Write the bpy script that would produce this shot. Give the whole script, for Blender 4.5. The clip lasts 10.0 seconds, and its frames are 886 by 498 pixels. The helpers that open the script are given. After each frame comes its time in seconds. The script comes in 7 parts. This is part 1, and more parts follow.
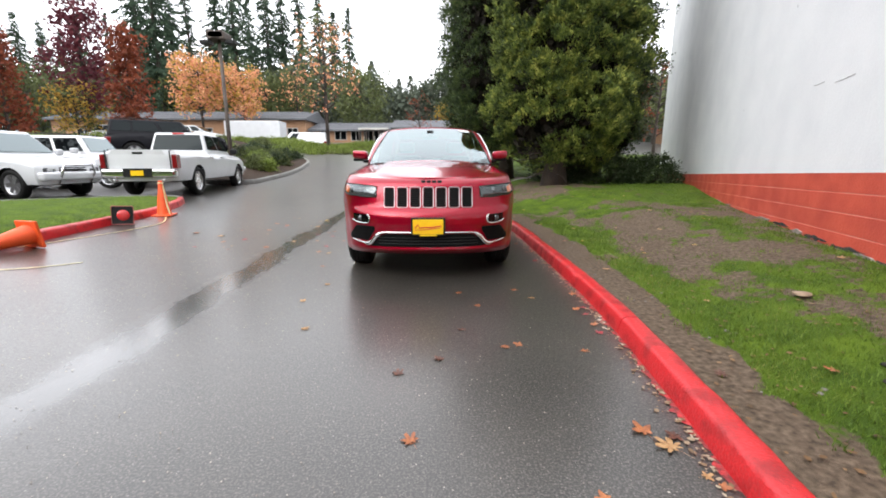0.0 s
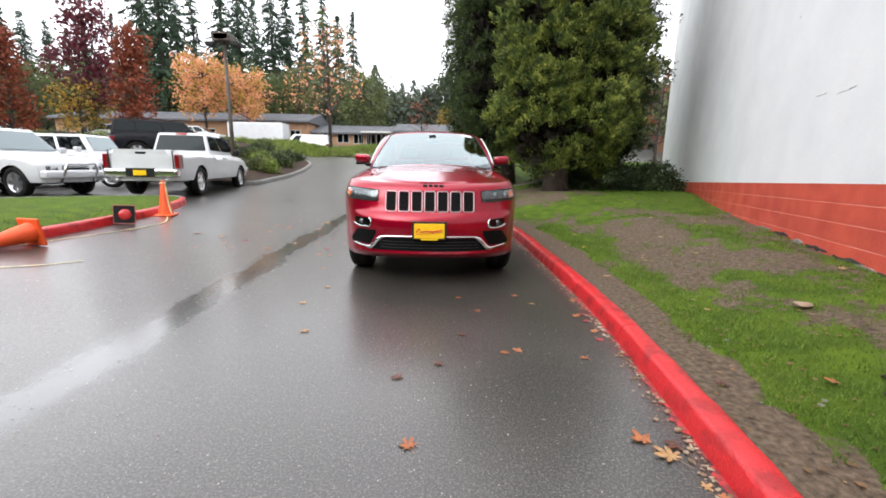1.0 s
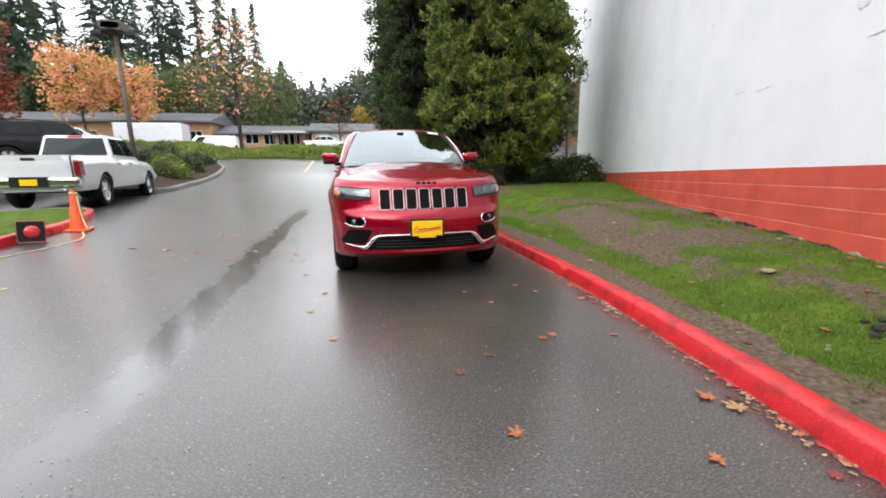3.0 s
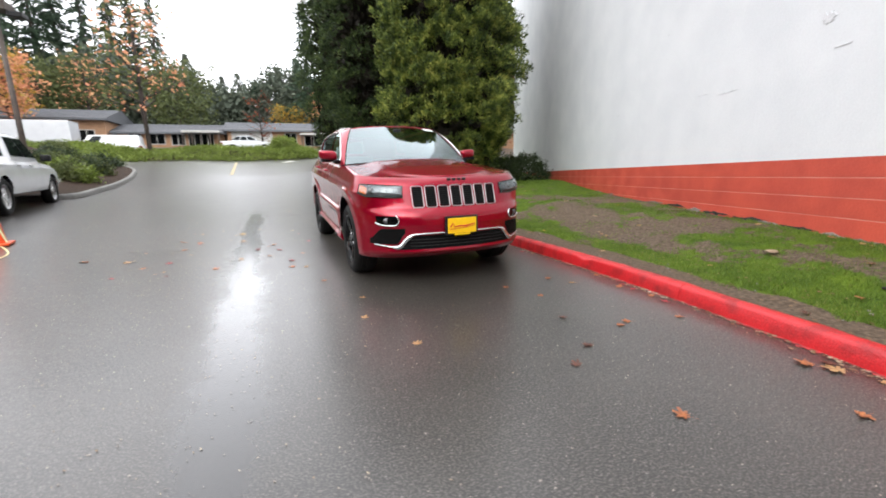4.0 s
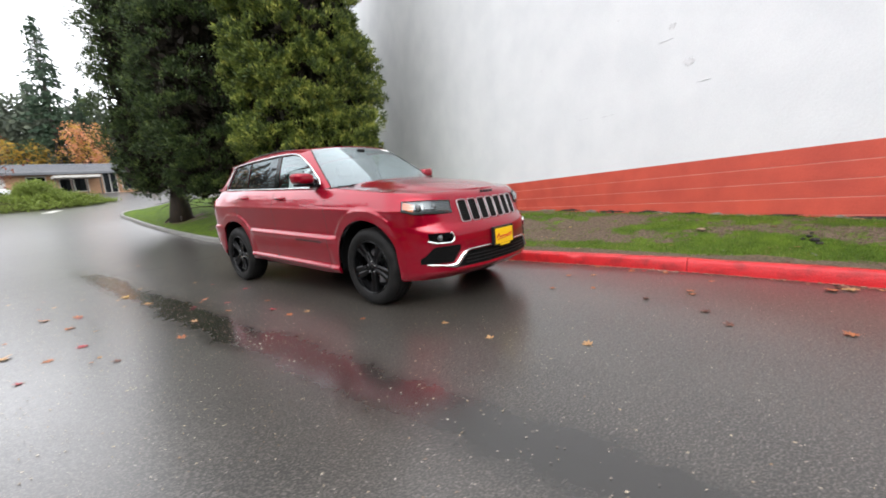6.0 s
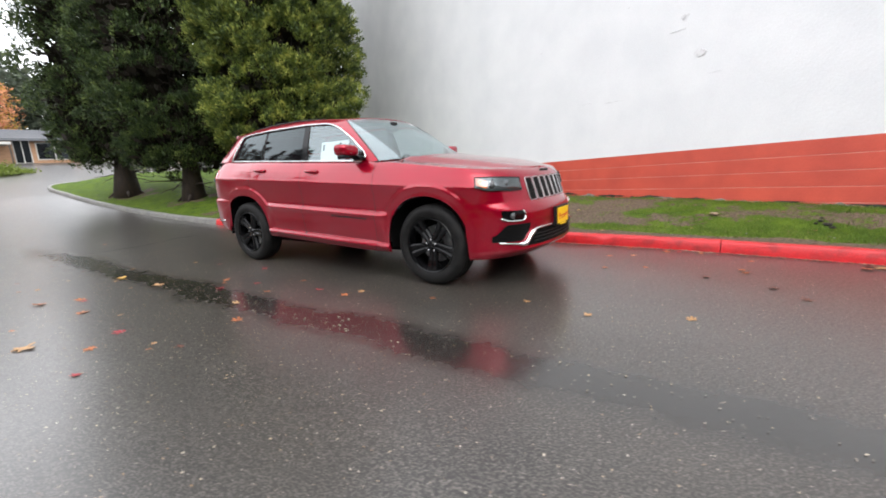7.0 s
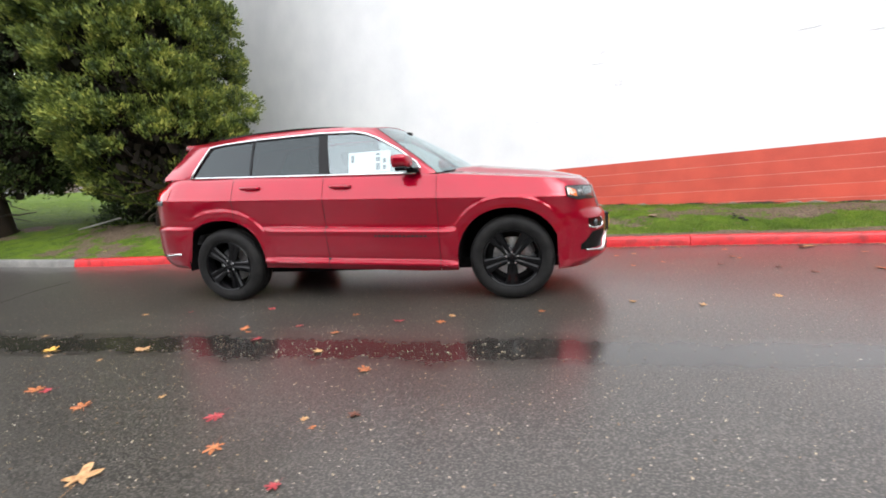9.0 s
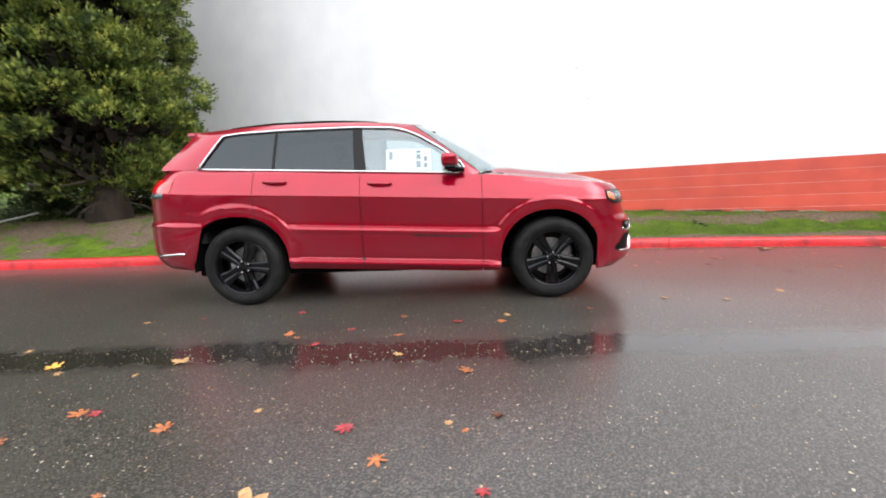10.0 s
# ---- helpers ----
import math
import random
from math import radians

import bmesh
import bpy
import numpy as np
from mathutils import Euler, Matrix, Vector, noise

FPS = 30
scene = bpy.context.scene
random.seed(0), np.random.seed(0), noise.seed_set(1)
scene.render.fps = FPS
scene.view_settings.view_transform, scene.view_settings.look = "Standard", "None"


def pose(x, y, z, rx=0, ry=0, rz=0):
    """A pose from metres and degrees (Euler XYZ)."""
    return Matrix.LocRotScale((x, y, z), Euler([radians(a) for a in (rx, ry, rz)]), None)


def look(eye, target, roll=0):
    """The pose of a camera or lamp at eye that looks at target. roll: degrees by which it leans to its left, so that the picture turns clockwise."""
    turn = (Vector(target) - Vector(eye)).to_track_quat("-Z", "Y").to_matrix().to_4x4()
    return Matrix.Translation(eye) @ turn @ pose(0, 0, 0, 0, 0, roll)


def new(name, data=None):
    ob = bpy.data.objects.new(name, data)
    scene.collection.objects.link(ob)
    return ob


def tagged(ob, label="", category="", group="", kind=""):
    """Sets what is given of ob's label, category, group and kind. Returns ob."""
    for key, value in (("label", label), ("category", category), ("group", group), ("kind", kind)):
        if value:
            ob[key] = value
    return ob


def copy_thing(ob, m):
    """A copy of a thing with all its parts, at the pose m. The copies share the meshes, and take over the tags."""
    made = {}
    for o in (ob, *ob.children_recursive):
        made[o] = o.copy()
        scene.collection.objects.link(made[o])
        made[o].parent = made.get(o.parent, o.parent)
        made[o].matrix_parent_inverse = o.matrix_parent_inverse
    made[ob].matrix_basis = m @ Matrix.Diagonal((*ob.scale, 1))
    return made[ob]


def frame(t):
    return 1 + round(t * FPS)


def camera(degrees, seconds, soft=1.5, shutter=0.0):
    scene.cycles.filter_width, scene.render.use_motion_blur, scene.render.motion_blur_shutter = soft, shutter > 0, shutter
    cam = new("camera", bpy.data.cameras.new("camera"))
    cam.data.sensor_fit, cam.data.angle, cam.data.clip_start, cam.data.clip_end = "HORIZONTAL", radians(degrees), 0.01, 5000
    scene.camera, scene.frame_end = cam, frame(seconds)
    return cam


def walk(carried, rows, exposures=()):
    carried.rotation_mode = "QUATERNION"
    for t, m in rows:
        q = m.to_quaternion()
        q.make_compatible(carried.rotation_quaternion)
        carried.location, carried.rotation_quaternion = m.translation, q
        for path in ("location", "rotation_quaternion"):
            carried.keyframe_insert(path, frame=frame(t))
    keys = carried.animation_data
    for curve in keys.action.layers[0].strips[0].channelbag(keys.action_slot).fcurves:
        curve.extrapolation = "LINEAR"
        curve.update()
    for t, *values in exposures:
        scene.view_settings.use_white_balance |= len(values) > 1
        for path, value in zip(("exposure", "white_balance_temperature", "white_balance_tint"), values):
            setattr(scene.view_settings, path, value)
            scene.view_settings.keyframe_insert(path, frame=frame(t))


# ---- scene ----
cam = camera(93.5, 10.0, soft=1.8, shutter=0.3)
PATH = [
    (0, (0.094, -5.05, 1.226), (0.127, -3.094, 0.811), 0.0),
    (0.5, (0.095, -5.053, 1.229), (0.112, -3.094, 0.827), 0.2),
    (1, (0.089, -5.051, 1.23), (0.12, -3.091, 0.834), 0.9),
    (1.5, (0.084, -5.048, 1.235), (0.121, -3.086, 0.845), 1.1),
    (2, (0.044, -5.047, 1.232), (0.121, -3.088, 0.837), 1.0),
    (2.5, (-0.238, -5.04, 1.21), (-0.032, -3.09, 0.819), 1.6),
    (2.7, (-0.42, -5.036, 1.216), (-0.121, -3.1, 0.81), 0.6),
    (3.8, (-1.485, -4.674, 1.173), (-0.822, -2.824, 0.801), -1.5),
    (4, (-1.71, -4.589, 1.174), (-0.957, -2.781, 0.771), -1.2),
    (4.5, (-2.165, -4.28, 1.147), (-1.191, -2.572, 0.784), -2.9),
    (5, (-2.582, -3.954, 1.128), (-1.386, -2.374, 0.857), -2.6),
    (5.5, (-3.023, -3.601, 1.113), (-1.645, -2.174, 0.856), -2.6),
    (5.7, (-3.18, -3.426, 1.104), (-1.765, -2.039, 0.833), -4.2),
    (6.8, (-3.92, -2.464, 1.104), (-2.304, -1.348, 0.728), -2.6),
    (7, (-3.996, -2.248, 1.108), (-2.376, -1.143, 0.714), -3.1),
    (7.5, (-4.229, -1.766, 1.13), (-2.491, -0.838, 0.787), -5.3),
    (8, (-4.371, -1.239, 1.133), (-2.569, -0.475, 0.725), -6.0),
    (8.5, (-4.494, -0.721, 1.143), (-2.617, -0.111, 0.822), -4.7),
    (9, (-4.607, -0.176, 1.159), (-2.682, 0.24, 0.809), -4.1),
    (9.5, (-4.638, 0.368, 1.168), (-2.694, 0.682, 0.822), -2.9),
    (10, (-4.715, 0.914, 1.181), (-2.747, 0.968, 0.828), -2.0),
]
# the exposure opens a little on the dark side of the car
EXPOSURES = [(0, 0.78), (2.5, 0.78), (5, 0.74), (7, 0.80), (8, 0.96), (8.5, 1.03), (10, 1.06)]
walk(cam, [(t, look(eye, target, roll)) for t, eye, target, roll in PATH], EXPOSURES)

# ---- world, sun ----
world = bpy.data.worlds.new("overcast_sky")
scene.world = world
world.use_nodes = True
wn, wl = world.node_tree.nodes, world.node_tree.links
wn.clear()
sky = wn.new("ShaderNodeTexSky")
sky.sky_type, sky.sun_disc = "NISHITA", False
sky.sun_elevation, sky.sun_rotation = radians(38), radians(215)
sky.air_density, sky.dust_density, sky.ozone_density = 1.0, 4.0, 1.0
grey = wn.new("ShaderNodeHueSaturation")
grey.inputs["Saturation"].default_value = 0.12
cloud = wn.new("ShaderNodeMix")
cloud.data_type = "RGBA"
cloud.inputs["Factor"].default_value = 0.75
cloud.inputs["B"].default_value = (8.95, 9.1, 9.65, 1)
# the sky is set brighter at the horizon than overhead, to lift the far road
dome = wn.new("ShaderNodeTexCoord")
up = wn.new("ShaderNodeSeparateXYZ")
rise = wn.new("ShaderNodeMapRange")
rise.inputs["From Min"].default_value, rise.inputs["From Max"].default_value = 0.0, 1.0
rise.inputs["To Min"].default_value, rise.inputs["To Max"].default_value = 2.3, 1.9
glow = wn.new("ShaderNodeVectorMath")
glow.operation = "SCALE"
wl.new(dome.outputs["Generated"], up.inputs[0])
wl.new(up.outputs["Z"], rise.inputs["Value"])
wl.new(rise.outputs["Result"], glow.inputs["Scale"])
back = wn.new("ShaderNodeBackground")
back.inputs["Strength"].default_value = 0.11
wout = wn.new("ShaderNodeOutputWorld")
wl.new(sky.outputs["Color"], grey.inputs["Color"])
wl.new(grey.outputs["Color"], cloud.inputs["A"])
wl.new(cloud.outputs["Result"], glow.inputs[0])
wl.new(glow.outputs["Vector"], back.inputs["Color"])
wl.new(back.outputs["Background"], wout.inputs["Surface"])
sun = new("sun", bpy.data.lights.new("sun", "SUN"))
sun.data.energy, sun.data.angle, sun.data.color = 0.5, radians(40), (1.0, 0.97, 0.93)
sun.matrix_world = look((-8, -10, 14), (0, 0, 0))

# ---- tools ----
def mat(name, c1, c2=None, scale=8.0, rough=0.5, rough2=None, bump=0.0, bscale=60.0, metal=0.0, coat=0.0, detail=5.0,
        fine=0.0, fscale=200.0, rand=0.0, spec=0.5, lo=0.35, hi=0.65, stretch=(1, 1, 1)):
    """A procedural surface: two colours mixed by broad noise, fine grain, roughness change and relief."""
    m = bpy.data.materials.new(name)
    m.use_nodes = True
    n, l = m.node_tree.nodes, m.node_tree.links
    b = n["Principled BSDF"]
    b.inputs["Metallic"].default_value = metal
    b.inputs["Coat Weight"].default_value = coat
    b.inputs["Coat Roughness"].default_value = 0.04
    b.inputs["Specular IOR Level"].default_value = spec
    geo = n.new("ShaderNodeNewGeometry")
    mp = n.new("ShaderNodeMapping")
    mp.inputs["Scale"].default_value = stretch
    l.new(geo.outputs["Position"], mp.inputs["Vector"])
    nz = n.new("ShaderNodeTexNoise")
    nz.inputs["Scale"].default_value, nz.inputs["Detail"].default_value = scale, detail
    l.new(mp.outputs["Vector"], nz.inputs["Vector"])
    ramp = n.new("ShaderNodeMapRange")
    ramp.inputs["From Min"].default_value, ramp.inputs["From Max"].default_value = lo, hi
    l.new(nz.outputs["Fac"], ramp.inputs["Value"])
    mix = n.new("ShaderNodeMix")
    mix.data_type = "RGBA"
    mix.inputs["A"].default_value = (*c1, 1)
    mix.inputs["B"].default_value = (*(c2 or c1), 1)
    l.new(ramp.outputs["Result"], mix.inputs["Factor"])
    col = mix.outputs["Result"]
    if fine:
        nf = n.new("ShaderNodeTexNoise")
        nf.inputs["Scale"].default_value = fscale
        l.new(mp.outputs["Vector"], nf.inputs["Vector"])
        mr = n.new("ShaderNodeMapRange")
        mr.inputs["From Min"].default_value, mr.inputs["From Max"].default_value = 0.3, 0.7
        mr.inputs["To Min"].default_value, mr.inputs["To Max"].default_value = 1 - fine, 1 + fine
        l.new(nf.outputs["Fac"], mr.inputs["Value"])
        hs = n.new("ShaderNodeHueSaturation")
        l.new(col, hs.inputs["Color"])
        l.new(mr.outputs["Result"], hs.inputs["Value"])
        col = hs.outputs["Color"]
    if rand:
        oi = n.new("ShaderNodeObjectInfo")
        mr = n.new("ShaderNodeMapRange")
        mr.inputs["To Min"].default_value, mr.inputs["To Max"].default_value = 1 - rand, 1 + rand
        l.new(oi.outputs["Random"], mr.inputs["Value"])
        hs = n.new("ShaderNodeHueSaturation")
        l.new(col, hs.inputs["Color"])
        l.new(mr.outputs["Result"], hs.inputs["Value"])
        col = hs.outputs["Color"]
    l.new(col, b.inputs["Base Color"])
    rr = n.new("ShaderNodeMapRange")
    rr.inputs["To Min"].default_value, rr.inputs["To Max"].default_value = rough, rough if rough2 is None else rough2
    l.new(ramp.outputs["Result"], rr.inputs["Value"])
    l.new(rr.outputs["Result"], b.inputs["Roughness"])
    if bump:
        nb = n.new("ShaderNodeTexNoise")
        nb.inputs["Scale"].default_value, nb.inputs["Detail"].default_value = bscale, 3
        l.new(mp.outputs["Vector"], nb.inputs["Vector"])
        bp = n.new("ShaderNodeBump")
        bp.inputs["Strength"].default_value, bp.inputs["Distance"].default_value = bump, 0.01
        l.new(nb.outputs["Fac"], bp.inputs["Height"])
        l.new(bp.outputs["Normal"], b.inputs["Normal"])
    return m


def leafy(name, colours, rough=0.55, through_light=0.25, patch=1.3, single=0.55):
    """Foliage whose every leaf or spray takes a tone between the given colours."""
    m = bpy.data.materials.new(name)
    m.use_nodes = True
    n, l = m.node_tree.nodes, m.node_tree.links
    b = n["Principled BSDF"]
    geo = n.new("ShaderNodeNewGeometry")
    ramp = n.new("ShaderNodeValToRGB")
    els = ramp.color_ramp.elements
    while len(els) < len(colours):
        els.new(0.5)
    for i, c in enumerate(colours):
        els[i].position = i / max(1, len(colours) - 1)
        els[i].color = (*c, 1)
    nz = n.new("ShaderNodeTexNoise")
    nz.inputs["Scale"].default_value = patch
    l.new(geo.outputs["Position"], nz.inputs["Vector"])
    mx = n.new("ShaderNodeMath")
    mx.operation = "MULTIPLY_ADD"
    mx.inputs[1].default_value = single
    l.new(geo.outputs["Random Per Island"], mx.inputs[0])
    m2 = n.new("ShaderNodeMapRange")
    m2.inputs["From Min"].default_value, m2.inputs["From Max"].default_value = 0.3, 0.7
    m2.inputs["To Max"].default_value = 1 - single
    l.new(nz.outputs["Fac"], m2.inputs["Value"])
    l.new(m2.outputs["Result"], mx.inputs[2])
    l.new(mx.outputs[0], ramp.inputs["Fac"])
    l.new(ramp.outputs["Color"], b.inputs["Base Color"])
    b.inputs["Roughness"].default_value = rough
    b.inputs["Specular IOR Level"].default_value = 0.3
    tr = n.new("ShaderNodeBsdfTranslucent")
    l.new(ramp.outputs["Color"], tr.inputs["Color"])
    mixs = n.new("ShaderNodeMixShader")
    mixs.inputs[0].default_value = through_light
    l.new(b.outputs[0], mixs.inputs[1])
    l.new(tr.outputs[0], mixs.inputs[2])
    l.new(mixs.outputs[0], n["Material Output"].inputs["Surface"])
    return m


def mesh(name, verts, faces, material=None, smooth=False):
    me = bpy.data.meshes.new(name)
    me.from_pydata([tuple(v) for v in verts], [], faces)
    if material:
        me.materials.append(material)
    if smooth:
        me.polygons.foreach_set("use_smooth", [True] * len(me.polygons))
    me.update()
    return me


def obj(name, me, parent=None, label="", at=None):
    ob = new(name, me)
    if parent:
        ob.parent = parent
    if at is not None:
        ob.matrix_basis = at
    if label:
        ob["label"] = label
    return ob


def part(name, bm, material, parent, label="", smooth=False, at=None):
    """Links a bmesh as one mesh object under a thing or a part."""
    me = bpy.data.meshes.new(name)
    bm.to_mesh(me)
    bm.free()
    if material:
        me.materials.append(material)
    if smooth:
        me.polygons.foreach_set("use_smooth", [True] * len(me.polygons))
    return obj(name, me, parent, label, at)


def empty(name, m=None):
    ob = new(name)
    if m is not None:
        ob.matrix_basis = m
    return ob


def box(bm, x0, x1, y0, y1, z0, z1, bevel=0.0, seg=2):
    """Adds a box, with rounded edges where bevel is given."""
    r = bmesh.ops.create_cube(bm, size=1, matrix=Matrix.Translation(((x0 + x1) / 2, (y0 + y1) / 2, (z0 + z1) / 2)) @ Matrix.Diagonal((x1 - x0, y1 - y0, z1 - z0, 1)))
    if bevel:
        es = list({e for v in r["verts"] for e in v.link_edges})
        bmesh.ops.bevel(bm, geom=es, offset=bevel, segments=seg, profile=0.5, affect="EDGES")
    return bm


def cyl(bm, p, q, r0, r1=None, n=16, cap=True):
    """Adds a cylinder or cone from p to q."""
    p, q = Vector(p), Vector(q)
    d = q - p
    m = Matrix.Translation((p + q) / 2) @ d.to_track_quat("Z", "Y").to_matrix().to_4x4()
    bmesh.ops.create_cone(bm, cap_ends=cap, segments=n, radius1=r0, radius2=r0 if r1 is None else r1, depth=d.length, matrix=m)
    return bm


def tube(bm, pts, r, n=8, closed=False, flat=1.0):
    """Adds a tube along the points."""
    pts = [Vector(p) for p in pts]
    rings = []
    up = Vector((0, 0, 1))
    k = len(pts)
    for i, p in enumerate(pts):
        a, b = pts[(i - 1) % k if closed else max(0, i - 1)], pts[(i + 1) % k if closed else min(k - 1, i + 1)]
        t = (b - a).normalized()
        s = t.cross(up)
        s = s.normalized() if s.length > 1e-3 else Vector((1, 0, 0))
        w = s.cross(t).normalized()
        rr = r[i] if isinstance(r, (list, tuple)) else r
        rings.append([bm.verts.new(p + s * math.cos(2 * math.pi * j / n) * rr * flat + w * math.sin(2 * math.pi * j / n) * rr) for j in range(n)])
    for i in range(k if closed else k - 1):
        for j in range(n):
            bm.faces.new((rings[i][j], rings[i][(j + 1) % n], rings[(i + 1) % k][(j + 1) % n], rings[(i + 1) % k][j]))
    if not closed:
        bm.faces.new(rings[0][::-1])
        bm.faces.new(rings[-1])
    return bm


def grid_faces(nu, nv, wrap=False):
    return [(i * nv + j, (i + 1) % nu * nv + j, (i + 1) % nu * nv + j + 1, i * nv + j + 1) for i in range(nu if wrap else nu - 1) for j in range(nv - 1)]


def lerp_table(table, x):
    """Piecewise smooth value of a table of (x, value)."""
    xs, vs = [a for a, _ in table], [b for _, b in table]
    return float(np.interp(x, xs, vs))


def smooth_step(a, b, x):
    t = min(1.0, max(0.0, (x - a) / (b - a)))
    return t * t * (3 - 2 * t)


def dense(points, step):
    """The polyline through the points, rounded and evenly spaced."""
    p = [Vector(q) for q in points]
    out = []
    for i in range(len(p) - 1):
        a, b, c, d = p[max(0, i - 1)], p[i], p[i + 1], p[min(len(p) - 1, i + 2)]
        k = max(1, round((c - b).length / step))
        for j in range(k):
            t = j / k
            out.append(0.5 * ((2 * b) + (c - a) * t + (2 * a - 5 * b + 4 * c - d) * t * t + (3 * b - a - 3 * c + d) * t ** 3))
    out.append(p[-1])
    return out

# ---- ground, kerbs, lawns ----
def ground_z(x, y):
    """Height of the asphalt: flat by the parked car, climbing to the far road and the lot."""
    a = 0.0042 * max(0.0, min(y, 20.0) - 7.0) ** 2 + 0.085 * max(0.0, min(y, 60.0) - 20.0)
    b = 0.19 * smooth_step(2.5, 7.5, -x)
    c = 0.85 * smooth_step(10.0, 13.0, -x) * smooth_step(12.5, 15.5, y) * smooth_step(45.0, 25.0, y)
    return a + b + c


def wall_x(y):
    return 4.594 + 0.415 * y


def asphalt():
    m = bpy.data.materials.new("wet_asphalt")
    m.use_nodes = True
    n, l = m.node_tree.nodes, m.node_tree.links
    b = n["Principled BSDF"]
    geo = n.new("ShaderNodeNewGeometry")
    pos = geo.outputs["Position"]

    def noise_tex(scale, detail=4.0, rough=0.55):
        t = n.new("ShaderNodeTexNoise")
        t.inputs["Scale"].default_value, t.inputs["Detail"].default_value, t.inputs["Roughness"].default_value = scale, detail, rough
        l.new(pos, t.inputs["Vector"])
        return t.outputs["Fac"]

    def rng(v, a, c, d=0.0, e=1.0):
        t = n.new("ShaderNodeMapRange")
        for i, k in zip(("From Min", "From Max", "To Min", "To Max"), (a, c, d, e)):
            t.inputs[i].default_value = k
        l.new(v, t.inputs["Value"])
        return t.outputs["Result"]

    def op(kind, a, c):
        t = n.new("ShaderNodeMath")
        t.operation = kind
        for i, v in enumerate((a, c)):
            if isinstance(v, float):
                t.inputs[i].default_value = v
            else:
                l.new(v, t.inputs[i])
        return t.outputs[0]

    def mixc(f, a, c):
        t = n.new("ShaderNodeMix")
        t.data_type = "RGBA"
        l.new(f, t.inputs["Factor"])
        for k, v in (("A", a), ("B", c)):
            if isinstance(v, tuple):
                t.inputs[k].default_value = (*v, 1)
            else:
                l.new(v, t.inputs[k])
        return t.outputs["Result"]

    xyz = n.new("ShaderNodeSeparateXYZ")
    l.new(pos, xyz.inputs[0])
    # the shallow channel in which water stands
    wob = op("ADD", op("MULTIPLY", op("SUBTRACT", noise_tex(0.9, 5.0), 0.5), 0.5), op("MULTIPLY", op("SUBTRACT", noise_tex(9.0, 4.0), 0.5), 0.22))
    off = op("ABSOLUTE", op("ADD", op("ADD", xyz.outputs["X"], 2.03), wob), 0.0)
    channel = op("MULTIPLY", rng(off, 0.10, 0.26, 1.0, 0.0), rng(xyz.outputs["Y"], 9.0, 6.0, 0.0, 1.0))
    film = rng(noise_tex(0.35, 4.0), 0.10, 0.92)
    stones = n.new("ShaderNodeTexVoronoi")
    stones.inputs["Scale"].default_value = 92.0
    l.new(pos, stones.inputs["Vector"])
    sep = n.new("ShaderNodeSeparateColor")
    l.new(stones.outputs["Color"], sep.inputs[0])
    pale = op("MULTIPLY", rng(sep.outputs[0], 0.50, 0.95), rng(stones.outputs["Distance"], 0.42, 0.1))
    big = n.new("ShaderNodeTexVoronoi")
    big.inputs["Scale"].default_value = 66.0
    l.new(pos, big.inputs["Vector"])
    sep2 = n.new("ShaderNodeSeparateColor")
    l.new(big.outputs["Color"], sep2.inputs[0])
    bright = op("MULTIPLY", rng(sep2.outputs[1], 0.91, 0.99), rng(big.outputs["Distance"], 0.30, 0.12))
    base = mixc(rng(noise_tex(1.1, 6.0), 0.3, 0.7), (0.0120, 0.0105, 0.0090), (0.031, 0.0272, 0.0232))
    base = mixc(op("MULTIPLY", rng(noise_tex(95.0, 3.0), 0.46, 0.66), 0.85), base, (0.100, 0.089, 0.077))
    base = mixc(op("MULTIPLY", pale, 0.55), base, (0.24, 0.22, 0.185))
    base = mixc(op("MULTIPLY", bright, rng(noise_tex(2.6, 3.0), 0.35, 0.65, 0.25, 1.0)), base, (0.30, 0.28, 0.245))
    base = mixc(op("MULTIPLY", channel, 0.75), base, (0.012, 0.011, 0.010))
    l.new(base, b.inputs["Base Color"])
    rough = op("ADD", rng(film, 0.0, 1.0, 0.46, 0.36), rng(noise_tex(40.0, 3.0), 0.3, 0.7, -0.05, 0.07))
    t = n.new("ShaderNodeMix")
    l.new(channel, t.inputs["Factor"])
    l.new(rough, t.inputs["A"])
    t.inputs["B"].default_value = 0.20
    l.new(t.outputs["Result"], b.inputs["Roughness"])
    b.inputs["IOR"].default_value = 1.42
    # a thin sheet of water lies over the stones
    l.new(op("MAXIMUM", rng(op("ADD", film, op("MULTIPLY", noise_tex(7.0, 4.0), 0.5)), 0.0, 1.6, 0.70, 1.0), op("MULTIPLY", channel, 0.9)), b.inputs["Coat Weight"])
    b.inputs["Coat IOR"].default_value = 1.50
    l.new(op("SUBTRACT", rng(film, 0.0, 1.0, 0.29, 0.21), op("MULTIPLY", channel, 0.10)), b.inputs["Coat Roughness"])
    h = op("ADD", op("MULTIPLY", stones.outputs["Distance"], -0.6), op("MULTIPLY", noise_tex(160.0, 2.0), 0.28))
    h = op("ADD", h, op("MULTIPLY", noise_tex(5.0, 2.0), 0.5))
    bp = n.new("ShaderNodeBump")
    bp.inputs["Distance"].default_value = 0.004
    st = op("SUBTRACT", 0.17, op("MULTIPLY", channel, 0.10))
    l.new(st, bp.inputs["Strength"])
    l.new(h, bp.inputs["Height"])
    l.new(bp.outputs["Normal"], b.inputs["Normal"])
    sheet = n.new("ShaderNodeBump")
    sheet.inputs["Distance"].default_value = 0.004
    l.new(op("SUBTRACT", 0.07, op("MULTIPLY", channel, 0.045)), sheet.inputs["Strength"])
    l.new(h, sheet.inputs["Height"])
    l.new(sheet.outputs["Normal"], b.inputs["Coat Normal"])
    return m


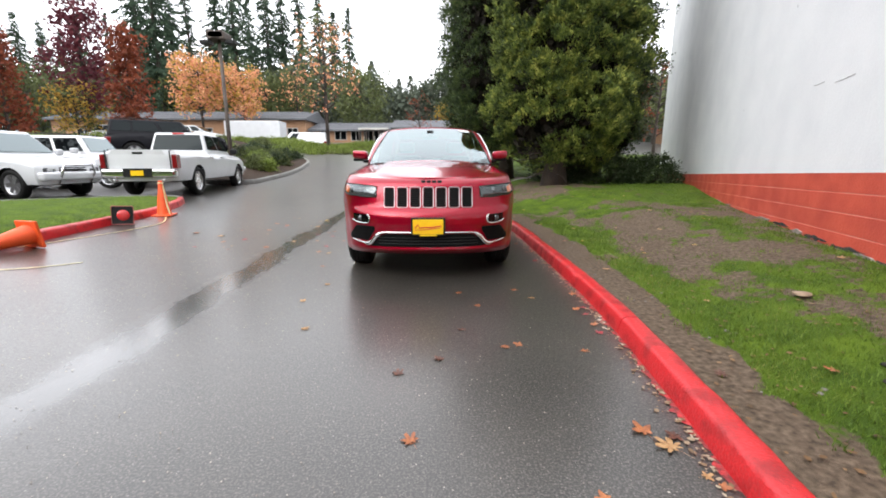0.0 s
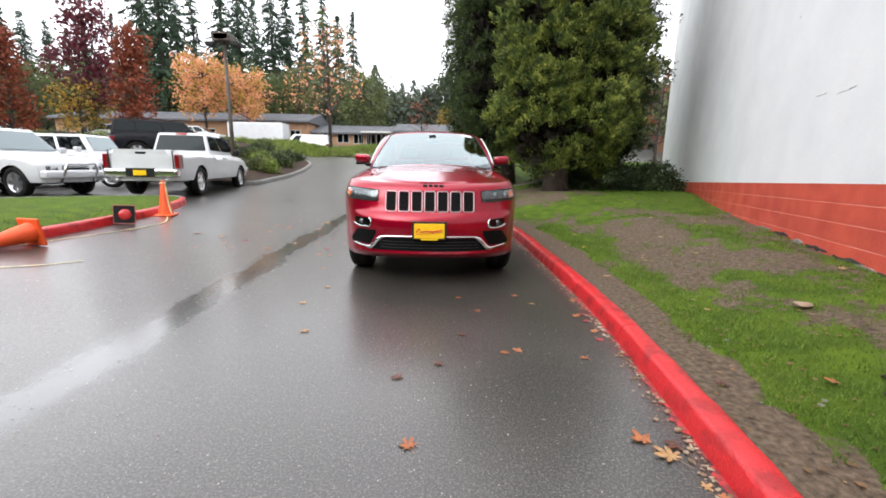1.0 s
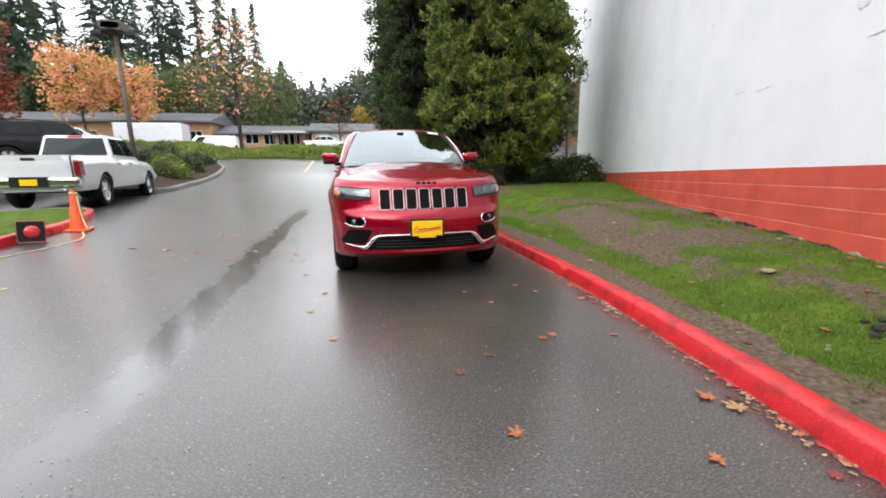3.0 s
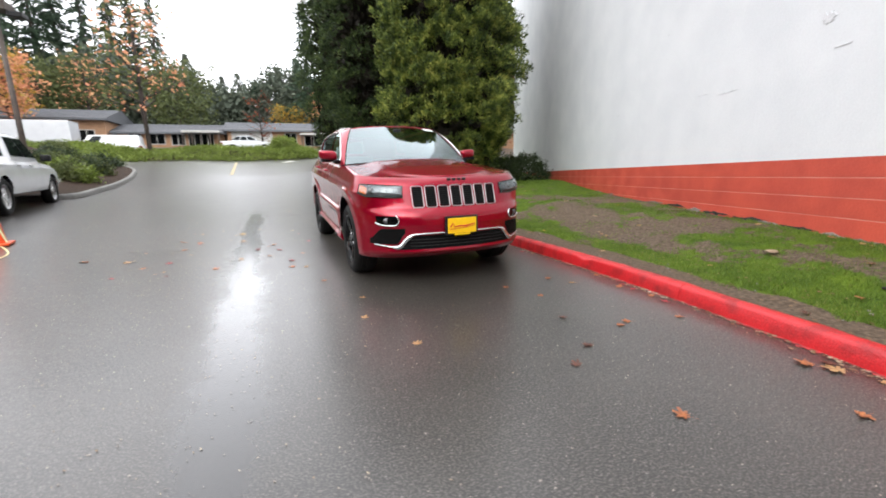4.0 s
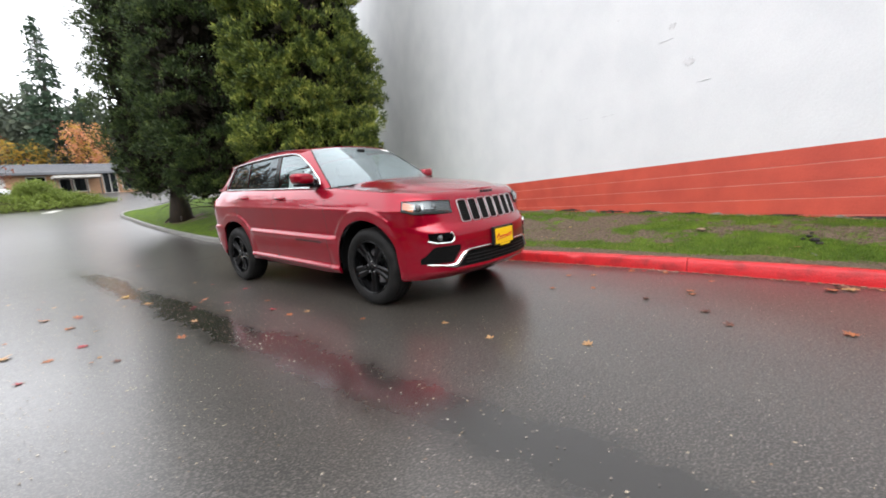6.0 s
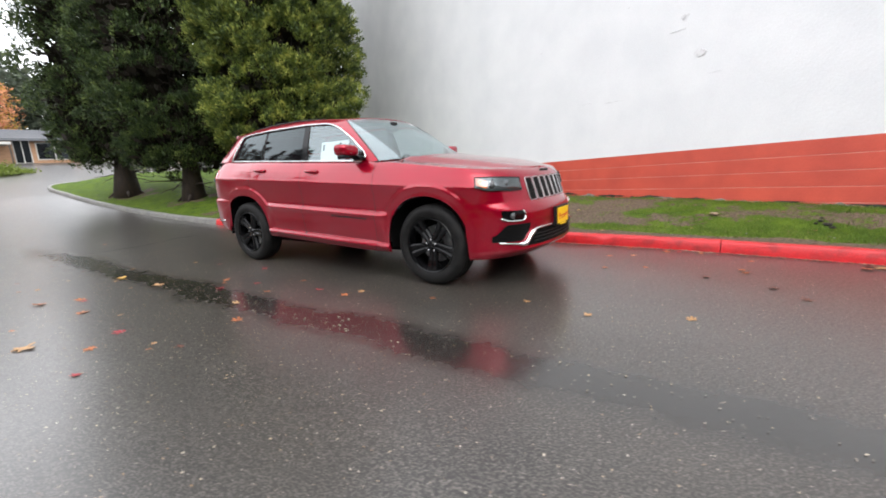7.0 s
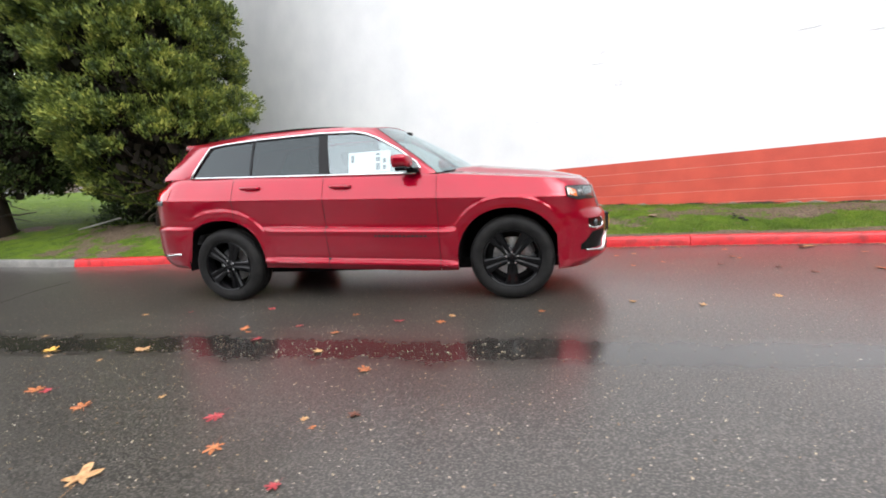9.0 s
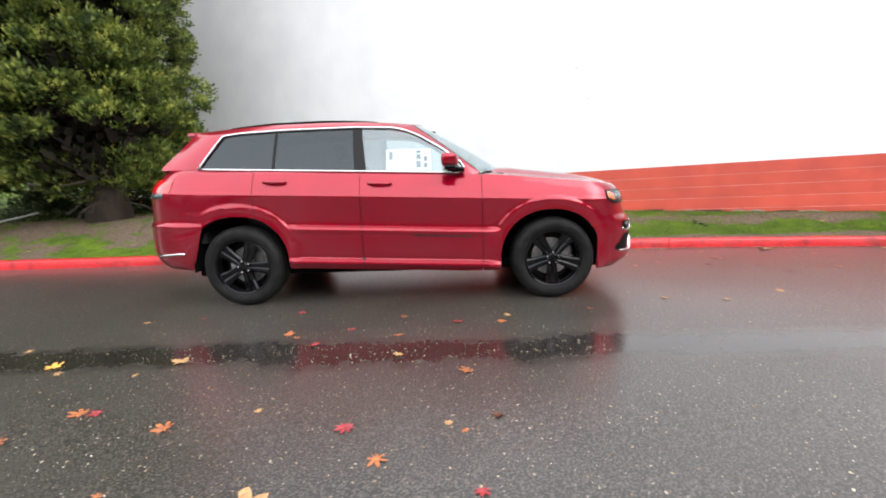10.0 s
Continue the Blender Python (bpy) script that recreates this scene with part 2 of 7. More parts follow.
ASPHALT = asphalt()
RED_PAINT = mat("red_kerb_paint", (0.50, 0.014, 0.018), (0.16, 0.007, 0.008), 6, 0.36, 0.55, 0.45, 70, fine=0.16, fscale=90, lo=0.50, hi=0.78)
CONCRETE = mat("kerb_concrete", (0.20, 0.195, 0.18), (0.12, 0.117, 0.108), 6, 0.7, 0.5, 0.4, 60, fine=0.2, fscale=150)


def axis_lines(near0, near1, step, far0, far1):
    xs = list(np.arange(near0, near1 + 1e-6, step))
    s, v = step, near1
    while v < far1:
        s *= 1.35
        v += s
        xs.append(v)
    s, v = step, near0
    while v > far0:
        s *= 1.35
        v -= s
        xs.insert(0, v)
    return xs


gx, gy = axis_lines(-10, 4, 0.5, -500, 500), axis_lines(-8, 30, 0.5, -500, 700)
ground = obj("ground", mesh("ground", [(x, y, ground_z(x, y)) for x in gx for y in gy], grid_faces(len(gx), len(gy)), ASPHALT, True))
for p in ground.data.polygons:
    if p.normal.z < 0:
        p.flip()
tagged(ground, "wet dark asphalt road with standing water", "road", kind="structure")

KERB = [(0.35, -9), (0.78, -6.5), (1.04, -5), (1.21, -4), (1.33, -3), (1.42, -2), (1.46, -1), (1.46, 0), (1.45, 2), (1.34, 4), (1.22, 5.5), (1.19, 7.6),
        (1.28, 10), (1.42, 13), (1.5, 16), (1.58, 20), (1.75, 22.6), (2.4, 24.4), (4.0, 25.6), (8, 26.6), (14, 27.2)]
ISLAND = [(-5.15, -9), (-5.3, -4), (-5.42, 0.1), (-5.45, 0.8), (-5.53, 2.1), (-5.68, 3.7), (-6.1, 5.2), (-6.5, 6.0), (-7.0, 6.3), (-7.8, 6.05), (-9.5, 5.2), (-13, 3), (-20, -2)]


def kerb_run(name, points, side, height, width, cuts, material_of, label):
    """A kerb in separate lengths along the points; side 1 puts its body to the right of the way along them."""
    line = dense([(x, y, 0) for x, y in points], 0.12)
    top = empty(name)
    tagged(top, label, "kerb", kind="structure")
    total, seg, lens = 0.0, [[]], []
    nxt = cuts
    for i, p in enumerate(line):
        if i:
            total += (p - line[i - 1]).length
        seg[-1].append(i)
        if total > nxt:
            seg.append([i])
            nxt += cuts
    prof = [(0, -0.05), (0.003, height * 0.25), (0.018, height - 0.030), (0.027, height - 0.010), (0.046, height), (width - 0.03, height), (width - 0.005, height - 0.012), (width, height - 0.05), (width, -0.05)]
    for idx in seg:
        if len(idx) < 2:
            continue
        vs, k = [], len(idx)
        for c, i in enumerate(idx):
            a, b = line[max(0, i - 1)], line[min(len(line) - 1, i + 1)]
            t = (b - a).normalized()
            out = Vector((t.y, -t.x, 0)) * side
            sh = t * (0.004 if c == 0 else -0.004 if c == k - 1 else 0)
            p = line[i]
            for u, (w, h) in enumerate(prof):
                chip = 0.035 * smooth_step(0.10, 0.04, abs(p.y + 1.02)) if h > 0.09 and w < 0.05 and p.x > 0 else 0.0
                wob = 0.008 * noise.noise(Vector((p.x * 2.2, p.y * 2.2, u * 0.35))) + (0.006 * noise.noise(Vector((p.x * 9, p.y * 9, u))) if h > 0 else 0)
                q = p + sh + out * (w + wob)
                vs.append((q.x, q.y, ground_z(q.x, q.y) + h + 0.6 * wob - chip))
        fs = grid_faces(k, len(prof))
        fs += [tuple(range(len(prof))), tuple((k - 1) * len(prof) + j for j in reversed(range(len(prof))))]
        mid = line[idx[k // 2]]
        me = mesh("kerb_length", vs, fs, material_of(mid), True)
        bm = bmesh.new()
        bm.from_mesh(me)
        bmesh.ops.recalc_face_normals(bm, faces=bm.faces)
        bm.to_mesh(me)
        bm.free()
        me.set_sharp_from_angle(angle=radians(50))
        obj("kerb_length", me, top)
    return top


kerb_run("kerb", KERB, 1, 0.128, 0.15, 3.38, lambda p: RED_PAINT if p.y < 7.0 else CONCRETE, "worn red-painted concrete kerb beside the lawn, bare further up")
kerb_run("kerb", ISLAND, -1, 0.14, 0.15, 3.0, lambda p: RED_PAINT if p.y < 5.6 and p.x > -6.6 else CONCRETE, "red-painted concrete kerb round the grass island")

SOIL = mat("wet_soil", (0.050, 0.032, 0.022), (0.024, 0.016, 0.011), 9, 0.9, 0.8, 1.0, 90, spec=0.12, fine=0.3, fscale=180)


def turf_material():
    m = mat("lawn_ground", (0.090, 0.140, 0.012), (0.045, 0.080, 0.008), 3.5, 0.9, 0.8, 1.0, 150, fine=0.35, fscale=220, spec=0.12)
    n, l = m.node_tree.nodes, m.node_tree.links
    b = n["Principled BSDF"]
    turf = b.inputs["Base Color"].links[0].from_socket
    at = n.new("ShaderNodeAttribute")
    at.attribute_name = "cover"
    geo = n.new("ShaderNodeNewGeometry")
    nz = n.new("ShaderNodeTexNoise")
    nz.inputs["Scale"].default_value, nz.inputs["Detail"].default_value = 14.0, 6.0
    l.new(geo.outputs["Position"], nz.inputs["Vector"])
    add = n.new("ShaderNodeMath")
    add.operation = "ADD"
    l.new(at.outputs["Fac"], add.inputs[0])
    l.new(nz.outputs["Fac"], add.inputs[1])
    mr = n.new("ShaderNodeMapRange")
    mr.inputs["From Min"].default_value, mr.inputs["From Max"].default_value = 0.92, 1.06
    l.new(add.outputs[0], mr.inputs["Value"])
    n2 = n.new("ShaderNodeTexNoise")
    n2.inputs["Scale"].default_value, n2.inputs["Detail"].default_value = 28.0, 8.0
    l.new(geo.outputs["Position"], n2.inputs["Vector"])
    soil = n.new("ShaderNodeValToRGB")
    soil.color_ramp.elements[0].position, soil.color_ramp.elements[0].color = 0.32, (0.060, 0.044, 0.031, 1)
    soil.color_ramp.elements[1].position, soil.color_ramp.elements[1].color = 0.68, (0.168, 0.125, 0.088, 1)
    l.new(n2.outputs["Fac"], soil.inputs["Fac"])
    mx = n.new("ShaderNodeMix")
    mx.data_type = "RGBA"
    l.new(mr.outputs["Result"], mx.inputs["Factor"])
    l.new(soil.outputs["Color"], mx.inputs["A"])
    l.new(turf, mx.inputs["B"])
    l.new(mx.outputs["Result"], b.inputs["Base Color"])
    return m


TURF = turf_material()
GRASS = leafy("grass_blades", [(0.042, 0.068, 0.014), (0.095, 0.160, 0.022), (0.155, 0.235, 0.034), (0.25, 0.26, 0.08)], 0.6, 0.3)


KERB_Y, KERB_X = [q[1] for q in KERB[:17]], [q[0] for q in KERB[:17]]


def lawn_height(x, y, d):
    """Height of the lawn at a distance d behind the kerb's face."""
    share = d / max(0.8, wall_x(y) - float(np.interp(y, KERB_Y, KERB_X)))
    rise = 0.235 * max(smooth_step(0.9, 2.6, d), smooth_step(0.25, 0.95, share)) + 0.16 * smooth_step(3.0, 7.0, y) * smooth_step(0.2, 1.4, d)
    bump = 0.025 * noise.noise(Vector((x * 0.9, y * 0.9, 3.1))) + 0.012 * noise.noise(Vector((x * 3, y * 3, 7.7)))
    return ground_z(x, y) + 0.110 + rise + bump * smooth_step(0.15, 0.5, d)


def lawn_cover(x, y, d):
    """How much turf there is: bare by the kerb and in a trodden patch, grass between and beyond."""
    c = 0.58 + 0.60 * noise.noise(Vector((x * 1.1, y * 0.8, 1.7))) + 0.62 * noise.noise(Vector((x * 3.1, y * 3.1, 5.0))) + 0.30 * noise.noise(Vector((x * 8.0, y * 8.0, 3.0)))
    near = smooth_step(4.5, 2.0, y)
    d = d + 0.16 * noise.noise(Vector((x * 2.3, y * 2.3, 9.0))) + 0.07 * noise.noise(Vector((x * 8, y * 8, 2.0)))
    c -= 0.85 * smooth_step(0.60, 0.40, d) * near
    c += 0.38 * smooth_step(0.42, 0.60, d) * smooth_step(1.10, 0.85, d) * near
    c -= 0.12 * smooth_step(0.90, 1.20, d) * near
    c += 0.16 * smooth_step(0.0, -2.0, y)
    px, py = (x - 3.15) - 0.30 * (y - 0.2), (y - 0.2)
    c -= 0.42 * smooth_step(1.25, 0.45, math.hypot(px / 0.62, py / 2.3))
    px, py = (x - 2.35), (y + 3.6)
    c -= 0.5 * smooth_step(1.2, 0.5, math.hypot(px / 0.35, py / 1.0))
    c += 0.45 * smooth_step(3.0, 5.0, y)
    c -= 0.75 * smooth_step(2.3, 1.0, math.hypot(x - 3.2, (y - 7.6) * 0.8))
    c -= 0.5 * smooth_step(1.3, 0.6, math.hypot(x - 2.95, (y - 12.3) * 0.8)) + 0.5 * smooth_step(1.3, 0.6, math.hypot(x - 2.7, (y - 16.2) * 0.8))
    return max(0.0, min(1.0, c))


def lawn():
    line = dense([(x, y, 0) for x, y in KERB], 0.2)
    nv, vs, cov = 60, [], []
    for i, p in enumerate(line):
        a, b = line[max(0, i - 1)], line[min(len(line) - 1, i + 1)]
        t = (b - a).normalized()
        s = p + Vector((t.y, -t.x, 0)) * 0.14
        far = Vector((wall_x(p.y) + 0.06, p.y, 0)) if p.y < 13.4 else Vector((10.2 + 0.3 * (p.y - 13.4), min(p.y, 13.4 + 0.6 * (p.y - 13.4)), 0))
        if p.y > 24:
            far = Vector((13.5 + 0.3 * (p.x - 2), 19.6, 0))
        for j in range(nv):
            u = (j / (nv - 1)) ** 1.15
            q = s.lerp(far, u)
            d = (q - p).length
            vs.append((q.x, q.y, lawn_height(q.x, q.y, d)))
            cov.append(lawn_cover(q.x, q.y, d))
    me = mesh("lawn", vs, grid_faces(len(line), nv), TURF, True)
    me.attributes.new("cover", "FLOAT", "POINT").data.foreach_set("value", cov)
    if me.polygons[0].normal.z < 0:
        me.flip_normals()
    return obj("lawn", me), line


lawn_ob, kerb_line = lawn()
tagged(lawn_ob, "patchy green grass with bare wet soil beside the wall", "lawn", kind="structure")


def blades(name, spots, label, h0=0.012, h1=0.042, w=0.004):
    """Short grass blades at the given places, joined in one mesh."""
    rng = np.random.default_rng(5)
    p = np.array(spots)
    n = len(p)
    ang = rng.uniform(0, 2 * np.pi, n)
    hgt = rng.uniform(h0, h1, n)
    lean = rng.uniform(0.0, 0.9, n) * hgt
    la = rng.uniform(0, 2 * np.pi, n)
    dx, dy = np.cos(ang) * w * rng.uniform(0.6, 1.5, n), np.sin(ang) * w
    v = np.empty((n, 3, 3))
    v[:, 0] = p + np.stack([dx, dy, np.zeros(n)], 1)
    v[:, 1] = p - np.stack([dx, dy, np.zeros(n)], 1)
    v[:, 2] = p + np.stack([np.cos(la) * lean, np.sin(la) * lean, hgt], 1)
    me = bpy.data.meshes.new(name)
    me.from_pydata(v.reshape(-1, 3).tolist(), [], np.arange(3 * n).reshape(-1, 3).tolist())
    me.materials.append(GRASS)
    ob = obj(name, me)
    tagged(ob, label, "grass", kind="stuff")
    return ob


def lawn_spots(count):
    rnd = random.Random(11)
    out = []
    while len(out) < count:
        y = rnd.uniform(-7, 3.5) if rnd.random() < 0.72 else rnd.uniform(3.5, 20)
        kx = float(np.interp(y, KERB_Y, KERB_X))
        x = rnd.uniform(kx + 0.18, min(wall_x(y), kx + 9))
        d = (x - kx) * 0.97
        if rnd.random() < (lawn_cover(x, y, d) - 0.12) * 1.1:
            out.append((x, y, lawn_height(x, y, d) - 0.004))
    return out


blades("grass", lawn_spots(90000), "short green grass blades growing on the lawn")


def island():
    line = dense([(x, y, 0) for x, y in ISLAND], 0.25)
    vs, cov, nv = [], [], 24
    for i, p in enumerate(line):
        a, b = line[max(0, i - 1)], line[min(len(line) - 1, i + 1)]
        t = (b - a).normalized()
        s = p - Vector((t.y, -t.x, 0)) * 0.14
        far = Vector((-15, -9, 0)) if i else Vector((-15, -9.3, 0))
        for j in range(nv):
            q = s.lerp(far, (j / (nv - 1)) ** 1.3)
            vs.append((q.x, q.y, ground_z(q.x, q.y) + 0.12 + 0.05 * smooth_step(0, 1, (q - s).length)))
            cov.append(0.95)
    me = mesh("grass_island", vs, grid_faces(len(line), nv), TURF, True)
    me.attributes.new("cover", "FLOAT", "POINT").data.foreach_set("value", cov)
    if me.polygons[0].normal.z < 0:
        me.flip_normals()
    tagged(obj("grass_island", me), "smooth green grass island inside a red kerb", "lawn", kind="structure")
    rnd = random.Random(3)
    spots = []
    while len(spots) < 15000:
        k = rnd.randrange(len(line) - 1)
        p = line[k]
        if p.x < -13 or p.y < -5:
            continue
        q = p.lerp(Vector((-15, -9, 0)), rnd.random() ** 2 * 0.6 + 0.02)
        spots.append((q.x, q.y, ground_z(q.x, q.y) + 0.115 + 0.05 * smooth_step(0, 1, (q - p).length)))
    blades("grass", spots, "short green grass blades on the island")


island()

# ---- the building's painted block wall ----
WALL_YAW = -math.degrees(math.atan(0.415))
WHITE_WALL = mat("white_painted_block", (0.77, 0.775, 0.785), (0.71, 0.72, 0.735), 1.2, 0.55, 0.65, 0.25, 30, fine=0.025, fscale=60)
RED_WALL = mat("red_painted_block", (0.60, 0.090, 0.055), (0.50, 0.070, 0.045), 2.5, 0.45, 0.6, 0.35, 40, fine=0.06, fscale=90, rand=0.05)
JOINT = mat("pale_joint", (0.72, 0.36, 0.30), (0.58, 0.20, 0.16), 3, 0.8)


def building():
    """The wall's frame: x along the wall, away from the street's foot; z up; y into the building."""
    m = pose(3.81, -1.89, 0, 0, 0, 90 + WALL_YAW) @ pose(0, 0, 0, 0, 1.71, 0)
    top = tagged(empty("wall_east", m), "tall white block wall with a red painted base", "wall", kind="structure")
    line, x0, x1 = 1.139, -14.0, 19.1
    bm = bmesh.new()
    box(bm, x0, x1, -7.0, -0.0, line, 13.0)
    part("upper_wall", bm, WHITE_WALL, top, "white painted masonry")
    bm = bmesh.new()
    box(bm, x0, x1, -7.0, -0.005, -1.2, line)
    part("joint_backing", bm, JOINT, top)
    z = line
    rnd = random.Random(4)
    while z > -0.2:
        x = x0 - rnd.uniform(0, 2)
        while x < x1:
            w = 60.0
            bm = bmesh.new()
            a, b = max(x, x0) + 0.002, min(x + w, x1) - 0.002
            if b - a > 0.1:
                box(bm, a, b, -0.1, 0.0, z - 0.203 + 0.006, z - (0.0 if z == line else 0.003), 0.003, 1)
                part("block_course", bm, RED_WALL, top)
            x += w
        z -= 0.203
    return top


wall_top = building()

# ---- the red sport utility vehicle ----
CAR_PAINT = mat("cherry_red_paint", (0.280, 0.0012, 0.0150), (0.262, 0.0011, 0.0140), 3, 0.30, 0.34, metal=0.55, spec=0.03, coat=1.0, fine=0.04, fscale=500)


def wavy_coat(m):
    """Pressed panels are never quite flat, and rain stands on the lacquer in beads."""
    n, l = m.node_tree.nodes, m.node_tree.links
    geo = n.new("ShaderNodeNewGeometry")
    wide, bead = n.new("ShaderNodeTexNoise"), n.new("ShaderNodeTexVoronoi")
    wide.inputs["Scale"].default_value, wide.inputs["Detail"].default_value = 3.2, 2.0
    bead.inputs["Scale"].default_value = 95.0
    for t in (wide, bead):
        l.new(geo.outputs["Position"], t.inputs["Vector"])
    drop = n.new("ShaderNodeMapRange")
    drop.inputs["From Min"].default_value, drop.inputs["From Max"].default_value = 0.32, 0.10
    l.new(bead.outputs["Distance"], drop.inputs["Value"])
    bump = [n.new("ShaderNodeBump") for _ in range(2)]
    for b, strength, dist in zip(bump, (0.28, 0.14), (0.012, 0.0015)):
        b.inputs["Strength"].default_value, b.inputs["Distance"].default_value = strength, dist
    l.new(wide.outputs["Fac"], bump[0].inputs["Height"])
    l.new(drop.outputs["Result"], bump[1].inputs["Height"])
    l.new(bump[0].outputs["Normal"], bump[1].inputs["Normal"])
    l.new(bump[1].outputs["Normal"], n["Principled BSDF"].inputs["Coat Normal"])


wavy_coat(CAR_PAINT)
CAR_PAINT.node_tree.nodes["Principled BSDF"].inputs["Coat IOR"].default_value = 1.5
GLOSS_BLACK = mat("gloss_black", (0.003, 0.003, 0.0034), rough=0.09, coat=0.05, fine=0.05, spec=0.18)
TRIM_BLACK = mat("black_plastic", (0.007, 0.007, 0.0075), (0.011, 0.011, 0.011), 30, 0.5, 0.6, 0.2, 300, spec=0.25)
LINER = mat("arch_felt", (0.003, 0.003, 0.003), (0.005, 0.005, 0.005), 30, 0.9, spec=0.05)
RUBBER = mat("tyre_rubber", (0.006, 0.006, 0.0062), (0.014, 0.0136, 0.0130), 14, 0.50, 0.65, 0.3, 250, spec=0.14)
CHROME = mat("chrome", (0.80, 0.80, 0.81), (0.72, 0.72, 0.73), 12, 0.06, 0.12, metal=1.0)
STEEL = mat("brushed_steel", (0.52, 0.52, 0.53), (0.40, 0.40, 0.41), 20, 0.28, 0.4, metal=1.0)
MESH_BLACK = mat("grille_mesh", (0.002, 0.002, 0.002), (0.008, 0.008, 0.008), 160, 0.6, 0.5, 0.9, 160, spec=0.06)
AMBER = mat("amber_plastic", (0.66, 0.14, 0.012), (0.56, 0.11, 0.012), 60, 0.18, coat=0.5)
TAIL_RED = mat("red_lamp_plastic", (0.55, 0.010, 0.012), (0.45, 0.008, 0.010), 60, 0.12, coat=0.8)
LAMP_DARK = mat("dark_lamp_housing", (0.085, 0.087, 0.09), (0.03, 0.031, 0.033), 25, 0.25, 0.3, metal=0.5)
LAMP_GREY = mat("lamp_housing", (0.19, 0.195, 0.20), (0.045, 0.047, 0.05), 25, 0.2, 0.3, metal=0.6)
DISC = mat("brake_iron", (0.62, 0.62, 0.63), (0.42, 0.42, 0.42), 30, 0.35, 0.5, metal=1.0)
CABIN = mat("dark_cabin_trim", (0.022, 0.022, 0.024), (0.03, 0.03, 0.032), 20, 0.7)
LEATHER = mat("black_leather", (0.028, 0.027, 0.027), (0.02, 0.02, 0.02), 25, 0.45, 0.55, 0.2, 200)
PAPER = mat("white_paper", (0.85, 0.86, 0.86), (0.80, 0.81, 0.82), 8, 0.7)
INK = mat("dark_ink", (0.05, 0.05, 0.06), rough=0.6)
PLATE_YELLOW = mat("yellow_plate", (0.86, 0.55, 0.01), (0.82, 0.50, 0.01), 20, 0.35, fine=0.03)
PLATE_RED = mat("red_plate_print", (0.55, 0.03, 0.02), rough=0.4)


def glass(name, tint, rough=0.0, solid=0.0, dark=(0.01, 0.01, 0.012), gloss=0.085):
    """A pane: clear with a tint, with real surface reflections; solid mixes in a dark film."""
    m = bpy.data.materials.new(name)
    m.use_nodes = True
    n, l = m.node_tree.nodes, m.node_tree.links
    n.remove(n["Principled BSDF"])
    tr = n.new("ShaderNodeBsdfTransparent")
    tr.inputs["Color"].default_value = (*tint, 1)
    gl = n.new("ShaderNodeBsdfGlossy")
    gl.inputs["Roughness"].default_value = rough
    gl.inputs["Color"].default_value = (0.82, 0.93, 0.95, 1)
    lw = n.new("ShaderNodeLayerWeight")
    lw.inputs["Blend"].default_value = 0.5
    pw = n.new("ShaderNodeMath")
    pw.operation = "POWER"
    pw.inputs[1].default_value = 4.0
    l.new(lw.outputs["Facing"], pw.inputs[0])
    fr = n.new("ShaderNodeMath")
    fr.operation = "MULTIPLY_ADD"
    fr.inputs[1].default_value, fr.inputs[2].default_value = 0.9, gloss
    l.new(pw.outputs[0], fr.inputs[0])
    df = n.new("ShaderNodeBsdfDiffuse")
    df.inputs["Color"].default_value = (*dark, 1)
    m1, m2 = n.new("ShaderNodeMixShader"), n.new("ShaderNodeMixShader")
    m1.inputs[0].default_value = solid
    l.new(tr.outputs[0], m1.inputs[1])
    l.new(df.outputs[0], m1.inputs[2])
    l.new(fr.outputs[0], m2.inputs[0])
    l.new(m1.outputs[0], m2.inputs[1])
    l.new(gl.outputs[0], m2.inputs[2])
    l.new(m2.outputs[0], n["Material Output"].inputs["Surface"])
    return m


CLEAR_GLASS = glass("clear_glass", (0.62, 0.70, 0.70), gloss=0.17)
SCREEN_GLASS = glass("windscreen_glass", (0.72, 0.82, 0.82), gloss=0.24)
DARK_GLASS = glass("tinted_glass", (0.13, 0.14, 0.15), solid=0.35, gloss=0.048)
LAMP_GLASS = glass("lamp_glass", (0.93, 0.95, 0.96))

# side section: (height, half width), front and rear centre lines: (height, y)
SIDE = [(0.26, 0.86), (0.30, 0.893), (0.36, 0.910), (0.44, 0.917), (0.55, 0.922), (0.65, 0.925), (0.72, 0.927), (0.76, 0.928), (0.84, 0.937), (0.92, 0.948), (0.975, 0.957), (0.992, 0.958), (1.010, 0.949),
        (1.05, 0.936), (1.10, 0.917), (1.15, 0.893), (1.18, 0.874), (1.195, 0.862), (1.205, 0.850)]
# what stands proud of it between the wheels: the stepped door foot and the sill
STEP = [(0.385, 0.0), (0.41, 0.008), (0.44, 0.013), (0.55, 0.024), (0.64, 0.032), (0.672, 0.041), (0.686, 0.042), (0.700, 0.035), (0.722, 0.003), (0.735, 0.0)]
SILL = [(0.28, 0.0), (0.30, 0.012), (0.33, 0.024), (0.358, 0.042), (0.372, 0.048), (0.385, 0.044), (0.405, 0.010), (0.42, 0.0)]
NOSE = [(0.25, -0.78), (0.285, -0.84), (0.32, -0.905), (0.345, -0.925), (0.37, -0.918), (0.45, -0.905), (0.52, -0.915), (0.60, -0.918), (0.66, -0.912), (0.70, -0.90), (0.735, -0.872), (0.76, -0.845),
        (0.80, -0.828), (0.965, -0.775), (1.0, -0.755), (1.03, -0.722), (1.045, -0.69), (1.06, -0.64)]
